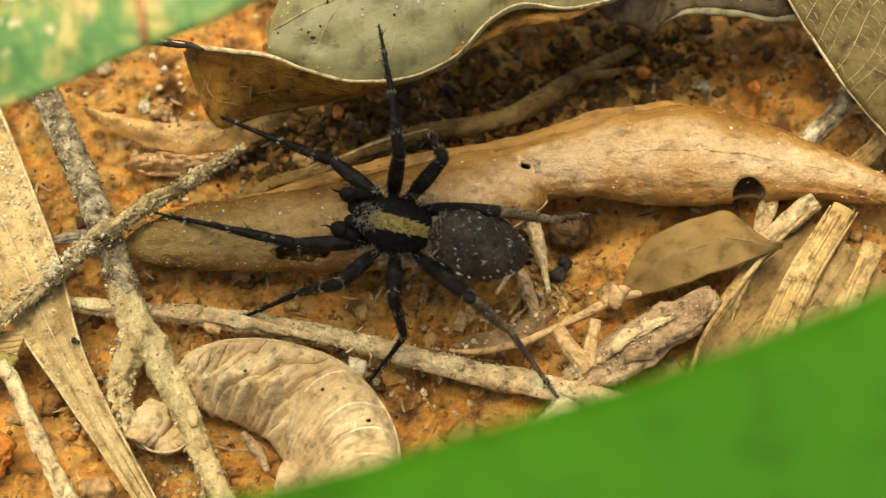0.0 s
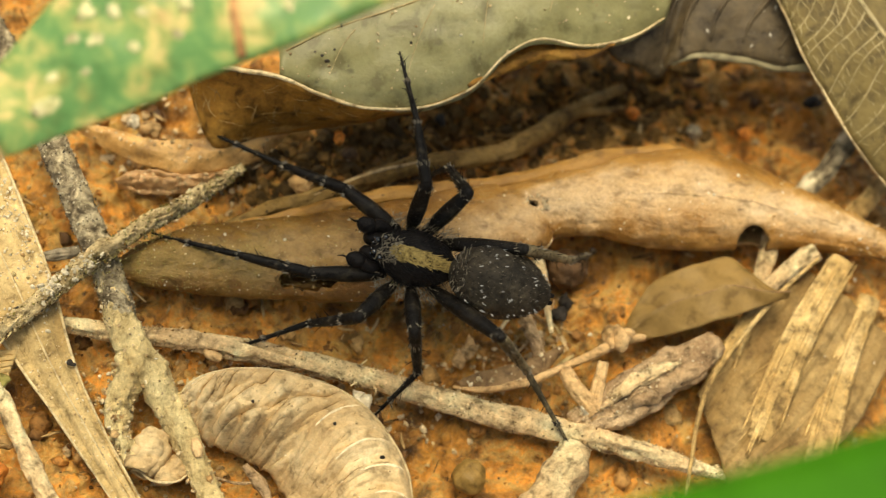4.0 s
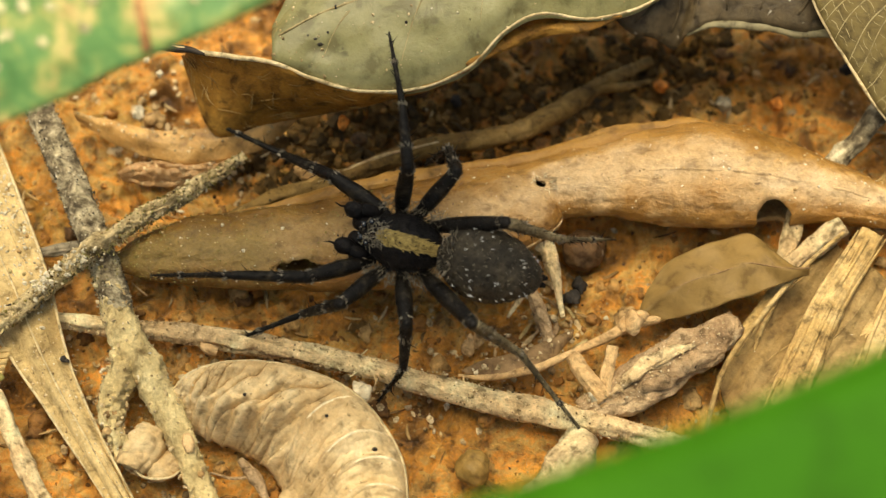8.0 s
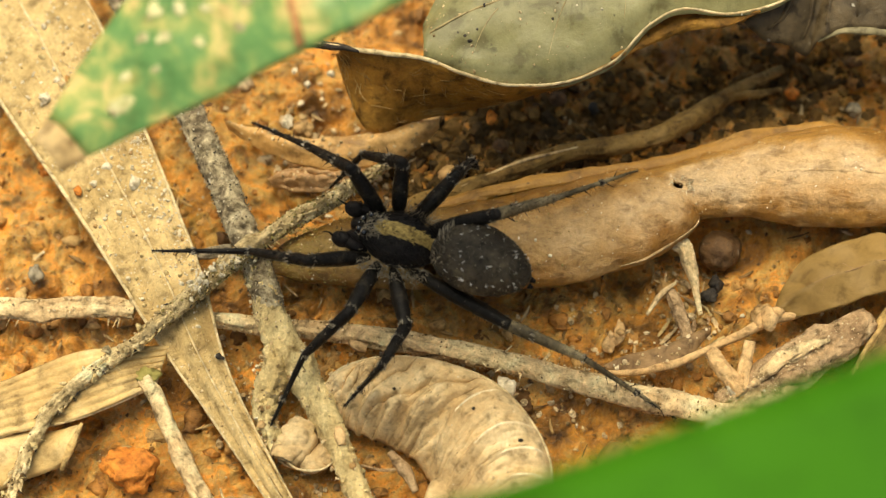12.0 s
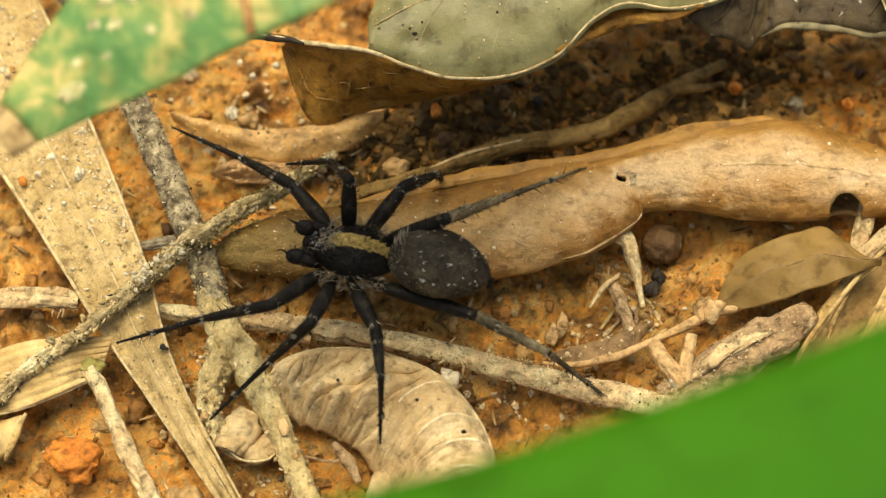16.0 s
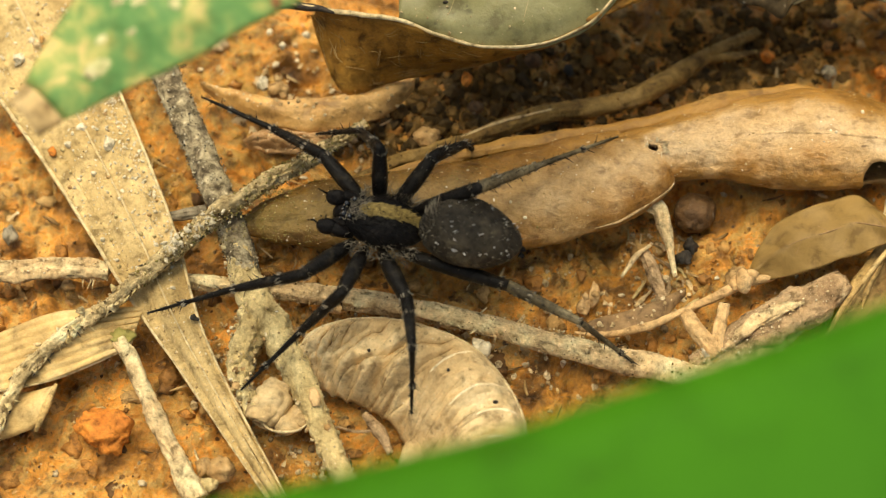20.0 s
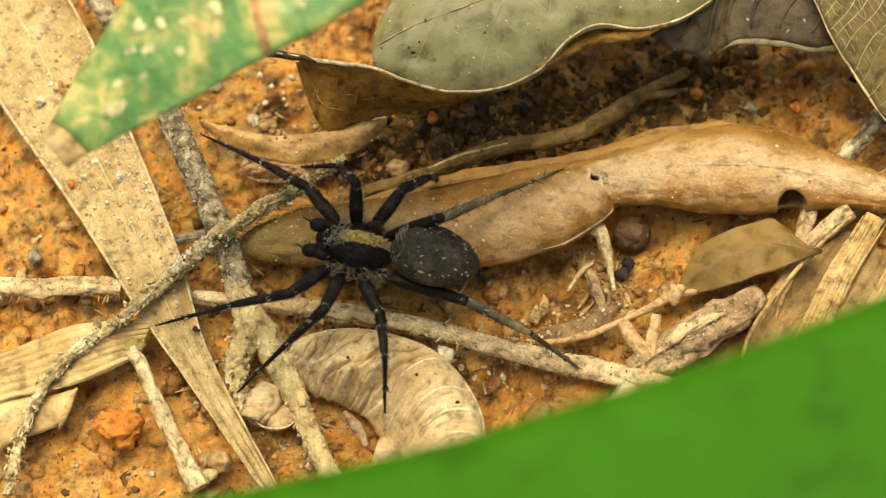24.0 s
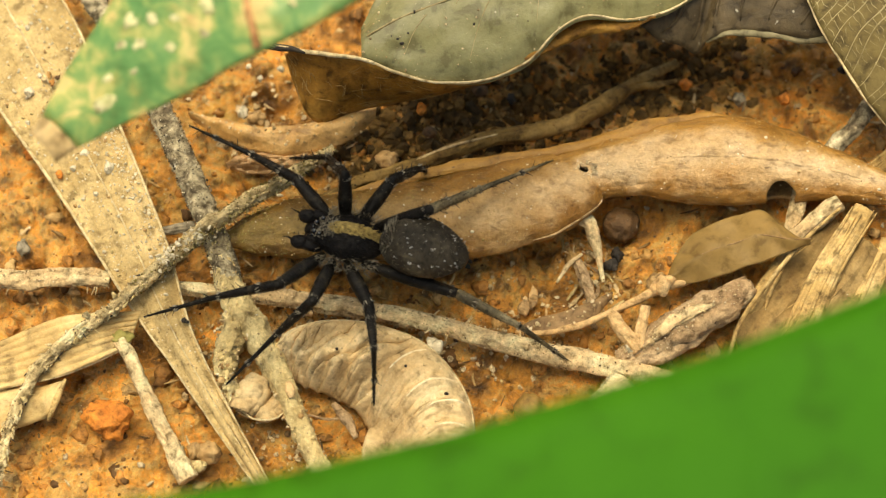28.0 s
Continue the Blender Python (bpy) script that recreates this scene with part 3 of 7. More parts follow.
def sunk(p):
    """A place in the dip, moved down with the soil and back."""
    d = hollow(p[0], p[1])
    return (p[0], p[1] + 0.45 * d, p[2] - d)


def relief(x, y):
    """Height of the bare soil in millimetres."""
    wx, wy = x + 0.6 * lump((x, y, 4), 0.9, 3), y + 0.6 * lump((x, y, 6), 0.9, 5)
    big = noise.voronoi(Vector((wx * 0.62, wy * 0.62, 0.3)))[0]
    small = noise.voronoi(Vector((wx * 1.9, wy * 1.9, 0.7)))[0]
    patch = 0.5 + 0.5 * max(-1.0, min(1.0, 2.4 * lump((x, y, 7), 0.13, 9)))
    clods = 1.5 * min(0.5, big[1] - big[0]) * patch + 0.75 * min(0.4, small[1] - small[0])
    return (0.6 * lump((x, y, 0), 0.16, 2) + 0.28 * lump((x, y, 1), 0.5, 4) + clods + 0.09 * lump((x, y, 3), 3.1, 8)
            - 1.1 - 1.7 * max(0.0, lump((x, y, 5), 0.33, 11) - 0.12) - hollow(x, y))


def stretched(core, step, far, n):
    a = np.arange(-core, core + step / 2, step)
    r = core * np.geomspace(1.03, far / core, n)
    return np.r_[-r[::-1], a, r]


def build_ground():
    xs, ys = stretched(40, 0.17, 4000, 34), stretched(26, 0.17, 4000, 36)
    verts = [(x, y, relief(x, y)) for x in xs for y in ys]
    n = len(ys)
    faces = [(i * n + j, (i + 1) * n + j, (i + 1) * n + j + 1, i * n + j + 1) for i in range(len(xs) - 1) for j in range(n - 1)]
    me = bpy.data.meshes.new("ground")
    me.from_pydata([(x * MM, y * MM, z * MM) for x, y, z in verts], [], faces)
    me.materials.append(SOIL)
    me.polygons.foreach_set("use_smooth", [True] * len(me.polygons))
    tagged(new("ground", me), "moist orange-brown clay soil, crumbly and uneven", "ground", kind="structure")


build_ground()
cam.data.dof.use_dof = True
cam.data.dof.aperture_fstop = 40.0


SHEATH = surface("brown_sheath", [(0.3, (0.175, 0.098, 0.030)), (0.5, (0.275, 0.171, 0.060)), (0.7, (0.370, 0.245, 0.097))], 300, 1500, 0.65, 0.18, specks=[((0.10, 0.06, 0.03), 900, 0.10), ((0.75, 0.62, 0.42), 900, 0.08)], fine_amount=0.4, grit=0.4)


# ---- the dry seed pod ----
def build_pod():
    spine = [(-17.68, -0.45, 1.3), (-15.64, -0.28, 1.5), (-13.14, 0.01, 1.7), (-8.8, 0.24, 1.8), (-5.39, 0.47, 1.9), (-1.61, 0.99, 2.1), (1.47, 1.81, 2.2), (3.95, 2.71, 2.2), (5.28, 3.68, 2), (7.93, 4.16, 2.1), (11.65, 4.41, 2.3), (14.73, 4.34, 2.4), (17.21, 4.1, 2.2), (20.29, 3.62, 2), (24.5, 2.44, 1.8), (27.92, 1.44, 1.4)]
    line = spline(spine, 300)
    u = np.linspace(0, 1, 300)
    marks = np.r_[0, np.cumsum(np.linalg.norm(np.diff(np.array(spine), axis=0), axis=1))]
    marks = marks / marks[-1]
    wide = np.interp(u, marks, (.3, 1.35, 1.95, 2.3, 2.6, 2.95, 2.85, 2.4, 1.75, 2.0, 2.8, 2.95, 2.45, 1.6, .85, .3))
    high = np.interp(u, marks, (.2, .8, 1.05, 1.2, 1.3, 1.4, 1.5, 1.5, 1.2, 1.35, 1.95, 2.0, 1.7, 1.3, .8, .25))
    ker = np.hanning(17) / np.hanning(17).sum()
    wide, high = (np.convolve(np.pad(w, 8, mode="edge"), ker, "valid") for w in (wide, high))
    tang = np.gradient(line, axis=0)
    rings = []
    for c, w, h, t, s in zip(line, wide, high, tang, u):
        side = np.array([-t[1], t[0], 0]) / (np.hypot(t[0], t[1]) + 1e-9)
        ring = []
        for j in range(72):
            a = 2 * math.pi * j / 72
            ca, sa = math.cos(a), math.sin(a)
            p = c + side * w * ca + np.array([0, 0, h * sa])
            # a seam along the back half, and a sunken band behind it
            ridge = 0.20 * math.exp(-((a - 1.15) / 0.16) ** 2) - 0.16 * math.exp(-((a - 0.72) / 0.25) ** 2)
            p[2] += ridge * (0.5 + 0.5 * math.sin(3 + 9 * s))
            p[2] -= 0.12 * math.exp(-((a - 2.55) / 0.08) ** 2) * max(0.0, lump((s * 14, 3, 1), 1.0, 4) + 0.5)
            f = 0.05 * lump((p[0] * 0.8, a * 7, 2), 1.0, 12) + 0.15 * lump(p, 0.45, 3) + 0.07 * lump(p, 1.3, 7) + 0.05 * lump((p[0] * 1.6 + p[1] * 2.2, p[1] - p[0], p[2]), 1.7, 9) + 0.03 * lump(p, 5.5, 2)
            ring.append(Vector(p + f * (side * ca + np.array([0, 0, sa]))))
        rings.append(ring)
    bm = lofted(rings)
    layer, moss_shade = bm.verts.layers.float.new("across"), bm.verts.layers.float.new("moss_shade")
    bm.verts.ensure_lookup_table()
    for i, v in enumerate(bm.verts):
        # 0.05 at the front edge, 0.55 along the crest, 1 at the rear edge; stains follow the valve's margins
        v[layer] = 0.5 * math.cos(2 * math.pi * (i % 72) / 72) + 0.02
        # mossy stain with the shade there painted in, towards the half-buried end, most along the rear
        v[moss_shade] = 0.6 * max(0.0, 1 - max(0.0, v.co.x + 14.0) / 18.0) + 0.14 * max(0.0, math.cos(2 * math.pi * (i % 72) / 72))
    holes = [((16.98, 1.6, 1.6), 0.95, 0.85), ((4.82, 3.38, 3), 0.3, 0.22), ((-7.3, -1.36, 1.8), 1.4, 0.45)]
    gone = []
    for f in bm.faces:
        m = f.calc_center_median()
        for c, rx, ry in holes:
            d = math.hypot((m.x - c[0]) / rx, (m.y - c[1]) / ry) + (0.45 if rx < 0.5 else 0.22) * lump(m, 1.7, 5)
            if d < 1 and m.z > 0.5:
                gone.append(f)
                break
    bmesh.ops.delete(bm, geom=gone, context="FACES")
    for v in bm.verts:
        if not v.is_boundary:
            continue
        for c, rx, ry in holes:
            dx, dy = v.co.x - c[0], v.co.y - c[1]
            d = math.hypot(dx / rx, dy / ry)
            want = 1 - (0.45 if rx > 1.2 else 0.16) * lump(v.co, 1.9 if rx > 1.2 else 1.3, 5)
            if 0.6 < d < 1.5 and v.co.z > 0.4:
                v.co.x, v.co.y = c[0] + dx / d * want, c[1] + dy / d * want
    pod = thing("seed_pod", (*line[150][:2], 0.0), "tan dry twisted seed pod with gnawed holes, lying on soil", "seed pod")
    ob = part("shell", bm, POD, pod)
    mod = ob.modifiers.new("wall", "SOLIDIFY")
    mod.thickness, mod.offset = 0.2 * MM, -1
    part("seam", tube([np.array(rings[i][20]) - np.array([0, 0, 0.1]) for i in range(165, 290, 6)], [0.03, 0.16, 0.16, 0.05], 80, 8, 0.3), POD, pod)
    lip = [np.array(rings[i][34]) for i in range(120, 156, 4)]
    part("lip", tube(lip, [0.03, 0.08, 0.11, 0.1, 0.03], 70, 10, 0.3, 1.2, 6), POD, pod, "thick pinkish torn lip")
    part("back_valve", tube([(-11.73, 2.22, 1.4), (-8.9, 2.58, 1.8), (-5.4, 3.53, 2.1), (-1.19, 4.29, 2.3), (3.01, 4.87, 2.4), (5.82, 5.6, 2.5), (8.99, 6.57, 2.6), (12.53, 7.2, 2.5), (16.05, 6.77, 2.2)],
                            [0.1, 0.34, 0.42, 0.42, 0.4, 0.5, 0.55, 0.4, 0.1], 90, 16, 0.3, 1.2, 4, flat=0.42), POD_BACK, pod, "ochre edge of the other valve")
    rng = random.Random(2)
    fuzz = []
    for k in range(46):
        a = rng.uniform(0, 6.28)
        x, y = 4.82 + 0.42 * math.cos(a) * rng.uniform(0.7, 1.7) + 0.15, 3.38 + 0.34 * math.sin(a) * rng.uniform(0.7, 1.6)
        n_i = min(((rings[i][j].x - x) ** 2 + (rings[i][j].y - y) ** 2 - 0.02 * rings[i][j].z, i, j) for i in range(150, 215) for j in range(8, 30))
        z = rings[n_i[1]][n_i[2]].z + 0.06
        b2 = a + rng.uniform(-1.2, 1.2)
        fuzz.append(tube([(x, y, z), (x + 0.12 * math.cos(b2), y + 0.12 * math.sin(b2), z + 0.1), (x + 0.26 * math.cos(b2), y + 0.26 * math.sin(b2), z + 0.08)], [0.028, 0.024, 0.01], 6, 4))
    tagged(part("fuzz", joined(fuzz), RIB, pod, "whitish fuzz round the small hole"), kind="stuff")
    for k in range(26):
        i, j = rng.randrange(20, 280), rng.randrange(8, 30)
        part("stuck_grain", clod_bm(rings[i][j], rng.uniform(0.05, 0.11), rng.random() * 9, 0.7, 1), QUARTZ if k % 3 else TAN_CLOD, pod)
    gen = np.random.default_rng(4)
    i, j = gen.integers(15, 290, 900), gen.integers(3, 33, 900)
    grains(pod, [np.array(rings[a][b]) + gen.uniform(-0.12, 0.12, 3) * (1, 1, 0.1) for a, b in zip(i, j)], 0.018 + 0.05 * gen.random(900) ** 3, TAN_GRAINS, 5, "dust", "pale dust on the pod")
    i = (10 + 100 * gen.random(1900) ** 1.6).astype(int)
    grains(pod, [np.array(rings[a][b]) + gen.uniform(-0.16, 0.16, 3) * (1, 1, 0.15) for a, b in zip(i, gen.integers(2, 34, 1900))], 0.012 + 0.035 * gen.random(1900) ** 3, MOSS_GRAINS, 6, "moss_dust", "yellowish mossy dust on the pod's end")


build_pod()


# ---- dead leaves ----
def build_grey_leaf():
    rim = [(-14.83, 10.65, 6), (-13.05, 10.1, 6.3), (-10.93, 9.65, 6.5), (-8.83, 9.34, 6.5), (-6.74, 8.5, 6.4), (-4.31, 7.85, 6.3), (-1.19, 7.91, 6.5), (1.4, 8.97, 7), (3.13, 10.72, 7.6), (5.03, 11.56, 8), (7.46, 11.5, 7.6), (9.92, 12.3, 7.2), (12.05, 13.78, 7)]
    rear = [(-11.75, 11.67, 5.4), (-10.32, 10.68, 5.4), (-9.44, 10.56, 5.4), (-8.91, 11.75, 6), (-7.88, 13.85, 6.5), (-6.15, 16.77, 7), (-2.64, 18.9, 7.5), (0.18, 20.63, 8), (3.36, 21.85, 8), (6.54, 21.85, 8), (9.36, 21.44, 8), (11.84, 20.51, 7.5), (13.95, 19.18, 7)]
    leaf = thing("dead_leaf", (*rim[6][:2], 0.0), "grey-green dead leaf, pale curled rim, brown underside, propped on litter", "leaf")
    rim_in = rim[3:]
    g = grid_points(rim_in, rear[3:], 60, 26, lambda u, v: 0.9 * math.sin(math.pi * min(1, v * 1.2)) * 0.6 - 0.5 * math.exp(-((v - 0.02) / 0.05) ** 2), 0.35, 3)
    blade = part("upper_side", thick_sheet(g, 0.16), GREY_LEAF, leaf)
    flap_low = [(-13.71, 10.7, 4.6), (-13.4, 9.82, 3.6), (-12.54, 7.91, 2.3), (-11.68, 7.38, 1.6), (-10.11, 7.95, 1.4), (-8.68, 8.37, 1.6), (-6.17, 8.53, 2.4), (-3.68, 8.77, 3.2), (-1.55, 8.84, 4.4), (1.24, 9.65, 5.2)]
    gf = grid_points([(-13.34, 10.23, 6.2), (-12.16, 9.93, 6.4), (-10.93, 9.65, 6.5), (-8.83, 9.34, 6.5), (-6.74, 8.5, 6.4), (-4.31, 7.85, 6.3), (-1.19, 7.91, 6.5), (1.4, 8.97, 7)], flap_low, 50, 16, lambda u, v: -0.35 * math.sin(math.pi * v), 0.22, 8)
    part("curled_margin", thick_sheet(gf, 0.14), UNDERSIDE, leaf, "brown matted underside of the folded margin")
    part("rim", tube(rim, [0.06, 0.13, 0.14, 0.12, 0.09, 0.09, 0.08, 0.08, 0.08, 0.07, 0.07, 0.05], 120, 8, 0.3, 1.2, 4), RIM, leaf, "pale hardened leaf rim")
    part("rim_under", tube([(1.23, 9.15, 6.8), (3.15, 10.76, 6.4), (5.06, 11.41, 6.8), (7.14, 11.46, 7), (9.23, 12.01, 7)], [0.1, 0.5, 0.6, 0.45, 0.1], 30, 8, 0.2, 1, 5, flat=0.4), UNDERSIDE, leaf)
    part("stalk", tube([(-16.52, 11.4, 5), (-15.4, 10.93, 5.6), (-13.77, 10.36, 6.1), (-12.33, 9.85, 6.4)], [0.24, 0.3, 0.26, 0.1], 24, 10, 0.45, 1.6, 9), DARK_CLOD, leaf, "dark rough leaf stalk")
    for k, (u0, v0, u1, v1, r) in enumerate([(0.02, 0.5, 0.98, 0.42, 0.10), (0.22, 0.46, 0.12, 0.12, 0.05), (0.40, 0.45, 0.30, 0.08, 0.05), (0.56, 0.44, 0.50, 0.10, 0.05),
                                             (0.72, 0.43, 0.68, 0.1, 0.045), (0.3, 0.47, 0.38, 0.85, 0.05), (0.5, 0.45, 0.58, 0.85, 0.05)]):
        pts = [on_grid(g, u0 + (u1 - u0) * s, v0 + (v1 - v0) * s + 0.05 * math.sin(math.pi * s), 0.075) for s in np.linspace(0, 1, 9)]
        part("vein", tube(pts, [r * 0.7, r * 0.6, r * 0.3], 24, 6), VEIN, blade)
    rng = random.Random(5)
    for k in range(60):
        u0, v0, a = 0.62 * rng.random() ** 1.5, rng.uniform(0.15, 0.95), rng.uniform(-0.5, 1.3)
        du, dv, bow = 0.06 * math.cos(a) * rng.uniform(0.5, 1.4), 0.22 * math.sin(a), rng.uniform(-0.04, 0.04)
        pts = [on_grid(gf, min(1, max(0, u0 + du * q)), min(0.98, max(0.02, v0 + dv * q + bow * math.sin(3.1 * q)))) + np.array([0, -0.13, 0.05]) for q in np.linspace(0, 1, 6)]
        part("fibre", tube(pts, [0.008, 0.019, 0.008], 10, 5), STRAW, leaf)
    for k, c in enumerate([(-7.09, 10.65, 7.2), (-6.74, 10.34, 7.2), (-6.19, 10.31, 7.1), (-5.98, 10.73, 7.2), (-1.69, 11.56, 7.4), (-5.55, 12.19, 7.4)]):
        j = min(((np.hypot(*(g[a, b, :2] - np.array(c[:2]))), a, b) for a in range(60) for b in range(26)))
        part("black_speck", clod_bm(g[j[1], j[2]] + np.array([0.1 * math.sin(k * 9), 0.1 * math.cos(k * 7), 0.1]), 0.07 + 0.03 * (k % 3), 2.0 + k, 0.6, 1), DARK_CLOD, leaf, "black speck on the leaf")
    gen = np.random.default_rng(14)
    grains(leaf, [on_grid(g, a, b, 0.1) for a, b in gen.random((420, 2))], 0.02 + 0.09 * gen.random(420) ** 3, TAN_GRAINS, 15, "dust", "pale specks on the leaf")
    c = (-5.27, 7.89, 2.5)
    part("soil_crumb", clod_bm(c, 0.36, 3.3, 0.7), RED_CLOD, leaf, "orange soil crumb stuck to the margin")
    return leaf


grey_leaf = build_grey_leaf()


def build_slate_leaf():
    rim = [(8.44, 12.26, 5.4), (9.51, 11.51, 4.8), (10.93, 11.32, 4.4), (11.92, 11.14, 3.6), (12.48, 11.39, 4.8), (13.85, 11.75, 5.4), (16.3, 11.67, 5.4), (18.72, 11.28, 5.4), (21.17, 11.36, 5.4), (23.97, 11.67, 5.4)]
    rear = [(11.81, 14.39, 5.5), (11.61, 14.03, 5.8), (11.97, 14.92, 6), (12.67, 15.9, 6.4), (13.92, 16.99, 6.6), (15.33, 17.68, 6.8), (17.45, 18.08, 6.8), (19.59, 18.19, 6.6), (22.06, 17.9, 6.4), (24.92, 17.72, 6)]
    leaf = thing("dead_leaf", (*rim[4][:2], 0.0), "dark slate-grey shrivelled leaf with a folded point", "leaf")
    g = grid_points(rim, rear, 50, 18, lambda u, v: 0.7 * math.sin(math.pi * v) + 0.35 * math.sin(9 * u + 3 * v) * v, 0.3, 12)
    blade = part("blade", thick_sheet(g, 0.16), SLATE_LEAF, leaf)
    part("rim", tube(rim[4:], [0.12, 0.3, 0.32, 0.3, 0.2], 40, 8, 0.25, 1, 3, flat=0.6), SLATE_RIM, leaf, "paler rolled edge")
    for k in range(7):
        pts = [on_grid(g, 0.08 + 0.12 * k + 0.05 * s + 0.02 * math.sin(6 * s + k), 0.1 + 0.8 * s, 0.07) for s in np.linspace(0, 1, 6)]
        part("fold", tube(pts, [0.06, 0.2, 0.05], 20, 8, 0.3), SLATE_LEAF, blade)


build_slate_leaf()


def build_net_leaf():
    edge = [(16.05, 17.35, 8.6), (17.25, 15.37, 8), (18.43, 13.34, 7.5), (19.3, 11.33, 7), (20.48, 9.38, 6.4), (21.98, 7.2, 5.6), (23.32, 5.61, 5), (24.53, 4.36, 4.4), (25.84, 2.67, 4)]
    rear = [(20.75, 20.76, 9.4), (22.5, 18.33, 9.2), (24.23, 15.93, 9), (25.93, 13.79, 9), (27.64, 11.79, 8.8), (29.39, 9.45, 8), (30.53, 7.36, 7.4), (31.1, 5.39, 6.6), (31.09, 3.2, 5.6)]
    leaf = thing("dead_leaf", (*edge[4][:2], 0.0), "brown dead leaf with a raised net of pale veins", "leaf")
    g = grid_points(edge, rear, 44, 20, lambda u, v: 0.5 * math.sin(math.pi * v), 0.2, 15)
    blade = part("blade", thick_sheet(g, 0.15), NET_LEAF, leaf)
    part("rim", tube(edge, [0.08, 0.1, 0.1, 0.08], 44, 7, 0.2), RIM, leaf, "pale leaf rim")
    rng = random.Random(8)
    part("midrib", tube([on_grid(g, u, 0.55, 0.1) for u in np.linspace(0, 1, 8)], [0.16, 0.12], 30, 7), NET_VEIN, blade)
    for k in range(19):
        u = 0.01 + 0.05 * k + 0.008 * math.sin(4.1 * k)
        bow = [(min(1, u + 0.11 * s + 0.012 * math.sin(5 * s + k)), 0.54 * (1 - s)) for s in np.linspace(0, 1, 9)]
        part("vein", tube([on_grid(g, p, q, 0.08) for p, q in bow], [0.05, 0.042, 0.03, 0.018], 22, 6, 0.3), NET_VEIN, blade)
        for j in range(9):
            v = 0.03 + 0.056 * j + 0.02 * rng.random()
            w = u + 0.11 * (1 - v / 0.54)
            jog, end = rng.uniform(-0.03, 0.03), rng.uniform(0.04, 0.055)
            part("veinlet", tube([on_grid(g, min(1, max(0, w + end * s)), min(0.54, max(0, v + jog * s + 0.01 * math.sin(6 * s + j))), 0.07) for s in np.linspace(0, 1, 4)], [0.026, 0.018], 6, 5), NET_VEIN, blade)


build_net_leaf()


def build_blade():
    left = [(-39.7, 20.83, 2), (-35.04, 13.02, 2), (-31.82, 8.16, 1.9), (-27.52, 2.09, 1.8), (-22.93, -5.01, 1.6), (-20.36, -8.62, 1.4), (-15.31, -15.75, 1), (-13.21, -18.72, 0.6)]
    right = [(-31.95, 21.74, 2.6), (-28.47, 15.96, 2.6), (-26.65, 12.57, 2.5), (-23.99, 6.47, 2.4), (-20.81, -1.12, 2.2), (-18.83, -7.3, 1.8), (-14.46, -15.46, 1.2), (-12.7, -18.57, 0.7)]
    leaf = thing("grass_blade", (*left[4][:2], 0.0), "long pale dry grass blade with raised margins, sprinkled with sand", "grass blade")
    g = grid_points(left, right, 70, 17, lambda u, v: 0.28 * math.cos(2 * math.pi * (v - 0.5)) - 0.22 * math.sin(math.pi * v) + 0.12 * math.sin(6 * math.pi * v), 0.12, 21)
    body = part("blade", thick_sheet(g, 0.15), BLADE, leaf)
    for v, r in ((0.0, 0.13), (1.0, 0.1)):
        part("margin", tube([on_grid(g, u, v, 0.05) for u in np.linspace(0, 1, 24)], [r, r, r * 0.8, r * 0.5], 80, 7, 0.2), RIM, leaf, "pale rolled margin")
    for v, r, m in ((0.2, 0.045, BLADE), (0.36, 0.04, BLADE), (0.54, 0.075, RIM), (0.76, 0.045, BLADE)):
        part("nerve", tube([on_grid(g, u, v, 0.075) for u in np.linspace(0, 1, 40)], [r, r * 0.9, r * 0.8], 160, 6, 0.35), m, body)
    gen = np.random.default_rng(21)
    uv = np.stack([gen.random(1500), gen.uniform(0.02, 0.98, 1500)], 1)
    grains(leaf, [on_grid(g, a, b, 0.09) for a, b in uv], 0.018 + 0.06 * gen.random(1500) ** 3.5, TAN_GRAINS, 22, "grit", "fine pale grit on the blade")
    uv = np.stack([np.r_[0.62 * gen.random(620), gen.normal(0.42, 0.1, 500).clip(0, 1)], np.r_[gen.uniform(0.03, 0.97, 620), 1 - np.abs(gen.normal(0.12, 0.14, 500)).clip(0.02, 0.9)]], 1)
    grains(leaf, [on_grid(g, a, b, 0.1) for a, b in uv], 0.025 + 0.09 * gen.random(1120) ** 3, QUARTZ, 23, "sand", "scattered white sand on the blade")
    for k, c in enumerate([(-19.54, -6.13, 1.8), (-19.35, -6.23, 1.8)]):
        part("black_speck", clod_bm((c[0], c[1], c[2] + 0.1), 0.16 - 0.04 * k, 3.0 + k, 0.6, 2), DARK_CLOD, leaf, "black speck on the blade")
    part("red_crust", joined([clod_bm([(-29.04, 9.92, 2.6), (-28.53, 9.68, 2.6), (-28.19, 10, 2.6), (-28.78, 10.24, 2.6)][k], 0.17, 4.0 + k, 0.3, 2, 0.7) for k in range(4)]), CRUMB, leaf, "reddish soil crust on the blade")
    return g


blade_grid = build_blade()


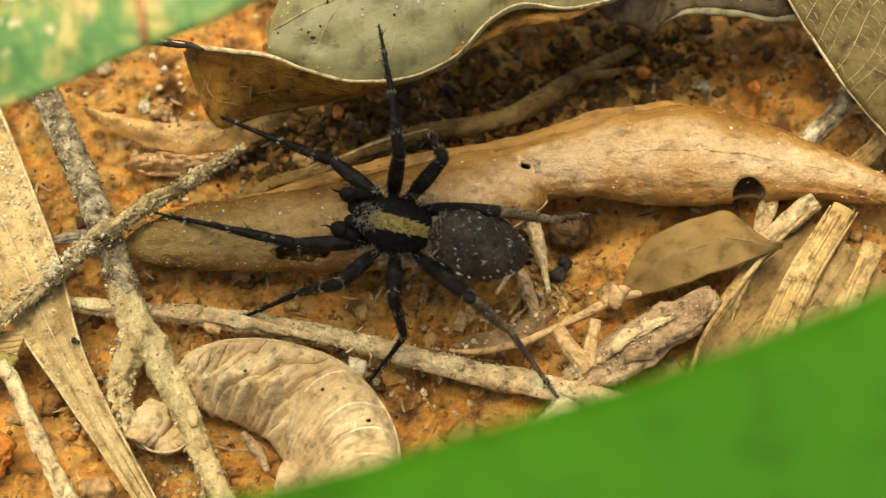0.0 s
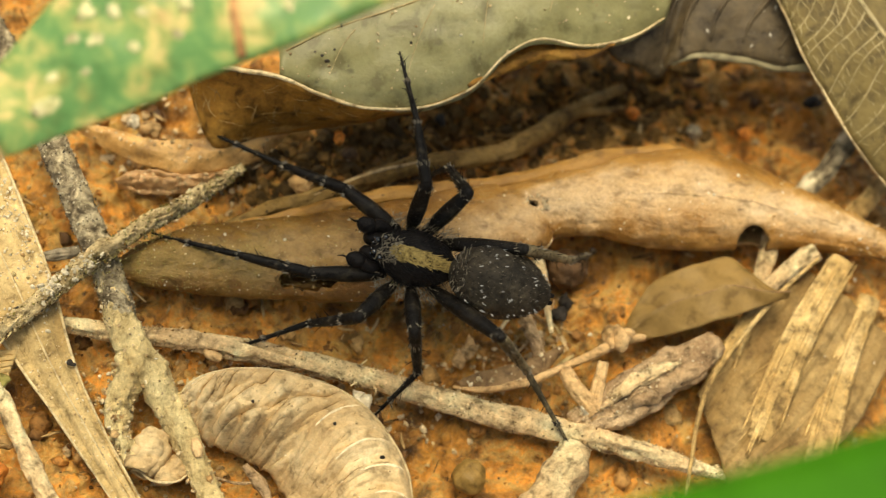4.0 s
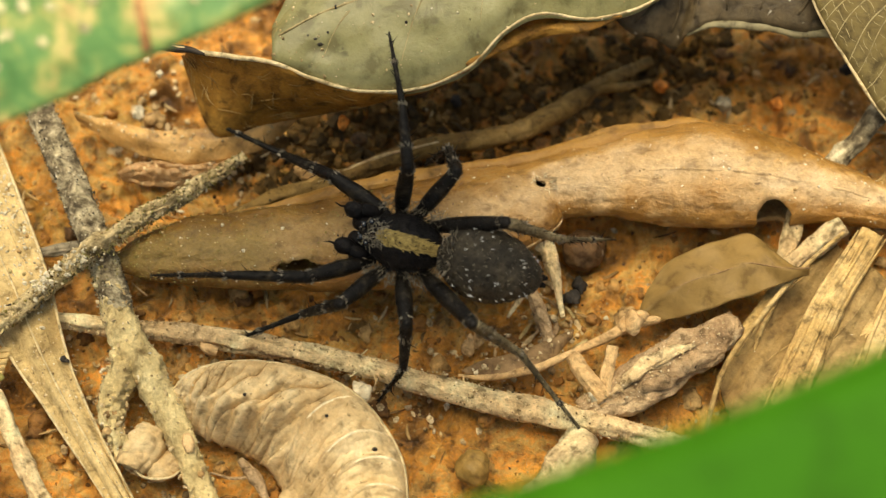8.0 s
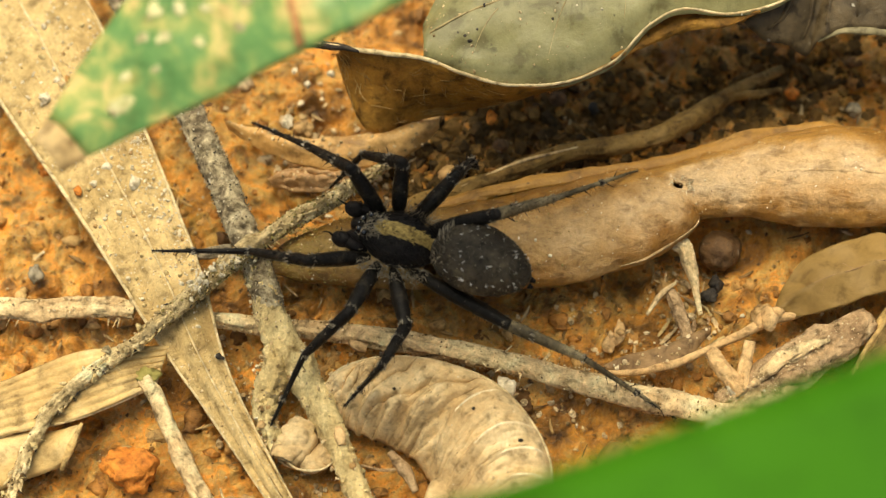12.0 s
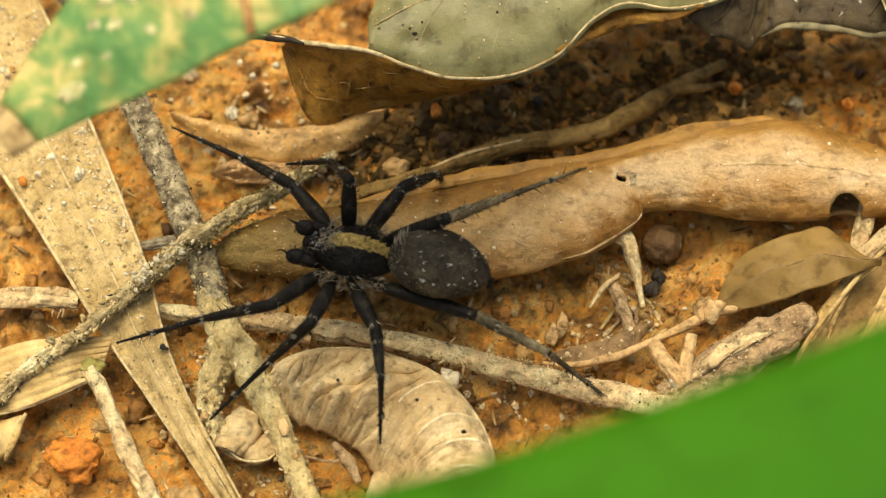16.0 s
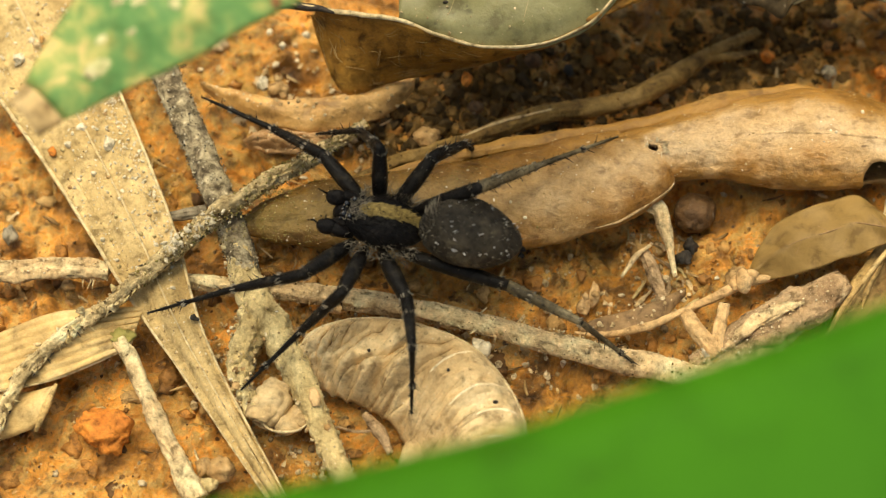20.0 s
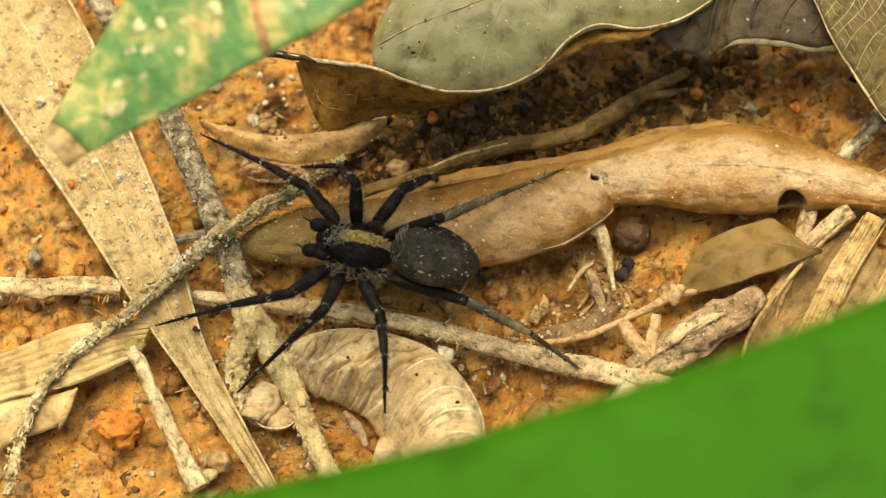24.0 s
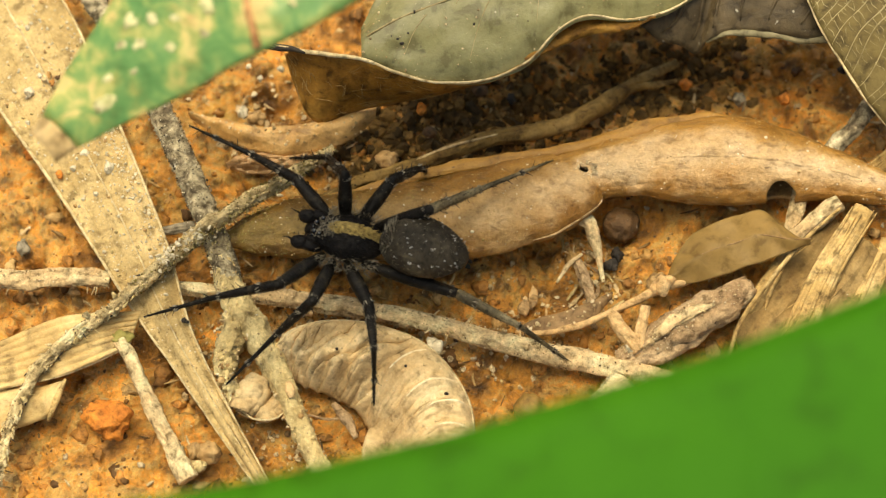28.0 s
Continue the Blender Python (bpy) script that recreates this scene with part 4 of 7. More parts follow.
def build_second_blade():
    top = [(-32.81, -8.07, 1.3), (-30.78, -7.36, 1.4), (-27.38, -5.95, 1.6), (-24.98, -5.61, 1.6), (-22.25, -5.37, 1.4)]
    low = [(-32.58, -11.32, 1.2), (-30.57, -10.44, 1.3), (-27.17, -9.66, 1.4), (-25.16, -8.82, 1.4), (-22.85, -7.52, 1.2)]
    leaf = thing("grass_blade", (*top[2][:2], 0.0), "yellowish torn dry grass blade under a stick", "grass blade")
    g = grid_points(top, low, 40, 33, lambda u, v: 0.07 * math.sin(13 * math.pi * v) + 0.2 * math.sin(math.pi * v), 0.12, 31)
    part("blade", thick_sheet(g, 0.15), GOLD_STRAW, leaf)
    part("margin", tube(low, [0.08, 0.08], 30, 6, 0.2), RIM, leaf)
    t2 = [(-32, -10.33, 1), (-29.94, -10.25, 1), (-28.21, -10.21, 1.1), (-26.76, -9.92, 1.3)]
    l2 = [(-31.8, -14.14, 0.5), (-30.49, -13.09, 0.6), (-28.81, -12.47, 0.7), (-27.29, -11.88, 0.8)]
    g2 = grid_points(t2, l2, 20, 9, lambda u, v: 0.35 * math.sin(math.pi * v), 0.15, 33)
    part("torn_flap", thick_sheet(g2, 0.14), GOLD_STRAW, leaf)
    part("curled_edge", tube([(-27.59, -12.28, 0.9), (-27.15, -11.23, 1.3), (-26.58, -9.88, 1.6)], [0.1, 0.25, 0.1], 14, 8, 0.2), STRAW, leaf)


build_second_blade()


def build_curl():
    outer = [(-13.98, -7.98, 1.6), (-13.26, -6.99, 2), (-11.17, -6.37, 2.3), (-8.34, -6.56, 2.5), (-5.49, -7.48, 2.4), (-3.47, -9.15, 2.2), (-2.08, -11.57, 2), (-1.83, -14.15, 1.8), (-2.1, -16.36, 1.4)]
    inner = [(-13.86, -8.38, 0.4), (-13.18, -9.08, 0.3), (-11.73, -9.94, 0.3), (-10.44, -10.5, 0.3), (-9.29, -11.06, 0.3), (-8.42, -11.93, 0.3), (-7.88, -13.25, 0.3), (-6.95, -14.7, 0.3), (-5.8, -16.42, 0.3)]
    leaf = thing("curled_leaf", (*outer[4][:2], 0.0), "tan dead leaf curled into a ribbed crescent", "leaf")

    EDGES = (0.565, 0.70, 0.78, 0.86, 0.93)

    def scale_line(u, v):
        return u + 0.3 * v * (0.9 - v) + 0.012 * lump((u * 6, v * 2.2, 3), 1.0, 2)

    def rise(u, v):
        # a puffed dome: knuckles and slanting wrinkles on the narrow half, overlapping bowed scales on the wide one
        s = scale_line(u, v)
        left = 1 / (1 + math.exp((s - 0.535) / 0.018))
        dome = 1.8 * math.sin(math.pi * min(1.0, v ** 0.85)) ** 0.65 * min(1.0, 0.35 + 1.6 * u)
        x, y = 26.0 * u, 5.0 * v
        w = x + 0.5 * y + 0.9 * lump((x, y, 1), 0.45, 4)
        knuckle = left * sum(h * math.exp(-((u - c + 0.03 * v) / 0.032) ** 2 - ((v - d) / 0.19) ** 2) for c, d, h in ((0.16, 0.66, 0.9), (0.25, 0.74, 1.6), (0.335, 0.76, 1.7), (0.42, 0.66, 0.8)))
        wrinkle = left * min(1.0, 5 * v) * (0.26 * lump((w, y * 0.3, 2), 1.15, 7) + 0.17 * lump((w, y * 0.45, 5), 2.5, 9) + 0.12 * lump((x, y, 6), 1.6, 2) - 0.4 * max(0.0, 1 - 5 * abs(lump((w * 0.8, y * 0.3, 8), 0.9, 5))))
        valley = -0.9 * math.exp(-((s - 0.53) / 0.035) ** 2) * max(0.0, v - 0.2)
        fade = (1 - left) * min(1.0, 8 * v) * max(0.0, 1 - 0.75 * v)
        plates = fade * sum(0.5 * (math.exp(-(s - c) / 0.06) if s > c else math.exp(-((s - c) / 0.006) ** 2)) for c in EDGES)
        fine = (1 - left) * (0.15 * lump((s * 26, y * 0.3, 4), 1.7, 3) + 0.09 * lump((s * 26, y * 0.5, 6), 3.6, 6)) * min(1.0, 5 * v)
        return dome + knuckle + wrinkle + valley + plates + fine + 0.05 * lump((x, y, 9), 2.1, 3) - 0.2
    g = grid_points(outer, inner, 320, 80, rise, 0.2, 41)
    body = part("blade", thick_sheet(g, 0.16), CURL, leaf)
    part("rim", tube([on_grid(g, u, 0.012, 0.12) for u in np.linspace(0.02, 1, 30)], [0.07, 0.1, 0.12], 80, 7, 0.15), RIM, leaf, "pale outer rim")
    for k, c in enumerate(EDGES):
        pts = []
        for s in np.linspace(0, 1, 16):
            v = 0.02 + (0.62, 0.66, 0.5, 0.42, 0.3)[k] * s
            w = c - 0.3 * v * (0.9 - v)
            w -= scale_line(w, v) - c
            pts.append(on_grid(g, min(0.995, max(0, w)), v, 0.03))
        part("rib", tube(pts, [0.05, 0.085, 0.08, 0.06, 0.02], 60, 8, 0.35), RIB, body)
    gen = np.random.default_rng(8)
    grains(leaf, [on_grid(g, a, b, 0.08) for a, b in gen.uniform(0.02, 0.95, (420, 2))], 0.02 + 0.07 * gen.random(420) ** 3, TAN_GRAINS, 9, "dust", "pale dust on the leaf")
    for k, (c, s) in enumerate(zip([(-5.94, -9.59, 3.6), (-3.54, -11.27, 3.4), (-10.15, -8.32, 3.4)], (0.09, 0.12, 0.08))):
        uv = min(((np.hypot(*(g[i, j, :2] - np.array(c[:2]))), i, j) for i in range(0, 320, 2) for j in range(80)))
        part("dark_speck", clod_bm(g[uv[1], uv[2]] + np.array([0, 0, 0.12]), s, 3.0 + k, 0.7, 2), DARK_CLOD, leaf, "black speck on the leaf")
    # the scrolled tip behind the sticks: a thin sheet rolled up, and a smaller fold beside it
    for name, c, out, length, turn, seed in (("scrolled_tip", (-15.2, -10.75, 1.05), 1.15, 2.5, 68, 2.7), ("scrolled_lobe", (-14.2, -11.5, 0.75), 0.8, 1.9, 20, 5.1)):
        ax = np.array([math.cos(radians(turn)), math.sin(radians(turn)), 0.0])
        side = np.array([-ax[1], ax[0], 0.0])
        roll_g = np.zeros((70, 26, 3))
        for i in range(70):
            th = -0.6 + 9.5 * i / 69
            for j in range(26):
                s = j / 25
                r = out * (1.0 - 0.085 * th) * (0.55 + 0.45 * math.sin(math.pi * (0.15 + 0.8 * s)))
                p = np.array(c) + ax * length * (s - 0.5) + side * r * math.cos(th) + np.array([0, 0, 0.85 * r * math.sin(th)])
                d = side * math.cos(th) + np.array([0, 0, math.sin(th)])
                p = p + d * (0.28 * lump(p, 0.75, seed) + 0.12 * lump(p, 2.1, seed + 4) - 0.16 * max(0.0, 1 - 6 * abs(lump(p, 0.9, seed + 7))))
                roll_g[i, j] = p
        part(name, thick_sheet(roll_g, 0.1), CURL, leaf, "scrolled crumpled leaf tip")
    part("rolled_edge", tube([(-15.85, -11.66, 1.3), (-15.08, -12.27, 1.3), (-13.89, -12.23, 1.2), (-13.23, -11.69, 1.1)], [0.05, 0.09, 0.05], 16, 6, 0.2), RIM, leaf)
    lo = grid_points([(-8.59, -14.16, 0.8), (-8.1, -12.79, 1), (-6.91, -12.54, 1.1), (-5.88, -13.83, 0.9)], [(-8.24, -15.74, 0.2), (-7.23, -15.06, 0.3), (-6.56, -15.05, 0.3), (-5.7, -15.37, 0.2)], 20, 8, lambda u, v: 0.3 * math.sin(math.pi * v), 0.1, 44)
    part("lower_lobe", thick_sheet(lo, 0.14), CURL, leaf)


build_curl()


def build_tan_leaf():
    top = [(9.94, -3.11, 1), (10.47, -1.82, 1.6), (11.54, -0.37, 2), (13.46, 0.51, 2.2), (15.56, 1.23, 2.2), (16.51, 0.5, 2.5), (17.29, -0.49, 2.8), (18.54, -1.28, 3)]
    low = [(10.05, -3.23, 1), (10.84, -3.41, 1.2), (11.97, -3.3, 1.5), (13.53, -2.96, 1.9), (15.09, -2.57, 2.3), (16.95, -1.97, 2.7), (18.59, -1.47, 3)]
    leaf = thing("dead_leaf", (*low[3][:2], 0.0), "small tan dead leaf with a crease and a fuzzy edge", "leaf")
    g = grid_points(top, low, 60, 30, lambda u, v: 0.55 - 1.3 * abs(v - 0.5 - 0.12 * u) + 0.08 * math.sin(17 * u + 5 * v) + 0.06 * math.sin(31 * u - 9 * v), 0.2, 51)
    body = part("blade", thick_sheet(g, 0.14), TAN_LEAF, leaf)
    part("crease", tube([on_grid(g, u, 0.5 + 0.12 * u, 0.06) for u in np.linspace(0.28, 1, 9)], [0.03, 0.05], 26, 6), FLAKE, body)
    for k in range(4):
        part("vein", tube([on_grid(g, 0.35 + 0.15 * k - 0.1 * s, 0.55 + 0.35 * s * (-1 if k % 2 else 1), 0.05) for s in np.linspace(0, 1, 5)], [0.035, 0.02], 10, 5), FLAKE, body)
    rng = random.Random(3)
    hairs = []
    for k in range(90):
        p = on_grid(g, 0.15 + 0.85 * rng.random(), 1.0)
        q = p + np.array([0.08 * rng.uniform(-1, 1), -0.06 - 0.07 * rng.random(), 0.02])
        hairs.append(tube([p, q], [0.013, 0.004], 2, 3))
    tagged(part("edge_fuzz", joined(hairs), TAN_LEAF, leaf), kind="stuff")


build_tan_leaf()


def build_soil_leaf(name, a, b, rise, material, label, seed, thick=0.14, crumbly=True, torn=0.0):
    g = grid_points(a, b, 90, 26, rise, 0.3, seed)
    for i in range(90):
        # ragged edges
        for j, way in ((0, 1), (25, -1)):
            bite = torn * (0.5 + lump((i * 0.16, j, 3), 1.0, seed) + 0.5 * lump((i * 0.55, j, 5), 1.0, seed))
            for q in range(8):
                g[i, j + way * q] += (g[i, 13] - g[i, j]) / 13 * bite * (8 - q) * 0.6
    leaf = thing(name, (*a[2][:2], 0.0), label, "leaf")
    part("blade", thick_sheet(g, thick), material, leaf)
    gen = np.random.default_rng(seed)
    n = 160 if crumbly else 40
    grains(leaf, [on_grid(g, p, q, 0.06) for p, q in gen.random((n, 2))], 0.02 + 0.13 * gen.random(n) ** 3, TAN_GRAINS, seed, "crumb_crust", "pale crumbs on the leaf")
    return leaf


build_soil_leaf("leaf_fragment", [(-20.04, 8.29, 0.9), (-17.84, 7.75, 1.3), (-15.6, 7.1, 1.5), (-13.41, 7.21, 1.6), (-11.55, 7.56, 1.5), (-9.7, 8.13, 1.4), (-8.1, 8.78, 1.0)],
                [(-19.86, 8.04, 0.7), (-17.67, 6.6, 0.7), (-15.58, 5.73, 0.7), (-13.39, 5.54, 0.7), (-11.53, 5.84, 0.7), (-9.68, 6.68, 0.7), (-8.21, 8.11, 0.8)],
                lambda u, v: 0.4 * math.sin(math.pi * v) + 0.22 * lump((u * 6, v * 2, 0), 1.0, 3) + 0.06 * lump((u * 20, v * 6, 0), 1.0, 5), CREAM_LEAF, "cream-coloured crumpled leaf fragment half buried in soil", 61, torn=0.14)
build_soil_leaf("leaf_fragment", [(-17.52, 5.0, 0.5), (-16.21, 5.56, 0.8), (-14.01, 5.46, 0.9), (-12.15, 5.67, 0.8), (-10.93, 6.01, 0.5)], [(-17.31, 4.8, 0.2), (-15.89, 4.4, 0.2), (-14.02, 4.56, 0.2), (-12.31, 4.99, 0.2), (-10.99, 5.78, 0.2)],
                lambda u, v: 0.45 * math.sin(math.pi * v) + 0.3 * lump((u * 8, v * 4, 2), 1.0, 6) + 0.2 * lump((u * 19, v * 8, 2), 1.0, 8), PINK_LEAF, "pale pinkish crumpled leaf fragment pressed in soil", 62, torn=0.16)
build_soil_leaf("leaf_flake", [(0.84, -6.08, 0.7), (2.29, -5.41, 0.9), (4.37, -4.89, 1), (6.58, -3.95, 1.2)], [(1.09, -6.33, 0.6), (2.98, -6.48, 0.8), (4.88, -5.96, 0.9), (6.51, -4.29, 1.1)],
                lambda u, v: 0.12 * math.sin(math.pi * v), FLAKE, "thin reddish-brown leaf flake with a pointed tip", 63, 0.14, False)


def build_sheath():
    a = [(13.97, -6.23, 0.4), (15.49, -3.64, 0.7), (18.08, -0.98, 1), (19.95, 1.26, 1.2)]
    b = [(15.87, -14.28, 0.1), (18.27, -11.88, 0.3), (22.25, -8.16, 0.5), (25.23, -3.1, 0.6)]
    sh = thing("leaf_sheath", (*a[1][:2], 0.0), "broad brown fibrous leaf sheath split lengthwise", "leaf")
    g = grid_points(a, b, 70, 46, lambda u, v: 0.5 * math.sin(math.pi * v) + 0.10 * math.sin(31 * v) + 0.06 * math.sin(77 * v + 3 * u), 0.3, 64)
    body = part("blade", thick_sheet(g, 0.2), SHEATH, sh)
    rng = random.Random(6)
    for k in range(7):
        v, u0 = rng.uniform(0.03, 0.97), rng.uniform(0, 0.4)
        pts = [on_grid(g, min(1, u0 + 0.55 * q), min(0.99, max(0.01, v + 0.02 * math.sin(5 * q + k))), 0.1) for q in np.linspace(0, 1, 8)]
        part("fibre", tube(pts, [0.02, 0.07, 0.06, 0.02], 40, 6, 0.3), STRAW if k % 3 else SHEATH, body)


build_sheath()


# ---- sticks and stems ----
def stick(name, pts, radii, material, label, rough=0.25, n=60, k=14, seed=1.0, flat=1.0, category="stick"):
    return solo(name, tube(pts, radii, n, k, rough, 1.4, seed, flat), material, label, category)


def crust(st, pts, radius, count, lo, hi, materials, seed):
    """Small crumbs stuck to the upper side of a stick."""
    rng = random.Random(seed)
    line = spline(pts, 160)
    for k in range(count):
        c = line[rng.randrange(4, 156)]
        a, e = rng.uniform(0, 6.3), rng.uniform(0.0, 1.2)
        d = np.array([math.cos(a) * math.cos(e), math.sin(a) * math.cos(e), math.sin(e)])
        part("crust_grain", clod_bm(c + d * radius, rng.uniform(lo, hi), rng.random() * 9, 0.7, 1, 0.8), materials[k % len(materials)], st)


def build_grey_stick():
    pts = [(-28.05, 18, 2.6), (-24.89, 13.52, 2.6), (-22.16, 8.83, 2.4), (-19.84, 3.94, 2), (-17.85, -0.67, 1.6), (-16.91, -3.46, 1.5)]
    st = thing("stick", (*pts[3][:2], 0.0), "grey lichen-speckled stick with a pale crusted lower half and a stub", "stick")
    part("upper_half", weathered(tube(pts, [0.68, 0.72, 0.78, 0.8, 0.82, 0.8], 260, 30, 0.1, 1.6, 3), 0.07, 1.6, None, 0.18), LICHEN, st)
    low = [(-18.02, -0.25, 1.5), (-16.83, -3.83, 1.5), (-15.63, -6.06, 1.5), (-14.17, -8.6, 1.4), (-12.53, -12.16, 1.2), (-10.74, -16.01, 1), (-9.51, -18.41, 0.8)]
    part("lower_half", weathered(tube(low, [0.6, 0.88, 0.96, 0.76, 0.66, 0.66, 0.6], 220, 30, 0.15, 1.6, 5), 0.09, 1.3, None, 0.3, 6), CRUSTED, st, "pale crusted lower half")
    stub = [(-16.19, -4.95, 1.5), (-16.8, -7.47, 1.3), (-16.92, -9.23, 1.1), (-16.45, -11.16, 0.9)]
    part("stub", weathered(tube(stub, [0.7, 0.82, 0.64, 0.35], 90, 30, 0.35, 1.5, 7), 0.2, 1.2, None, 0.5, 9), CRUSTED, st, "pale crumbling stub")
    for c, r, seed in (((-17.25, -7.54, 1.3), 0.4, 2.0), ((-16.16, -11.23, 1.0), 0.35, 3.0), ((-16.25, -10.36, 1.2), 0.3, 4.0)):
        part("crust", clod_bm(c, r, seed), CRUSTED, st)
    coat(st, pts, [0.7, 0.75, 0.8, 0.82, 0.84, 0.8], 5600, 0.02, 0.075, GREY_GRAINS, 31, "grey and black lichen granules", "lichen")
    coat(st, low, [0.6, 0.88, 0.96, 0.76, 0.66, 0.66, 0.6], 1400, 0.02, 0.1, TAN_GRAINS, 32, "pale granular crust")
    coat(st, stub, [0.7, 0.82, 0.6, 0.36], 700, 0.02, 0.12, TAN_GRAINS, 33, "pale granular crust")
    crust(st, low, 0.8, 40, 0.08, 0.2, (CRUSTED, CRUSTED, TAN_CLOD, STALK), 4)
    crust(st, stub, 0.6, 60, 0.08, 0.28, (CRUSTED, CRUSTED, TAN_CLOD), 5)
    part("bark_chip", tube([(-13.04, -10.17, 2.1), (-12.89, -10.68, 2.1), (-12.81, -11.15, 2)], [0.15, 0.34, 0.2], 8, 8, 0.2, flat=0.4), YELLOW, st, "orange-yellow bark chip")


build_grey_stick()


def build_twig():
    pts = [(-30.4, -16.6, 1.0), (-29.85, -13.0, 1.4), (-28.75, -10.2, 1.7), (-27.0, -7.9, 2.0), (-24.35, -5.85, 2.3), (-21.85, -3.7, 2.6), (-20.0, -1.93, 2.75), (-18.1, -0.4, 2.9), (-15.8, 1.45, 2.75), (-13.7, 2.95, 2.5), (-10.7, 5.45, 1.9)]
    tw = thing("twig", (*pts[5][:2], 2.6), "thin hairy twig crusted with soil, leaning over blade and stick", "twig")
    part("stem", weathered(tube(pts, [0.28, 0.29, 0.31, 0.35, 0.4, 0.44, 0.48, 0.5, 0.46, 0.4, 0.22], 320, 22, 0.42, 1.7, 3), 0.12, 1.5, (0.7, 0.7, 0.1), 0.3), TWIG, tw)
    line = spline(pts, 200)
    rng = random.Random(12)
    coat(tw, pts, [0.3, 0.31, 0.33, 0.37, 0.42, 0.46, 0.5, 0.52, 0.46, 0.28], 2600, 0.018, 0.075, MOSS_GRAINS, 34, "yellowish mossy granules on the twig", "moss_crust", (0.5, 1.0))
    coat(tw, pts, [0.3, 0.31, 0.33, 0.37, 0.42, 0.46, 0.5, 0.52, 0.46, 0.28], 3000, 0.018, 0.08, TAN_GRAINS, 35, "pale soil granules on the twig")
    coat(tw, pts, [0.3, 0.31, 0.33, 0.37, 0.42, 0.46, 0.5, 0.52, 0.46, 0.28], 1500, 0.018, 0.07, HUMUS, 39, "dark soil specks on the twig", "dark_dust")
    for k in range(50):
        i = rng.randrange(6, 194)
        c = line[i]
        a = rng.uniform(0, 6.3)
        part("crust_grain", clod_bm((c[0] + 0.42 * math.cos(a), c[1] + 0.42 * math.sin(a), c[2] + rng.uniform(0, 0.5)), rng.uniform(0.08, 0.22), rng.random() * 9, 0.8, 2, 0.9), TWIG if k % 3 else CRUSTED, tw)
    gen = np.random.default_rng(61)
    c = line[gen.integers(112, 136, 150)] + gen.normal(size=(150, 3)) * np.array([0.28, 0.28, 0.0])
    c[:, 2] += 0.42 + 0.1 * gen.random(150)
    grains(tw, c, 0.03 + 0.13 * gen.random(150) ** 2, QUARTZ, 62, "white_crust", "white granules where the twig crosses the stick")
    for k in range(40):
        i = rng.randrange(10, 130)
        c, t = line[i], line[i + 3] - line[i]
        t = t / np.linalg.norm(t)
        d = np.array([t[1], -t[0], 0.0]) * (1 if k % 4 else -1) + np.array([0, 0, rng.uniform(-0.1, 0.5)])
        part("spine", tube([c + d * 0.28, c + d * 0.42 - t * 0.16, c + d * rng.uniform(0.42, 0.56) - t * 0.4], [0.12, 0.07, 0.015], 6, 6, 0.3), (TWIG, CRUSTED, DARK_CLOD)[k % 3], tw)
    for k in range(80):
        i = rng.randrange(2, 198)
        c = line[i]
        a = rng.uniform(0, 6.3)
        d = np.array([math.cos(a), math.sin(a), rng.uniform(-0.3, 0.5)])
        part("bristle", tube([c + d * 0.35, c + d * (0.45 + 0.25 * rng.random()) + np.array([0.16, -0.12, 0])], [0.045, 0.012], 3, 4), DARK_CLOD if k % 3 == 0 else CRUSTED if k % 3 == 1 else TWIG, tw)


build_twig()
cam.data.dof.focus_object = bpy.data.objects["twig"]


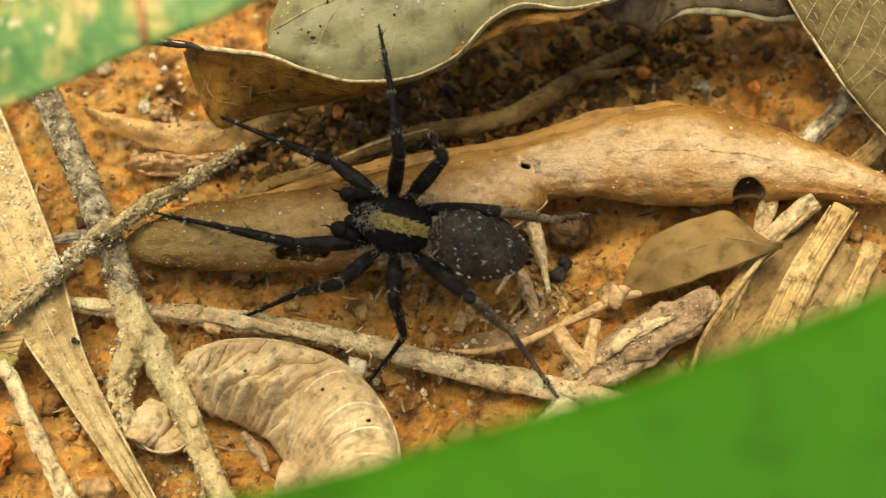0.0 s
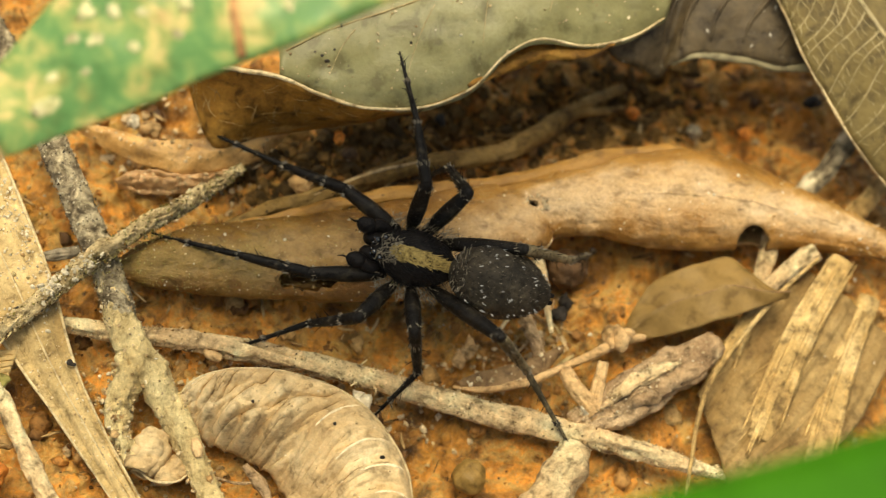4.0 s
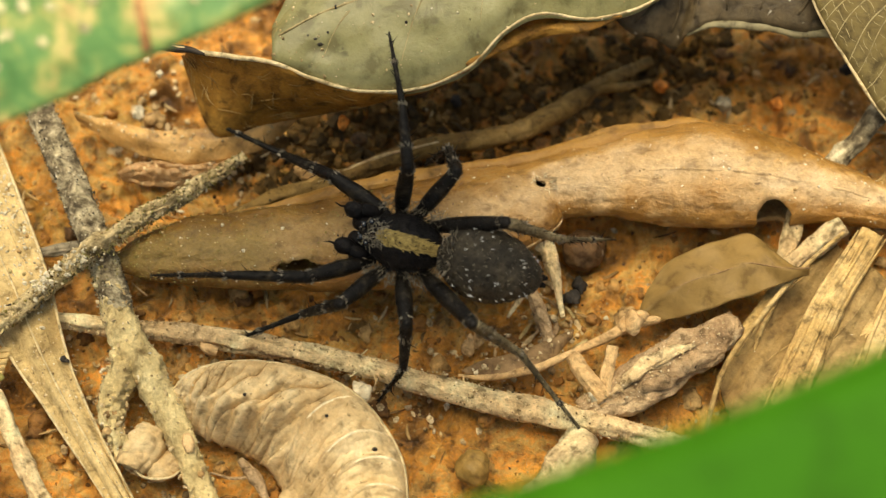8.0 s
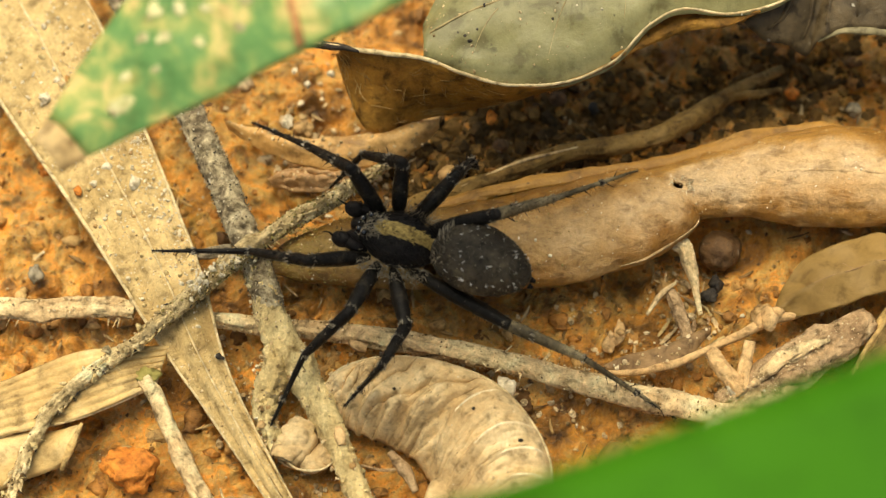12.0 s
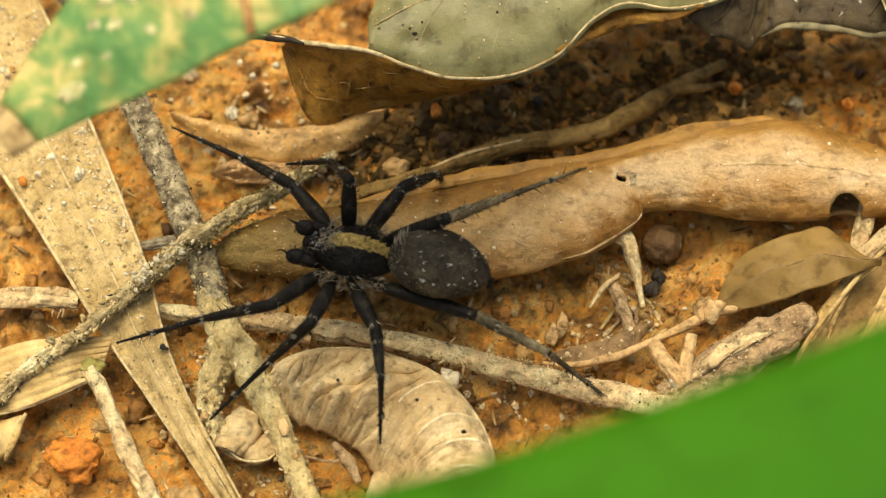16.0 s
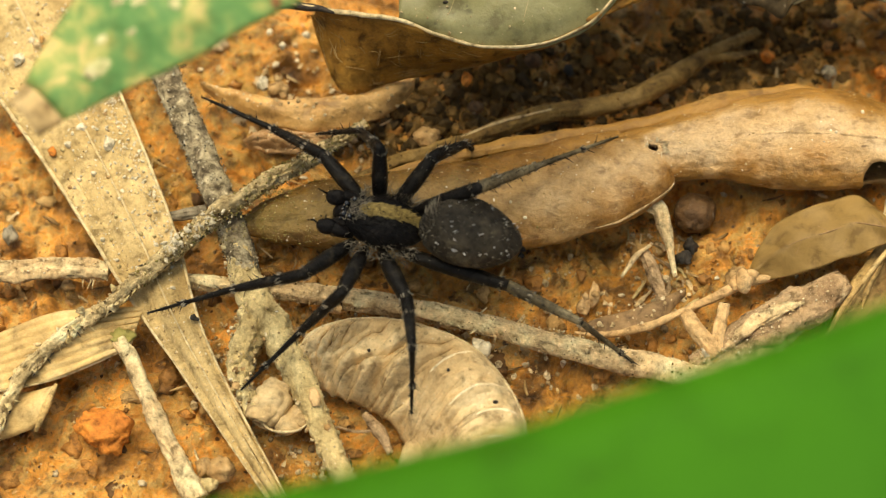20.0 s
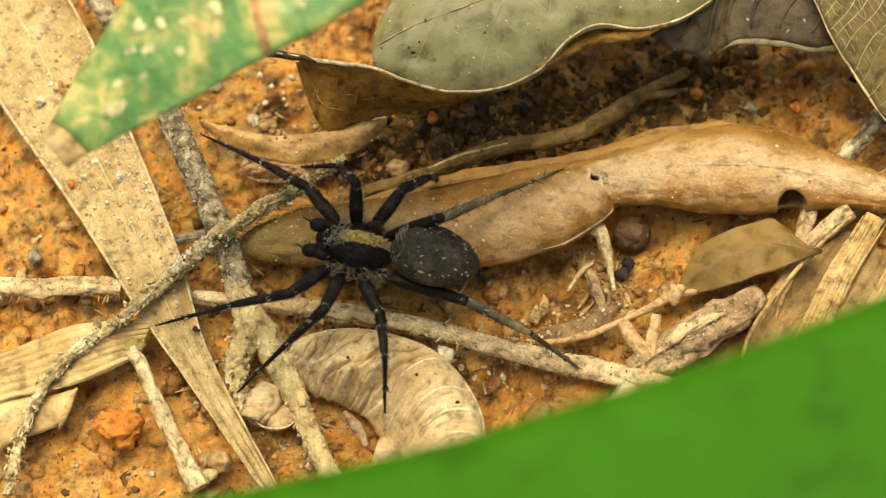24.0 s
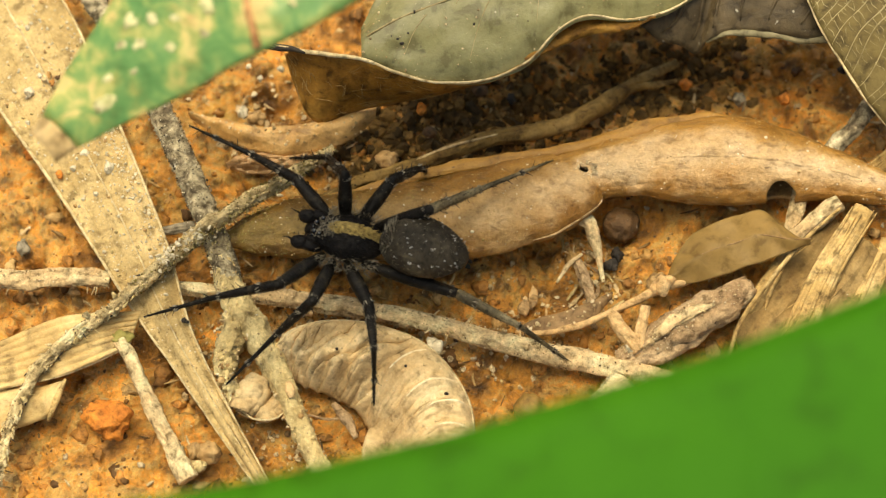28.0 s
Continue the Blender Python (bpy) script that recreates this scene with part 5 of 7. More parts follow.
def build_long_stem():
    a = [(-33.26, -2.99, 1), (-29.75, -3.09, 1), (-26.96, -2.97, 1), (-24.34, -3.11, 0.9)]
    st = thing("stem", (*a[2][:2], 0.0), "pale straight dry stem lying on soil under the blade", "stem")
    part("left_piece", weathered(tube(a, [0.5, 0.62, 0.6, 0.55], 120, 34, 0.22, 1.5, 3, flat=0.7), 0.16, 1.5, (1, 0, 0), 0.3), STALK, st, "flaking fibrous broken end")
    b = [(-20.68, -3.44, 0.7), (-17.17, -3.88, 0.7), (-15.07, -4.07, 0.8), (-11.57, -4.51, 0.9), (-7.39, -5.28, 0.9), (-3.23, -6.24, 0.9), (0.22, -7.16, 0.9), (3.66, -8.03, 0.8), (8.72, -9.13, 0.7), (10.73, -9.67, 0.7), (13.05, -10.26, 0.6), (15.38, -10.94, 0.4)]
    part("right_piece", weathered(tube(b, [0.42, 0.5, 0.52, 0.55, 0.58, 0.58, 0.6, 0.66, 0.66, 0.55, 0.5, 0.3], 360, 28, 0.15, 1.5, 5), 0.15, 1.4, (0.97, -0.24, 0), 0.4, 5), STALK, st)
    rng = random.Random(4)
    line = spline(b, 100)
    for k in range(16):
        c = line[rng.randrange(10, 90)]
        a2 = rng.uniform(0, 3.1)
        d = np.array([math.cos(a2), math.sin(a2) * (1 if k % 2 else -1), 0.4])
        part("splinter", tube([c + d * 0.4, c + d * (0.7 + 0.4 * rng.random())], [0.09, 0.03], 3, 5), STALK, st)
    coat(st, b, [0.42, 0.5, 0.52, 0.55, 0.58, 0.58, 0.62, 0.72, 0.7, 0.55, 0.5, 0.3], 4200, 0.018, 0.065, TAN_GRAINS, 36, "pale granular crust")
    coat(st, a, [0.45, 0.5, 0.5, 0.45], 1400, 0.018, 0.065, TAN_GRAINS, 37, "pale granular crust")
    coat(st, b, [0.42, 0.5, 0.52, 0.55, 0.58, 0.58, 0.62, 0.72, 0.7, 0.55, 0.5, 0.3], 700, 0.018, 0.07, HUMUS, 40, "dark soil specks on the stem", "dark_dust")
    crust(st, b, 0.5, 40, 0.08, 0.2, (STALK, STALK, CRUSTED), 6)
    line = spline(a, 100)
    for k in range(14):
        c = line[rng.randrange(2, 98)]
        d = np.array([rng.uniform(-0.5, 0.5), -1, -0.1])
        part("splinter", tube([c + d * 0.4, c + d * (0.65 + 0.35 * rng.random())], [0.07, 0.02], 3, 5), STALK, st)


build_long_stem()
st_low = thing("stem", (-21, -12, 0), "pale stub of stem with a greenish knob", "stem")
part("shaft", weathered(tube([(-23.44, -7.34, 1.5), (-22.4, -9.14, 1.3), (-21.1, -11.75, 1), (-19.82, -14.16, 0.7), (-18.91, -15.88, 0.5)], [0.45, 0.42, 0.5, 0.48, 0.6], 120, 26, 0.25, 1.5, 8), 0.07, 1.4, (0.47, -0.88, 0), 0.2), STALK, st_low)
part("knob", clod_bm((-23.37, -7.23, 1.6), 0.55, 4.2, 0.6, 3, 0.5), surface("mossy_knob", [(0.3, (0.20, 0.17, 0.04)), (0.7, (0.42, 0.36, 0.12))], 600, 2600, 0.8, 0.1), st_low, "yellow-green mossy knob")

root_line = [(-11.78, 2.27, 0.6), (-8.97, 3.54, 0.8), (-6.15, 4.42, 1), (-3.68, 5.47, 1.1), (-1.21, 6.41, 1.1), (1.27, 6.88, 1.1), (3.76, 7.52, 1.1), (5.55, 8.55, 1), (8.09, 10.49, 0.7), (11.01, 12.25, 0.4)]
root_line = [sunk(p) for p in root_line]
root = thing("root", (*root_line[4][:2], 0.0), "ochre curved root lying on dark soil behind the pod", "root")
part("strand", tube(root_line, [0.35, 0.5, 0.55, 0.5, 0.55, 0.5, 0.6, 0.45, 0.3], 90, 14, 0.16, 1.4, 6), OCHRE_ROOT, root)
part("root_end", tube([sunk(p) for p in ((7.73, 10.29, 0.7), (9.52, 10.49, 0.7), (10.98, 11.04, 0.4))], [0.3, 0.25, 0.12], 20, 10, 0.3, 1.4, 8), OCHRE_ROOT, root)
part("peeling_strip", tube([(-6.84, 4.19, 1.5), (-3.68, 5.63, 1.6), (-0.5, 6.57, 1.6)], [0.04, 0.12, 0.04], 30, 8, 0.4, 1.4, 9), STALK, root, "pale peeling strip")
coat(root, root_line, [0.35, 0.5, 0.55, 0.5, 0.55, 0.5, 0.6, 0.45, 0.3], 500, 0.02, 0.1, HUMUS, 38, "dark crumbs on the root")
stick("stick", [(19.39, 4.82, 1.2), (21.21, 6.36, 1.6), (22.59, 8.05, 2), (24.48, 10.45, 2.4)], [0.45, 0.55, 0.55, 0.5], LICHEN, "short grey weathered stick under the veined leaf", 0.3, 50, seed=9)
stick("stick", [(17.64, 0.04, 1.2), (17.97, 1.42, 1.4), (18.35, 3.05, 1.4)], [0.5, 0.5, 0.4], STALK, "short pale stick end beneath the pod", 0.25, 30, seed=10)
stick("stick", [(17.26, -0.85, 1.4), (18.88, 0.48, 1.8), (20.6, 1.72, 2.2)], [0.55, 0.6, 0.55], STALK, "short cut pale stick with a yellow end", 0.25, 30, seed=11)


def build_bark():
    c = [(6.99, -8.15, 0.8), (9.01, -7.09, 1), (11.34, -5.73, 1.3), (13.73, -4.41, 1.3), (14.98, -3.5, 1.1)]
    b = thing("bark_piece", (*c[2][:2], 0.0), "rough brown piece of rotten bark on soil", "bark")
    part("slab", weathered(tube(c, [0.5, 1.0, 1.25, 1.15, 0.6], 150, 44, 0.2, 1.7, 4, flat=0.7), 0.2, 1.1, (0.85, 0.52, 0), 0.5, 4), BARK, b)
    part("strip", weathered(tube([(8.37, -7.41, 1.4), (9.76, -6.48, 1.9), (11.5, -5.57, 2.1), (12.7, -5.03, 2)], [0.2, 0.42, 0.4, 0.15], 100, 22, 0.35, 1.7, 6, flat=0.6), 0.14, 1.6, (0.85, 0.52, 0), 0.3, 7), STALK, b, "pale crusted strip")
    part("shoulder", weathered(tube([(7.27, -8.6, 0.8), (9.3, -7.81, 0.9), (11.08, -6.83, 0.9), (13.19, -5.48, 0.8)], [0.3, 0.55, 0.6, 0.3], 100, 26, 0.3, 1.5, 8, flat=0.7), 0.14, 1.3, (0.85, 0.52, 0), 0.3, 9), BARK, b)
    coat(b, c, [0.5, 0.85, 1.0, 0.95, 0.5], 1800, 0.02, 0.075, TAN_GRAINS, 42, "pale crumbly crust")


build_bark()
coat(thing("moss", (*(-17.4, 0.02, 0)[:2], 0.0), "dry yellow-green moss and dust where the sticks cross", "moss"),
     [(-19.59, -1.41, 2), (-17.84, -0.97, 2.3), (-16.12, -0.11, 2.5), (-14.4, 0.46, 2.5)], [0.4, 0.95, 1.0, 0.6], 1500, 0.015, 0.05, MOSS_GRAINS, 41, "fine moss granules", low=-0.1)
stick("stick", [(4.15, -14.42, 0.9), (5.43, -12.53, 1.1), (6.74, -10.42, 1.2), (7.26, -9.62, 1.1)], [1.1, 1.15, 1.15, 0.8], STALK, "thick pale broken stick end on soil", 0.28, 44, 18, 13, 0.8)


def build_fork():
    f = thing("forked_stub", (*(8.13, -7.21, 0)[:2], 0.0), "small yellow-tan forked root stub", "root")
    part("left_prong", tube([(6.49, -5.58, 1.6), (7.22, -6.68, 1.4), (8.11, -7.77, 1.1)], [0.36, 0.42, 0.46], 24, 10, 0.3, 1.5, 3), YELLOW, f)
    part("right_prong", tube([(8.58, -5.07, 1.9), (8.31, -6.26, 1.6), (8.17, -7.61, 1.1)], [0.28, 0.34, 0.42], 24, 10, 0.3, 1.5, 4), YELLOW, f)
    part("foot", clod_bm((8.14, -7.6, 0.9), 0.5, 5.0), YELLOW, f)
    r = thing("rootlet", (*(5.68, -5.43, 0)[:2], 0.0), "pale yellow rootlet with a lump, lying on soil", "root")
    part("strand", tube([(0.66, -6.29, 0.6), (2.09, -6.44, 0.7), (4.12, -6.1, 0.8), (6.14, -5.33, 1), (7.88, -4.57, 1.2), (9.64, -3.61, 1.3), (11.14, -3.15, 1.2), (12.67, -2.44, 1)], [0.08, 0.2, 0.25, 0.22, 0.25, 0.3, 0.28, 0.2], 80, 9, 0.18), YELLOW, r)
    for k, (c, s) in enumerate(zip([(9.17, -3.8, 1.5), (9.64, -3.71, 1.7), (9.97, -3.28, 1.5)], (0.46, 0.54, 0.4))):
        part("lump", clod_bm(c, s, 2.2 + k, 0.8), YELLOW, r)


build_fork()
stick("fibre", [(20.52, 0.93, 2.9), (18.61, -0.75, 2.8), (16.82, -2.7, 2.4), (15.04, -4.95, 2), (14.14, -6.44, 1.8), (13.52, -8.38, 1.6), (13.13, -10.45, 1.4), (12.71, -12.64, 1.2)], [0.1, 0.14, 0.15, 0.14, 0.15, 0.12, 0.1], STRAW, "long thin straw fibre leaning on litter", 0.15, 90, 7, 3, category="fibre")


def build_straw(name_pts, width, label, seed, strands):
    s = thing("straw", (*name_pts[1][:2], 0.0), label, "straw")
    rng = random.Random(seed)
    core = tube(name_pts, [width * 0.7, width * 1.05, width, width * 0.8, width * 0.7], 50, 14, 0.09, 1.6, seed, flat=0.5)
    part("core", core, STRAW, s)
    line = spline(name_pts, 40)
    t = line[-1] - line[0]
    side = np.array([-t[1], t[0], 0]) / np.hypot(t[0], t[1])
    for k in range(strands):
        o = rng.uniform(-1, 1)
        a, b = rng.randrange(0, 12), rng.randrange(24, 40)
        fray = (line[0] - line[4]) * rng.uniform(0, 1.6) * (k % 2) + side * o * 0.35 * (k % 2)
        pts = [line[i] + (fray if i == a else 0) + side * width * o * 0.9 + np.array([0, 0, width * 0.5 * math.sqrt(max(0.05, 1 - o * o)) - 0.02]) for i in (a, (a + b) // 2, b)]
        part("strand", tube(pts, [0.04, 0.15, 0.13, 0.04], 30, 8, 0.12), STRAW, s)


build_straw([(16.98, -8.93, 0.9), (18.39, -5.49, 1.3), (19.96, -2.15, 1.7), (22.2, 1.36, 1.9)], 0.95, "frayed golden straw with split fibres", 3, 22)
build_straw([(20.01, -10.44, 0.7), (21.04, -7.11, 0.9), (22.4, -3.4, 1.1), (23.73, -0.57, 1.3)], 0.85, "pale brown straw beside the frayed one", 5, 5)
build_straw([(14.95, -5.15, 0.9), (15.86, -3.63, 1.1), (17.42, -1.12, 1.3)], 0.5, "short grey-brown straw under the tan leaf", 7, 5)
build_straw([(22.88, 4.15, 1), (24.16, 5.37, 1.3), (25.79, 7.3, 1.6)], 0.5, "pale straw under the veined leaf", 9, 5)

for k, (pts, rad, m, lab) in enumerate([
    ([(4.48, -1.56, 0.5), (4.95, -3.08, 0.7), (5.42, -4.72, 0.6)], [0.3, 0.36, 0.3], BARK, "short grey-brown twig end on soil"),
    ([(4.76, 0.98, 1.4), (5.28, 0.41, 1.4), (5.65, -0.98, 1.1), (6.06, -3.07, 0.7)], [0.5, 0.4, 0.2, 0.12], STALK, "small dry shoot with a frayed head"),
    ([(3.18, -3.04, 0.6), (3.88, -1.99, 0.8), (4.75, -1.27, 0.9)], [0.1, 0.16, 0.1], STALK, "thin tan splinter on soil"),
    ([(-21.53, 0.15, 1), (-20.47, 0.3, 1.1), (-19.26, 0.62, 1)], [0.25, 0.35, 0.25], BLUE_STONE, "grey wood splinter beside the blade"),
    ([(-12.62, -5.14, 1.6), (-12.18, -5.37, 1.6), (-11.69, -5.5, 1.5)], [0.16, 0.3, 0.2], YELLOW, "yellow bark chip on the stem"),
    ([(-10.37, -11.07, 0.7), (-9.67, -11.97, 0.7), (-8.97, -13.16, 0.5)], [0.2, 0.36, 0.2], BARK, "dark decayed wood scrap on soil"),
    ([(-11.91, -11.72, 0.5), (-10.69, -12.04, 0.7), (-9.33, -11.86, 0.6)], [0.06, 0.1, 0.06], BARK, "thin dark rootlet on soil"),
]):
    stick("splinter", pts, rad, m, lab, 0.35, 24, 10, 20 + k, category="splinter")


# ---- pebbles, clods and sand grains ----
def pebble(c, size, material, label, seed, squash=0.8, category="pebble", group=""):
    c = sunk(c)
    solo("pebble" if category == "pebble" else category.replace(" ", "_"), clod_bm(c, size, seed, squash, 4 if size > 0.9 else 3 if size > 0.3 else 2, 0.12 if material in (OLIVE_STONE, BROWN_CLOD) else 0.3 if size > 0.9 else 0.4), material, label, category, group)


for k, (c, size, m, lab) in enumerate(zip(
    [(-23.87, -12.05, 0.6), (-16.58, 8.38, 0.9), (-15.68, 8.12, 0.8), (7.21, 0.59, 1), (6.93, -1.18, 0.5), (6.5, -1.82, 0.4), (14.88, 9.65, 0.4), (11.5, 10.67, 0.5), (1.78, -4.06, 0.6), (1.26, -4.17, 0.6), (9.3, -3.12, 1), (7.66, -7.62, 1.2), (-4.25, -7.39, 1), (-7.41, 5.17, 0.8), (-18.66, -14.06, 0.4), (-17.8, -14.23, 0.4), (-18.45, -14.95, 0.4), (-30.03, -0.71, 0.3), (-29.77, 5.89, 0.3), (16.74, 11.5, 0.3), (17.75, 9.7, 0.3), (21.77, 11.9, 0.3), (0.39, 9.64, 0.4), (-1.59, 10.23, 0.4), (-4.78, 7.25, 0.4), (-15.58, 10.73, 1), (-14.26, 11.35, 1.2), (-16.33, 11.61, 1), (1.41, -11.25, 0.35)],
    (1.15, 0.42, 0.5, 1.1, 0.45, 0.4, 0.42, 0.4, 0.2, 0.22, 0.5, 0.36, 0.55, 0.55, 0.55, 0.6, 0.4, 0.55, 0.5, 0.28, 0.4, 0.4, 0.35, 0.45, 0.4, 0.25, 0.2, 0.2, 0.95),
    (RED_CLOD, QUARTZ, TAN_CLOD, BROWN_CLOD, DARK_CLOD, DARK_CLOD, BLUE_STONE, RED_CLOD, TAN_CLOD, YELLOW, TAN_CLOD, QUARTZ, QUARTZ, TAN_CLOD,
     TAN_CLOD, TAN_CLOD, CRUSTED, BLUE_STONE, RED_CLOD, TAN_CLOD, RED_CLOD, DARK_CLOD, DARK_CLOD, BROWN_CLOD, BROWN_CLOD, QUARTZ, QUARTZ, QUARTZ, OLIVE_STONE),
    ("bright orange clay clod on soil", "bluish-white quartz pebble on soil", "cream pebble beside the quartz", "round dark brown seed-like ball on soil", "black charred crumb on soil", "black charred crumb on soil",
     "pale grey stone in soil", "small orange-red clod on soil", "cream-coloured grain on soil", "yellow flat grain on soil", "tan crumb on the rootlet", "white grain by the forked stub", "white crumb on the stem", "tan round clod on soil",
     "crusted tan clod on clay", "crusted tan clod on clay", "crusted tan clod on clay", "grey pebble on clay", "orange clay clod on soil", "whitish grain on clay soil", "orange clay clod on soil", "dark clod in shade", "dark clod in shade", "brown clod in shade", "brown clod in shade",
     "white sand grain on soil", "white sand grain on soil", "white sand grain on soil", "round olive-brown pebble sunk in soil"))):
    pebble(c, size, m, lab, 1.7 * k + 0.4, 0.75, "clod" if "clod" in lab or "crumb" in lab else "pebble")

rng = random.Random(77)
for c, size in zip([(-26.23, 4.93, 2.2), (-24.67, 3.91, 2.3), (-29.97, 9.15, 2.3), (-30.4, 13.63, 2.4), (-29.4, 10.27, 2.3), (-27.76, 3.54, 2), (-31, 12.67, 2.3), (-26.89, 3.96, 2.1)], (0.3, 0.33, 0.36, 0.2, 0.22, 0.28, 0.2, 0.22)):
    pebble(c, size, QUARTZ if size != 0.28 else RED_CLOD, "white sand grain resting on the grass blade" if size != 0.28 else "orange soil crumb on the grass blade", 10 * rng.random(), 0.7, "pebble", "sand grains on the blade")
for k in range(70):
    u, v = rng.random() * 0.62, rng.uniform(0.05, 0.95)
    pebble(on_grid(blade_grid, u, v, 0.12), rng.uniform(0.06, 0.15), (QUARTZ, TAN_CLOD, CRUSTED)[k % 3], "tiny sand grain resting on the grass blade", 10 * rng.random(), 0.8, "pebble", "sand grains on the blade")


def build_crumbs():
    """Loose soil crumbs too many to count."""
    rng = random.Random(31)
    shapes = []
    for sub in (1, 2):
        base = bmesh.new()
        bmesh.ops.create_icosphere(base, subdivisions=sub, radius=1.0)
        shapes.append(([v.co.copy() for v in base.verts], [[v.index for v in f.verts] for f in base.faces]))
        base.free()
    for mat_k, (material, count, lo, hi, label) in enumerate(((CRUMB, 4200, 0.06, 0.55, "loose orange and ochre soil crumbs"), (QUARTZ, 500, 0.05, 0.18, "scattered pale sand grains on soil"))):
        verts, faces = [], []
        for k in range(count):
            x, y = rng.uniform(-40, 38), rng.uniform(-24, 26)
            r = lo + (hi - lo) * rng.random() ** 3.2
            if mat_k == 0 and lump((x, y, 9), 0.2, 13) < -0.2 and rng.random() < 0.75:
                continue
            if math.hypot((x - 0.5) / 4.0, (y + 10.0) / 3.0) < 1 and rng.random() < 0.8:
                continue
            z = relief(x, y) + r * rng.uniform(-0.35, 0.15)
            n0, sd = len(verts), rng.random() * 50
            sx, sy, sz = rng.uniform(0.7, 1.3), rng.uniform(0.7, 1.3), rng.uniform(0.5, 0.85)
            bv, bf = shapes[1 if r > 0.2 else 0]
            for v in bv:
                f = r * (1 + 0.75 * noise.noise(v * 1.4 + Vector((sd, 0, sd))) + 0.45 * noise.noise(v * 3.3 + Vector((0, sd, sd))))
                verts.append(((x + v.x * f * sx) * MM, (y + v.y * f * sy) * MM, (z + v.z * f * sz) * MM))
            faces += [[n0 + i for i in f] for f in bf]
        me = bpy.data.meshes.new("soil_crumbs")
        me.from_pydata(verts, [], faces)
        me.materials.append(material)
        me.polygons.foreach_set("use_smooth", [True] * len(faces))
        tagged(new("soil_crumbs", me), label, "soil", kind="stuff")


build_crumbs()


def build_mould():
    """Dark leaf mould behind the pod, its dark colour also standing in for shade, and fine grit all over the soil."""
    gen = np.random.default_rng(61)
    line = spline([(-10.47, 5.27, 0), (-6.94, 7.24, 0), (-2.66, 8.63, 0), (2, 9.44, 0), (6.69, 10.84, 0), (11.03, 12.25, 0), (14.3, 13.26, 0)], 200)
    c = line[gen.integers(0, 200, 2600)] + gen.normal(size=(2600, 3)) * np.array([1.4, 1.7, 0])
    s = 0.06 + 0.50 * gen.random(2600) ** 2.4
    c[:, 2] = [relief(x, y) for x, y in c[:, :2]] + s * gen.uniform(-0.75, 0.05, 2600)
    grains(None, c, s, HUMUS, 62, "leaf_mould", "dark olive-brown leaf mould crumbs that also deepen the shade under the dead leaf", "soil")
    c = np.stack([gen.uniform(-34, 33, 8000), gen.uniform(-20, 22, 8000), np.zeros(8000)], 1)
    s = 0.03 + 0.13 * gen.random(8000) ** 2.6
    c[:, 2] = [relief(x, y) for x, y in c[:, :2]] + s * gen.uniform(-0.3, 0.4, 8000)
    grains(None, c, s, CRUMB, 63, "soil_grit", "fine orange and brown soil grit", "soil")


build_mould()


def build_debris():
    """Pale crumbs and splinters gathered along the sticks and behind the spider."""
    gen = np.random.default_rng(71)
    for k, (ends, spread, count) in enumerate((([(-19.63, -5.11, 0), (-17.05, -8.45, 0), (-12.74, -13.54, 0), (-11.3, -16.04, 0)], 1.1, 420), ([(4.8, 1.02, 0), (5.29, -2.03, -0), (5.78, -5.04, 0)], 0.9, 160),
                                               ([(-15.11, -4.53, 0), (-6.71, -6.19, 0), (0.23, -8.03, 0)], 0.8, 350), ([(-0.48, -2.8, 0), (1.62, -3.55, 0), (4.04, -5.42, 0)], 1.2, 140), ([(-17.05, 9.22, 0), (-14.83, 7.43, 0), (-10.51, 6.84, 0)], 1.3, 420))):
        line = spline(ends, 100)
        c = line[gen.integers(0, 100, count)] + gen.normal(size=(count, 3)) * np.array([spread, spread, 0])
        s = 0.03 + 0.2 * gen.random(count) ** 3
        c[:, 2] = [relief(x, y) for x, y in c[:, :2]] + s * 0.4
        grains(None, c, s, TAN_GRAINS, 72 + k, "debris", "pale crumbs of bark and dry leaf on soil", "litter")
    for k, (x, y, size, flat) in enumerate(((1.75, -3.65, 0.62, 0.5), (1.2, -4.2, 0.5, 0.45), (2.55, -4.45, 0.2, 0.5))):
        chip = clod_bm((0, 0, 0), size, 3.1 * k + 1, flat, 3, 0.25)
        for v in chip.verts:
            v.co = Vector((v.co.x * 0.62 + x, v.co.y * 1.3 + 0.2 * v.co.x + y, v.co.z + relief(x, y) + 0.3 + 0.3 * size))
        solo("chip", chip, YELLOW, "pale yellow woody flake on soil", "chip", "yellow chips behind the spider")
    rng = random.Random(9)
    line = spline([(4.08, -0.13, 0), (5.29, -2.03, -0), (5.78, -5.41, 0)], 60)
    for k in range(17):
        c = line[rng.randrange(60)] + np.array([rng.gauss(0, 0.8), rng.gauss(0, 0.8), 0])
        z = relief(c[0], c[1]) + 0.2
        a, L, w = rng.uniform(0.6, 2.6), rng.uniform(0.5, 1.9), rng.uniform(0.05, 0.17)
        d = np.array([math.cos(a), math.sin(a), rng.uniform(-0.1, 0.35)]) * L / 2
        c[2] = z + abs(d[2])
        solo("splinter", tube([c - d, c + np.array([0.08, 0.05, 0.06]), c + d], [w * 0.6, w, w * 0.5], 14, 9, 0.35, 1.5, k, flat=0.5), (STALK, BARK, CRUSTED)[k % 3], "dry splinter of stalk on soil", "splinter", "loose splinters")


build_debris()


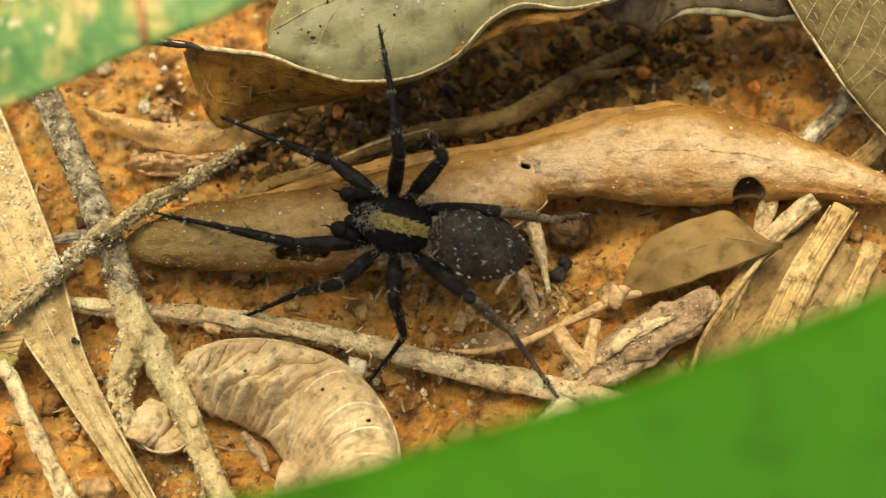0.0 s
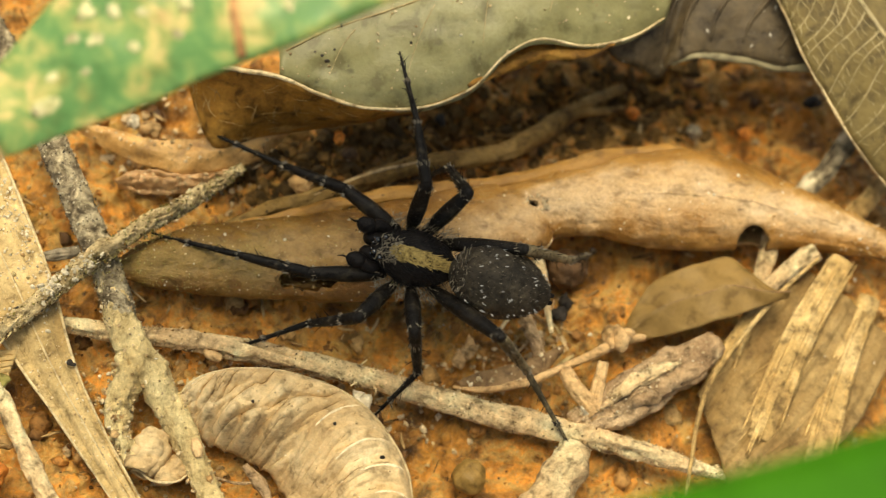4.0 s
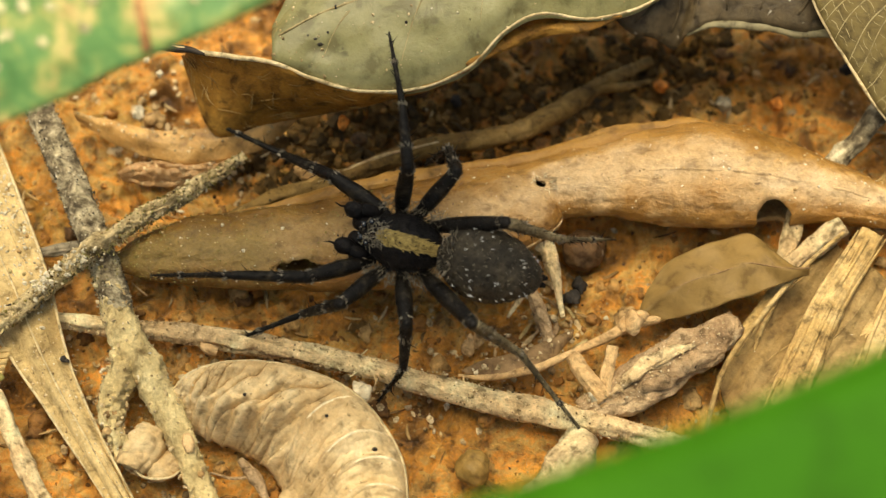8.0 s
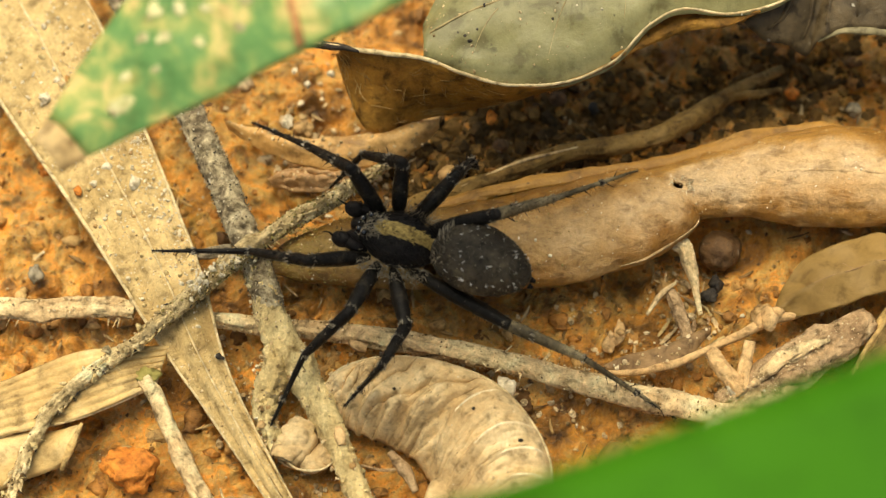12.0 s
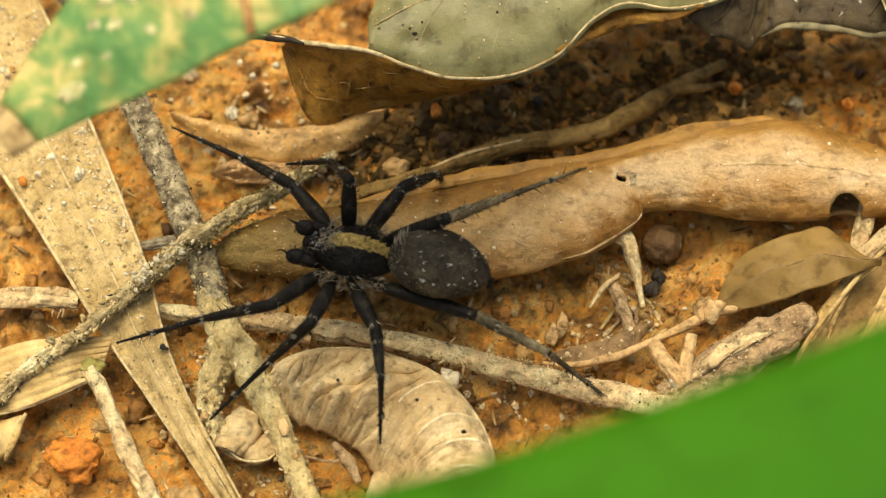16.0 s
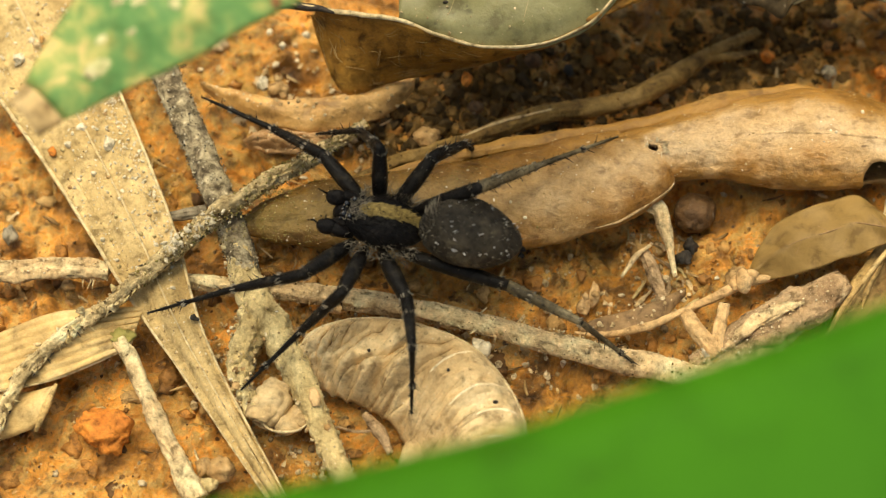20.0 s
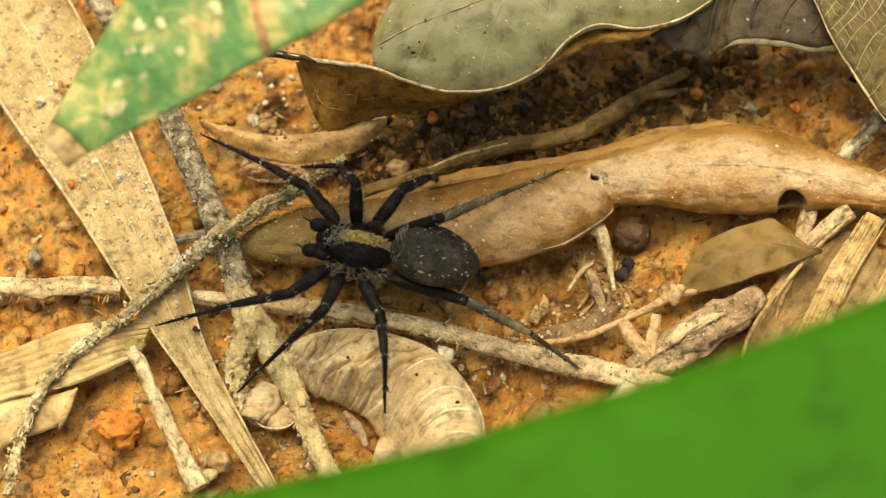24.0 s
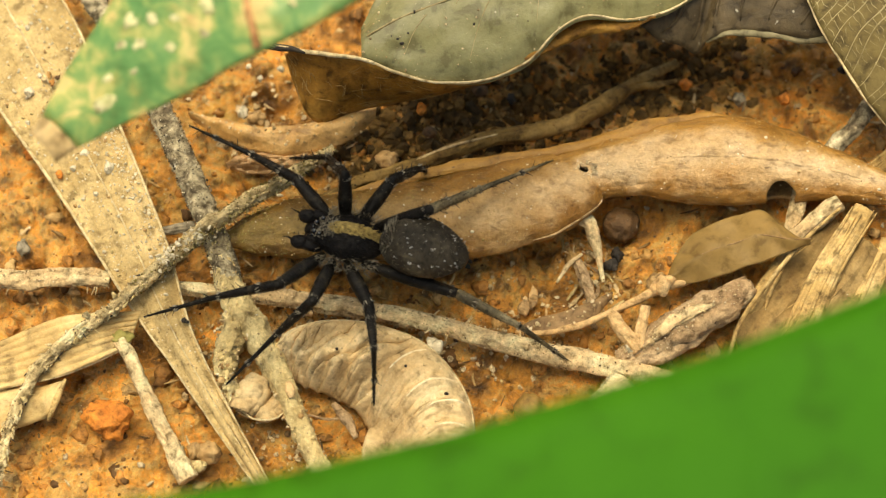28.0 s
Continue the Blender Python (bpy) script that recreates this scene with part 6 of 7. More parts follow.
def build_litter():
    rng = random.Random(53)
    bits = []
    for k in range(420):
        x, y = rng.uniform(-38, 36), rng.uniform(-20, 22)
        a, L, w = rng.uniform(0, 6.3), rng.uniform(0.25, 1.3), rng.uniform(0.03, 0.14)
        z = relief(x, y) + 0.12 + w * 0.5
        d = np.array([math.cos(a), math.sin(a), rng.uniform(-0.15, 0.25)]) * L / 2
        c = np.array([x, y, z])
        bits.append(tube([c - d, c + np.array([0.1 * rng.uniform(-1, 1), 0.1 * rng.uniform(-1, 1), 0.05]), c + d], [w * 0.5, w, w * 0.4], 6, 6, 0.3, 1, rng.random() * 9, flat=rng.uniform(0.3, 1)))
    solo("litter_bits", joined(bits), LITTER, "scattered bits of straw and bark on soil", "litter", kind="stuff")


build_litter()


# ---- live green leaves above the litter ----
def build_spotted_leaf():
    low = [(-23.57, -4.22, 22.5), (-21.25, -3.67, 23.5), (-18.06, -2.97, 25), (-14.91, -2.09, 26.5), (-11.82, -1.27, 28), (-8.8, -0.21, 29), (-5.21, 1.03, 30), (0.13, 3.35, 31), (6.07, 6.51, 32)]
    top = [(-25.43, -2.27, 22.5), (-24.21, -0.53, 23.5), (-22.56, 1.12, 25), (-20.78, 2.92, 26.5), (-19.03, 5.03, 28), (-16.93, 7.95, 29), (-13.61, 11.22, 30), (-8.43, 14.14, 31), (-1.41, 17.07, 32)]
    leaf = thing("green_leaf", (*low[0][:2], 22.0), "live green leaf with yellow blotches and a scarred brown vein", "leaf")
    g = grid_points(low, top, 60, 26, lambda u, v: 0.5 * math.sin(math.pi * v), 0.25, 71)
    blade = part("blade", thick_sheet(g, 0.22), SPOTTED, leaf)
    part("brown_vein", tube([on_grid(g, 0.355 + 0.15 * s - 0.015 * math.sin(3.1 * s), 0.02 + 0.8 * s, 0.12) for s in np.linspace(0, 1, 9)], [0.24, 0.2, 0.13, 0.08], 40, 8, 0.4), BROWN_VEIN, leaf, "brown scarred vein")
    tip = grid_points([on_grid(g, 0.0, v, 0.0) for v in (0.0, 0.35, 0.7, 1.0)], [on_grid(g, 0.0, v, 0.0) + np.array([-1.25 + 0.5 * v, -0.7 - 0.2 * v, -0.3]) for v in (0.0, 0.35, 0.7, 1.0)], 12, 6, None, 0.05, 3)
    part("withered_tip", thick_sheet(tip, 0.18), PALE_TIP, leaf, "withered tan tip")
    for k, (u, v, r) in enumerate([(0.085, 0.3, 0.85), (0.335, 0.42, 0.5), (0.30, 0.28, 0.35), (0.20, 0.55, 0.5), (0.16, 0.38, 0.3), (0.24, 0.36, 0.35), (0.22, 0.75, 0.5), (0.40, 0.6, 0.4), (0.5, 0.4, 0.35), (0.45, 0.15, 0.3), (0.28, 0.5, 0.3), (0.12, 0.52, 0.4), (0.18, 0.66, 0.35), (0.25, 0.62, 0.4)]):
        rings = []
        for q in (0.05, 0.4, 0.75, 1.0):
            rings.append([Vector(on_grid(g, min(1, max(0, u + 0.026 * r * q * math.cos(w) * (1 + (0.25 if k == 0 else 0.9) * lump((math.cos(w), math.sin(w), k), 1.3, 2)))),
                                         min(1, max(0, v + 0.11 * r * q * math.sin(w) * (1 + (0.25 if k == 0 else 0.9) * lump((math.cos(w), math.sin(w), k), 1.3, 5)))), 0.17 - 0.03 * q)) for w in np.linspace(0, 2 * math.pi, 20, endpoint=False)])
        part("spot", lofted(rings), SPOT, blade, "pale yellowish leaf blotch")
    leaf.location.x += 0.7 * MM
    return leaf


spotted_leaf = build_spotted_leaf()


def build_broad_leaf():
    edge = [(x, -28.02 + 0.222 * x + 0.0038 * x * x, 45.0 + 0.2 * x) for x in (-48, -36, -24, -12, 0, 12, 24, 36, 46)]
    near = [(x * 0.9 + 6, -52.0 + 0.15 * x, 47.0 + 0.1 * x) for x in (-48, -36, -24, -12, 0, 12, 24, 36, 46)]
    leaf = thing("green_leaf", (0, -40, 44), "broad live green leaf overhanging the litter, out of focus", "leaf")
    g = grid_points(edge, near, 60, 22, lambda u, v: 1.2 * math.sin(math.pi * v), 0.3, 81)
    blade = part("blade", thick_sheet(g, 0.25), GREEN, leaf)
    part("margin", tube([on_grid(g, u, 0.0) for u in np.linspace(0, 1, 20)], [0.12, 0.14, 0.12], 60, 7), GREEN, leaf)
    part("midrib", tube([on_grid(g, u, 0.62, 0.1) for u in np.linspace(0, 1, 12)], [0.5, 0.4, 0.3], 40, 8), VEIN, blade)
    for k in range(9):
        part("vein", tube([on_grid(g, 0.06 + 0.1 * k + 0.05 * s, 0.6 - 0.55 * s, 0.1) for s in np.linspace(0, 1, 6)], [0.1, 0.05], 16, 6), GREEN, blade)
    return leaf


broad_leaf = build_broad_leaf()


BODY = [
    (0, -2.1, -1.31, 6.0, 164.0, -20),
    (7.4, -2.1, -1.31, 6.0, 164.0, -20),
    (8, -2.25, -1.24, 6.0, 163.8, -20),
    (9, -2.16, -0.89, 6.0, 163.8, -19),
    (10, -0.7, -0.9, 6.0, 145.9, -18),
    (10.5, -1.39, -2.2, 6.0, 153.3, -10),
    (10.8, -9.89, -3.08, 6.0, 172.3, 6),
    (11, -9.47, -2.68, 6.0, 173.2, 8),
    (11.5, -9.09, -2.4, 6.0, 165.1, 5),
    (12, -9.97, -1.24, 6.0, 160.8, 2),
    (12.4, -9.25, -2.51, 6.0, 166.8, 6),
    (12.8, -9.4, -2.47, 6.0, 167.5, 9),
    (13, -9.4, -2.47, 6.0, 167.5, 9),
    (13.6, -9.4, -2.47, 6.0, 167.5, 9),
    (15.4, -9.4, -2.47, 6.0, 167.5, 10),
    (17, -9.4, -2.47, 6.0, 167.5, 10),
    (28, -9.4, -2.47, 6.0, 167.5, 10),
]
LEGS = {
    "R1": ((1.29, -1.25, -0.47), (3.68, 4.24, 5.13), [
        (0, -23, -21, -8, -32, -9, -16),
        (7.4, -23, -22, -8, -31, -9, -16),
        (8, -19, -16, -10, -38, -10, -20),
        (8.5, -26, 37, -34, -69, -14, -59),
        (9, -111, 83, -145, -70, -170, -81),
        (10, -143, 62, -28, -54, -37, -31),
        (10.5, 34, 61, -16, -47, 23, -25),
        (10.8, 0, 28, -24, -31, -24, -32),
        (11, -5, 41, -37, -14, -42, -18),
        (11.5, -8, 56, -41, -38, -28, -32),
        (12, -18, 57, -25, -30, -23, -32),
        (12.4, 6, 42, -22, -31, 16, -5),
        (12.8, -38, 6, -31, -20, -23, -13),
        (13, -38, 6, -31, -20, -23, -13),
        (13.6, -38, 6, -31, -20, -23, -13),
        (15.4, -38, 7, -31, -20, -23, -13),
        (17, -38, 7, -31, -20, -23, -13),
        (28, -38, 6, -31, -20, -23, -13)]),
    "R2": ((0.57, -1.48, -0.42), (3.42, 3.55, 4.54), [
        (0, -95, 52, -66, -16, -61, -26),
        (7.4, -93, 52, -66, -16, -61, -26),
        (8, -93, 52, -67, -19, -61, -26),
        (8.5, -105, 64, -84, -55, -54, -45),
        (9, -130, 73, -175, -74, -41, -63),
        (10, -128, 63, -61, -31, -63, -20),
        (10.5, 5, 71, -63, -58, -3, -29),
        (10.8, -51, 30, -27, -31, -9, -31),
        (11, -34, 65, -49, -38, -54, -47),
        (11.5, -51, 41, -28, -35, -47, -61),
        (12, -81, 61, -18, -38, 15, -64),
        (12.4, -66, 32, -10, -33, 9, -29),
        (12.6, -65, 50, -35, -24, -16, 3),
        (12.8, -64, 68, -57, -12, -42, 34),
        (13, -64, 68, -57, -12, -42, 34),
        (13.6, -47, 46, -53, -32, -51, -22),
        (15.4, -76, 70, -54, -35, -28, -45),
        (17, -76, 70, -54, -35, -28, -45),
        (28, -76, 70, -54, -35, -28, -45)]),
    "R3": ((-0.31, -1.57, -0.45), (3.25, 3.18, 4.49), [
        (0, -122, 31, -45, -55, 24, -66),
        (7.4, -121, 32, -45, -55, 24, -66),
        (8, -120, 25, -49, -59, 30, -68),
        (9, -128, 32, -45, -57, 26, -66),
        (10, -103, 44, 20, -69, -9, -66),
        (10.5, -85, 41, -39, -43, 23, -59),
        (10.8, -102, 30, -82, -31, -83, -30),
        (11, -86, 58, -77, -42, -44, -58),
        (11.5, -109, 47, -85, -50, -79, -38),
        (12, -121, 31, -92, -43, -78, -67),
        (12.4, -117, 26, -98, -42, -84, -63),
        (12.8, -120, 28, -116, -33, -96, -60),
        (13, -120, 28, -116, -33, -96, -60),
        (13.6, -120, 28, -116, -33, -96, -60),
        (15.4, -120, 28, -116, -32, -96, -59),
        (17, -120, 29, -116, -32, -96, -59),
        (28, -119, 27, -116, -33, -96, -59)]),
    "R4": ((-1.16, -1.19, -0.52), (4.82, 4.46, 6.13), [
        (0, -170, 28, -169, -52, -137, -71),
        (7.4, -170, 29, -169, -52, -137, -71),
        (8, -165, 34, -177, -55, -154, -65),
        (9, -170, 30, -173, -64, -157, -57),
        (10, -160, 42, -145, -69, -124, -64),
        (10.5, -156, 41, -137, -61, -118, -57),
        (10.8, -168, 56, -128, -29, -135, -25),
        (11, -175, 54, -132, -30, -141, -20),
        (11.5, -171, 54, -113, -41, -117, -34),
        (12, -168, 39, -123, -34, -126, -25),
        (12.4, -171, 48, -125, -30, -130, -21),
        (12.8, -175, 43, -125, -25, -130, -20),
        (13, -175, 43, -125, -25, -130, -20),
        (13.6, -175, 43, -125, -25, -130, -20),
        (15.4, -175, 43, -125, -24, -129, -19),
        (17, -175, 43, -125, -24, -129, -19),
        (28, -176, 43, -125, -24, -129, -19)]),
    "L1": ((1.32, 1.27, -0.48), (3.77, 4.2, 5.23), [
        (0, 16, 10, 1, -18, 1, -24),
        (7.4, 17, 8, 1, -20, 1, -24),
        (8, 34, 33, 14, 2, 13, -34),
        (9, 28, 54, 7, -55, -19, -53),
        (10, 59, 50, 2, -30, 6, -11),
        (10.5, 39, 19, 14, -30, 30, -1),
        (10.8, 55, 31, -22, -45, -11, -34),
        (11, 82, 27, 11, -48, -7, -62),
        (11.5, 43, 28, -2, -21, 17, -2),
        (12, 44, 34, -6, -29, 16, -7),
        (12.4, 43, 25, 8, -40, 22, -20),
        (12.8, 61, 9, 22, -38, 34, -36),
        (13, 61, 12, 24, -34, 36, -37),
        (13.6, 60, 15, 8, -29, 13, -28),
        (15.4, 60, 14, 7, -29, 13, -28),
        (17, 60, 14, 7, -29, 13, -28),
        (28, 60, 15, 7, -29, 13, -28)]),
    "L2": ((0.61, 1.56, -0.49), (3.45, 3.58, 4.87), [
        (0, 61, 39, 20, -46, 34, -27),
        (7.4, 63, 40, 20, -46, 34, -27),
        (8, 60, 39, 24, -50, 34, -24),
        (9, 62, 48, 32, -49, 35, -26),
        (10, 69, 20, 41, -35, 53, -19),
        (10.5, 64, 25, 42, -23, 12, -48),
        (10.8, 78, 15, 22, -41, 27, -44),
        (11, 78, 2, 31, -33, 15, -55),
        (11.5, 81, 15, 49, -36, 38, -49),
        (12, 87, 15, 52, -36, 74, -45),
        (12.4, 70, 9, 55, -26, 25, -63),
        (12.8, 84, 13, 29, -51, 40, -44),
        (13, 84, 13, 29, -51, 40, -44),
        (13.6, 84, 13, 29, -51, 40, -44),
        (15.4, 84, 12, 28, -52, 39, -44),
        (17, 84, 12, 28, -52, 39, -44),
        (28, 84, 12, 28, -52, 40, -44)]),
    "L3": ((-0.34, 1.54, -0.49), (3.18, 2.93, 4.22), [
        (0, 110, 41, 113, -48, 61, -34),
        (7.4, 111, 41, 113, -48, 61, -34),
        (8, 116, 34, 96, -40, 58, -57),
        (9, 110, 36, 103, -74, 78, -18),
        (10, 115, 33, 89, -66, 93, -11),
        (10.5, 112, 46, 100, -67, 74, -49),
        (10.65, 136, 23, 119, -26, 84, -76),
        (10.8, 152, -2, 127, 16, -123, -75),
        (11, 152, -20, 133, -1, -127, -67),
        (11.5, 128, 43, 122, 26, -72, -66),
        (12, 122, -4, 85, 14, 37, -59),
        (12.4, 121, 15, 97, 61, 114, -67),
        (12.8, 128, 1, 109, 2, 104, -68),
        (13, 128, 1, 109, 2, 104, -68),
        (13.6, 128, 1, 109, 2, 104, -68),
        (15.4, 128, 0, 109, 1, 104, -69),
        (17, 128, 0, 109, 1, 104, -69),
        (28, 128, 0, 109, 1, 104, -69)]),
    "L4": ((-1.37, 1.21, -0.52), (5.7, 4.27, 6.16), [
        (0, 157, 40, 152, -58, 139, -28),
        (7.4, 158, 40, 152, -58, 139, -28),
        (8, 152, 45, 164, -55, 143, -28),
        (9, 145, 43, 175, -58, 145, -43),
        (10, 160, 46, -179, -61, 162, -55),
        (10.5, 161, 45, -180, -51, 174, -69),
        (10.8, 178, -6, 154, 1, -177, -57),
        (11, 173, -8, 166, -10, -180, -54),
        (11.5, -179, 0, 158, 8, -174, -55),
        (12, 173, -12, 177, -8, 178, -32),
        (12.4, 169, 2, 160, 9, -170, -49),
        (12.8, 178, -7, 166, -7, -172, -50),
        (13, 178, -7, 166, -7, -172, -50),
        (13.6, 178, -7, 166, -6, -172, -50),
        (15.4, 178, -7, 166, -7, -170, -50),
        (17, 178, -7, 167, -7, -170, -50),
        (28, 178, -8, 166, -7, -170, -50)]),
}
SPOTTED_SWAY = [(0, -0.13, 0.37, -3.9), (1, -0.15, 0.19, -2.1), (2.5, -0.32, 0.14, -2.9), (4.5, 0.2, -0.35, 1.7), (6, -0.26, -0.58, 0), (8, -0.43, -0.33, -0.2),
                (9.5, -0.48, -0.06, -2.0), (11.5, -0.75, -0.62, 0.4), (13, -0.52, -0.5, 3.0), (15.6, -0.48, -0.3, 0.8), (17, -0.45, -0.59, 2.8), (20, -0.59, -0.78, 2.6),
                (23.5, -0.55, 0.3, 5.2), (25, -0.22, 0.05, 3.9), (28, -0.4, 0.06, 3.8)]
BROAD_SWAY = [(0, 0, -0.52, -0.4), (1, 0, -0.24, 0.2), (2.5, 0, -0.41, 0.4), (5, 0, 0.3, -0.5), (6, 0, 0.5, -1.6), (7, 0, -0.32, 2.2), (8, 0, -0.67, 2.3), (9.5, 0, 0, 0.2), (11.5, 0, -0.6, 4.0),
              (13, 0, -0.09, 0.5), (15.6, 0, -0.26, 1.9), (17, 0, 0.03, 2.5), (20, 0, -0.09, 1.9), (23.5, 0, 0.6, 0.5), (25, 0, -0.42, 1.6), (28, 0, 0.14, 0.4)]
# ---- the spider; its own space has x ahead, y to its left, the origin at the middle of the head-chest ----


def ellipsoid(c, r, nu=28, nv=18, fx=None, rough=0.0, seed=1.0):
    """An egg with its long axis along x; fx(s) scales the section along the length, s from -1 to 1."""
    rings = []
    for i in range(1, nu):
        s = -math.cos(math.pi * i / nu)
        w = math.sqrt(max(0, 1 - s * s)) * (fx(s) if fx else 1)
        ring = []
        for j in range(nv):
            a = 2 * math.pi * j / nv
            p = Vector((c[0] + r[0] * s, c[1] + r[1] * w * math.cos(a), c[2] + r[2] * w * math.sin(a)))
            ring.append(p + Vector((0, math.cos(a), math.sin(a))) * rough * lump(p, 2.2, seed))
        rings.append(ring)
    return lofted(rings)


def hair(p, d, length, r=0.02, bend=0.3):
    p, d = np.array(p, float), np.array(d, float)
    d /= np.linalg.norm(d) + 1e-9
    e = p + d * length + np.array([-bend * length * 0.5, 0, -bend * length * 0.3])
    return tube([p, (p + e) / 2 + d * length * 0.12, e], [r, r * 0.7, r * 0.2], 4, 3, ends=False)


def build_spider():
    sp = thing("spider", (0, 0, 0), "black wolf spider with a yellowish back stripe and white-flecked abdomen", "spider")
    rng = random.Random(9)
    chest = ellipsoid((0, 0, 0), (2.3, 1.5, 1.22), 34, 24, lambda s: 1 - 0.30 * max(0, s) ** 1.3 - 0.10 * max(0, -s), 0.06, 2)
    body = part("head_chest", chest, BLACK, sp, "dull black hairy head-chest")
    tail = ellipsoid((-4.65, 0, 0.5), (2.75, 1.88, 1.62), 40, 28, lambda s: 1 + 0.10 * s - 0.16 * s * s, 0.10, 5)
    for v in tail.verts:
        v.co.z += 0.25 * math.exp(-((v.co.x + 4.0) / 2) ** 2)
    abdomen = part("abdomen", tail, ABDOMEN, sp, "blackish rounded abdomen with white hair flecks")
    part("waist", tube([(-2.4, 0, 0), (-2.9, 0, 0.1)], [0.5, 0.45], 4, 10), BLACK, sp)
    # hair stripe along the back
    fur = []
    for k in range(620):
        x = rng.uniform(-2.15, 1.3)
        w = 0.39 * (1 - 0.25 * (x > 0.9)) * (0.72 if x < -1.2 else 1)
        y = rng.uniform(-w, w)
        fw = math.sqrt(max(0.03, 1 - (x / 2.3) ** 2))
        z = 1.25 * fw * (1 - 0.3 * max(0, x / 2.75) ** 1.3) * math.sqrt(max(0.1, 1 - (y / 1.55) ** 2)) - 0.03
        fur.append(hair((x, y, z), (-0.9, rng.uniform(-0.5, 0.5), 0.3), rng.uniform(0.18, 0.3), 0.042))
    tagged(part("back_stripe", joined(fur), STRIPE, body, "yellowish-grey hair stripe"), kind="stuff")
    fur = []
    for k in range(150):
        x, y = rng.uniform(0.8, 1.95), rng.uniform(-0.7, 0.7)
        z = 1.25 * math.sqrt(max(0.03, 1 - (x / 2.3) ** 2)) * 0.86 * math.sqrt(1 - (y / 1.5) ** 2)
        fur.append(hair((x, y, z), (rng.uniform(-1, 0.6), rng.uniform(-0.8, 0.8), 0.5), rng.uniform(0.22, 0.42), 0.03))
    tagged(part("brow_hair", joined(fur), PALE_HAIR, body, "pale grey hairs round the eyes"), kind="stuff")
    fur = []
    for k in range(700):
        a, x = rng.uniform(0.1, 3.04), rng.uniform(-2.2, 2.1)
        if abs(math.cos(a)) < 0.32:
            continue
        fw = math.sqrt(max(0.03, 1 - (x / 2.3) ** 2)) * (1 - 0.3 * max(0, x / 2.75))
        p = (x, 1.53 * fw * math.cos(a), 1.23 * fw * math.sin(a))
        fur.append(hair(p, (-0.7, math.cos(a), math.sin(a)), rng.uniform(0.15, 0.35), 0.022))
    tagged(part("chest_hair", joined(fur), DARK_HAIR, body), kind="stuff")

    def skin(x, a):
        s = (x + 4.65) / 2.75
        w = math.sqrt(max(0.02, 1 - s * s)) * (1 + 0.10 * s - 0.16 * s * s)
        return np.array([x, 1.88 * w * math.cos(a), 0.5 + 1.62 * w * math.sin(a) + 0.25 * math.exp(-((x + 4.0) / 2) ** 2)]), np.array([-0.6, math.cos(a), math.sin(a)])

    fur, pale = [], []
    for k in range(1300):
        x, a = rng.uniform(-7.3, -2.3), rng.uniform(-0.2, 3.34)
        p, d = skin(x, a)
        (pale if k % 5 == 0 else fur).append(hair(p, d + np.array([-0.6, rng.uniform(-.3, .3), 0]), rng.uniform(0.05, 0.1), 0.018))
    tagged(part("short_hair", joined(fur), DARK_HAIR, abdomen), kind="stuff")
    tagged(part("pale_hair", joined(pale), PALE_HAIR, abdomen, "scattered pale brown hairs"), kind="stuff")
    fur = []
    for k in range(90):
        p, d = skin(rng.uniform(-2.9, -2.1), rng.uniform(0.5, 2.6))
        fur.append(hair(p, d + np.array([0.9, rng.uniform(-.6, .6), 0.3]), rng.uniform(0.35, 0.6), 0.03))
    tagged(part("front_tuft", joined(fur), PALE_HAIR, abdomen, "pale tuft where abdomen meets chest"), kind="stuff")
    for k in range(34):
        x = -3.1 - 3.8 * rng.random()
        a = math.pi / 2 + rng.choice((-1, 1)) * rng.uniform(0.2, 1.35)
        p, d = skin(x, a)
        part("white_fleck", joined([hair(p + d * 0.03 + np.array([rng.uniform(-.06, .06), rng.uniform(-.06, .06), 0]), d + np.array([-1.2, rng.uniform(-.5, .5), 0]), rng.uniform(0.08, 0.15), 0.022) for _ in range(3)]), WHITE_HAIR, abdomen)
    for s in (1, -1):
        fur = []
        for k in range(300):
            x = rng.uniform(-2.1, 1.7)
            p = np.array([x, s * (1.4 * math.sqrt(1 - (x / 2.9) ** 2) + rng.uniform(-0.05, 0.75)), rng.uniform(-0.65, 0.25)])
            fur.append(hair(p, (rng.uniform(-0.8, 0.8), s * rng.uniform(0, 1), rng.uniform(0.2, 1.0)), rng.uniform(0.25, 0.55), 0.026))
        tagged(part("hip_hair", joined(fur), PALE_HAIR, body, "pale grey hairs over the leg bases"), kind="stuff")
    part("spinneret", tube([(-7.3, 0.18, 0.0), (-7.55, 0.2, -0.1)], [0.18, 0.1], 6, 8), BLACK, sp)
    part("spinneret", tube([(-7.3, -0.18, 0.0), (-7.55, -0.2, -0.1)], [0.18, 0.1], 6, 8), BLACK, sp)
    for s in (1, -1):
        part("jaw", tube([(1.8, 0.42 * s, -0.1), (2.35, 0.45 * s, -0.4), (2.55, 0.42 * s, -1.2)], [0.4, 0.46, 0.25], 16, 12, 0.08), BLACK, sp)
        for x, y, z, r in ((2.02, 0.32, 0.62, 0.17), (1.66, 0.55, 0.82, 0.15), (2.2, 0.16, 0.3, 0.1), (2.18, 0.42, 0.28, 0.09)):
            part("eye", ellipsoid((x, y * s, z), (r, r, r), 10, 10), EYE, body, "glossy black eye")
        palp = part("palp", tube([(1.5, 0.85 * s, -0.3), (1.95, 1.1 * s, 0.05), (2.4, 1.05 * s, 0.15)], [0.26, 0.32, 0.34], 20, 10, 0.1), BLACK, sp)
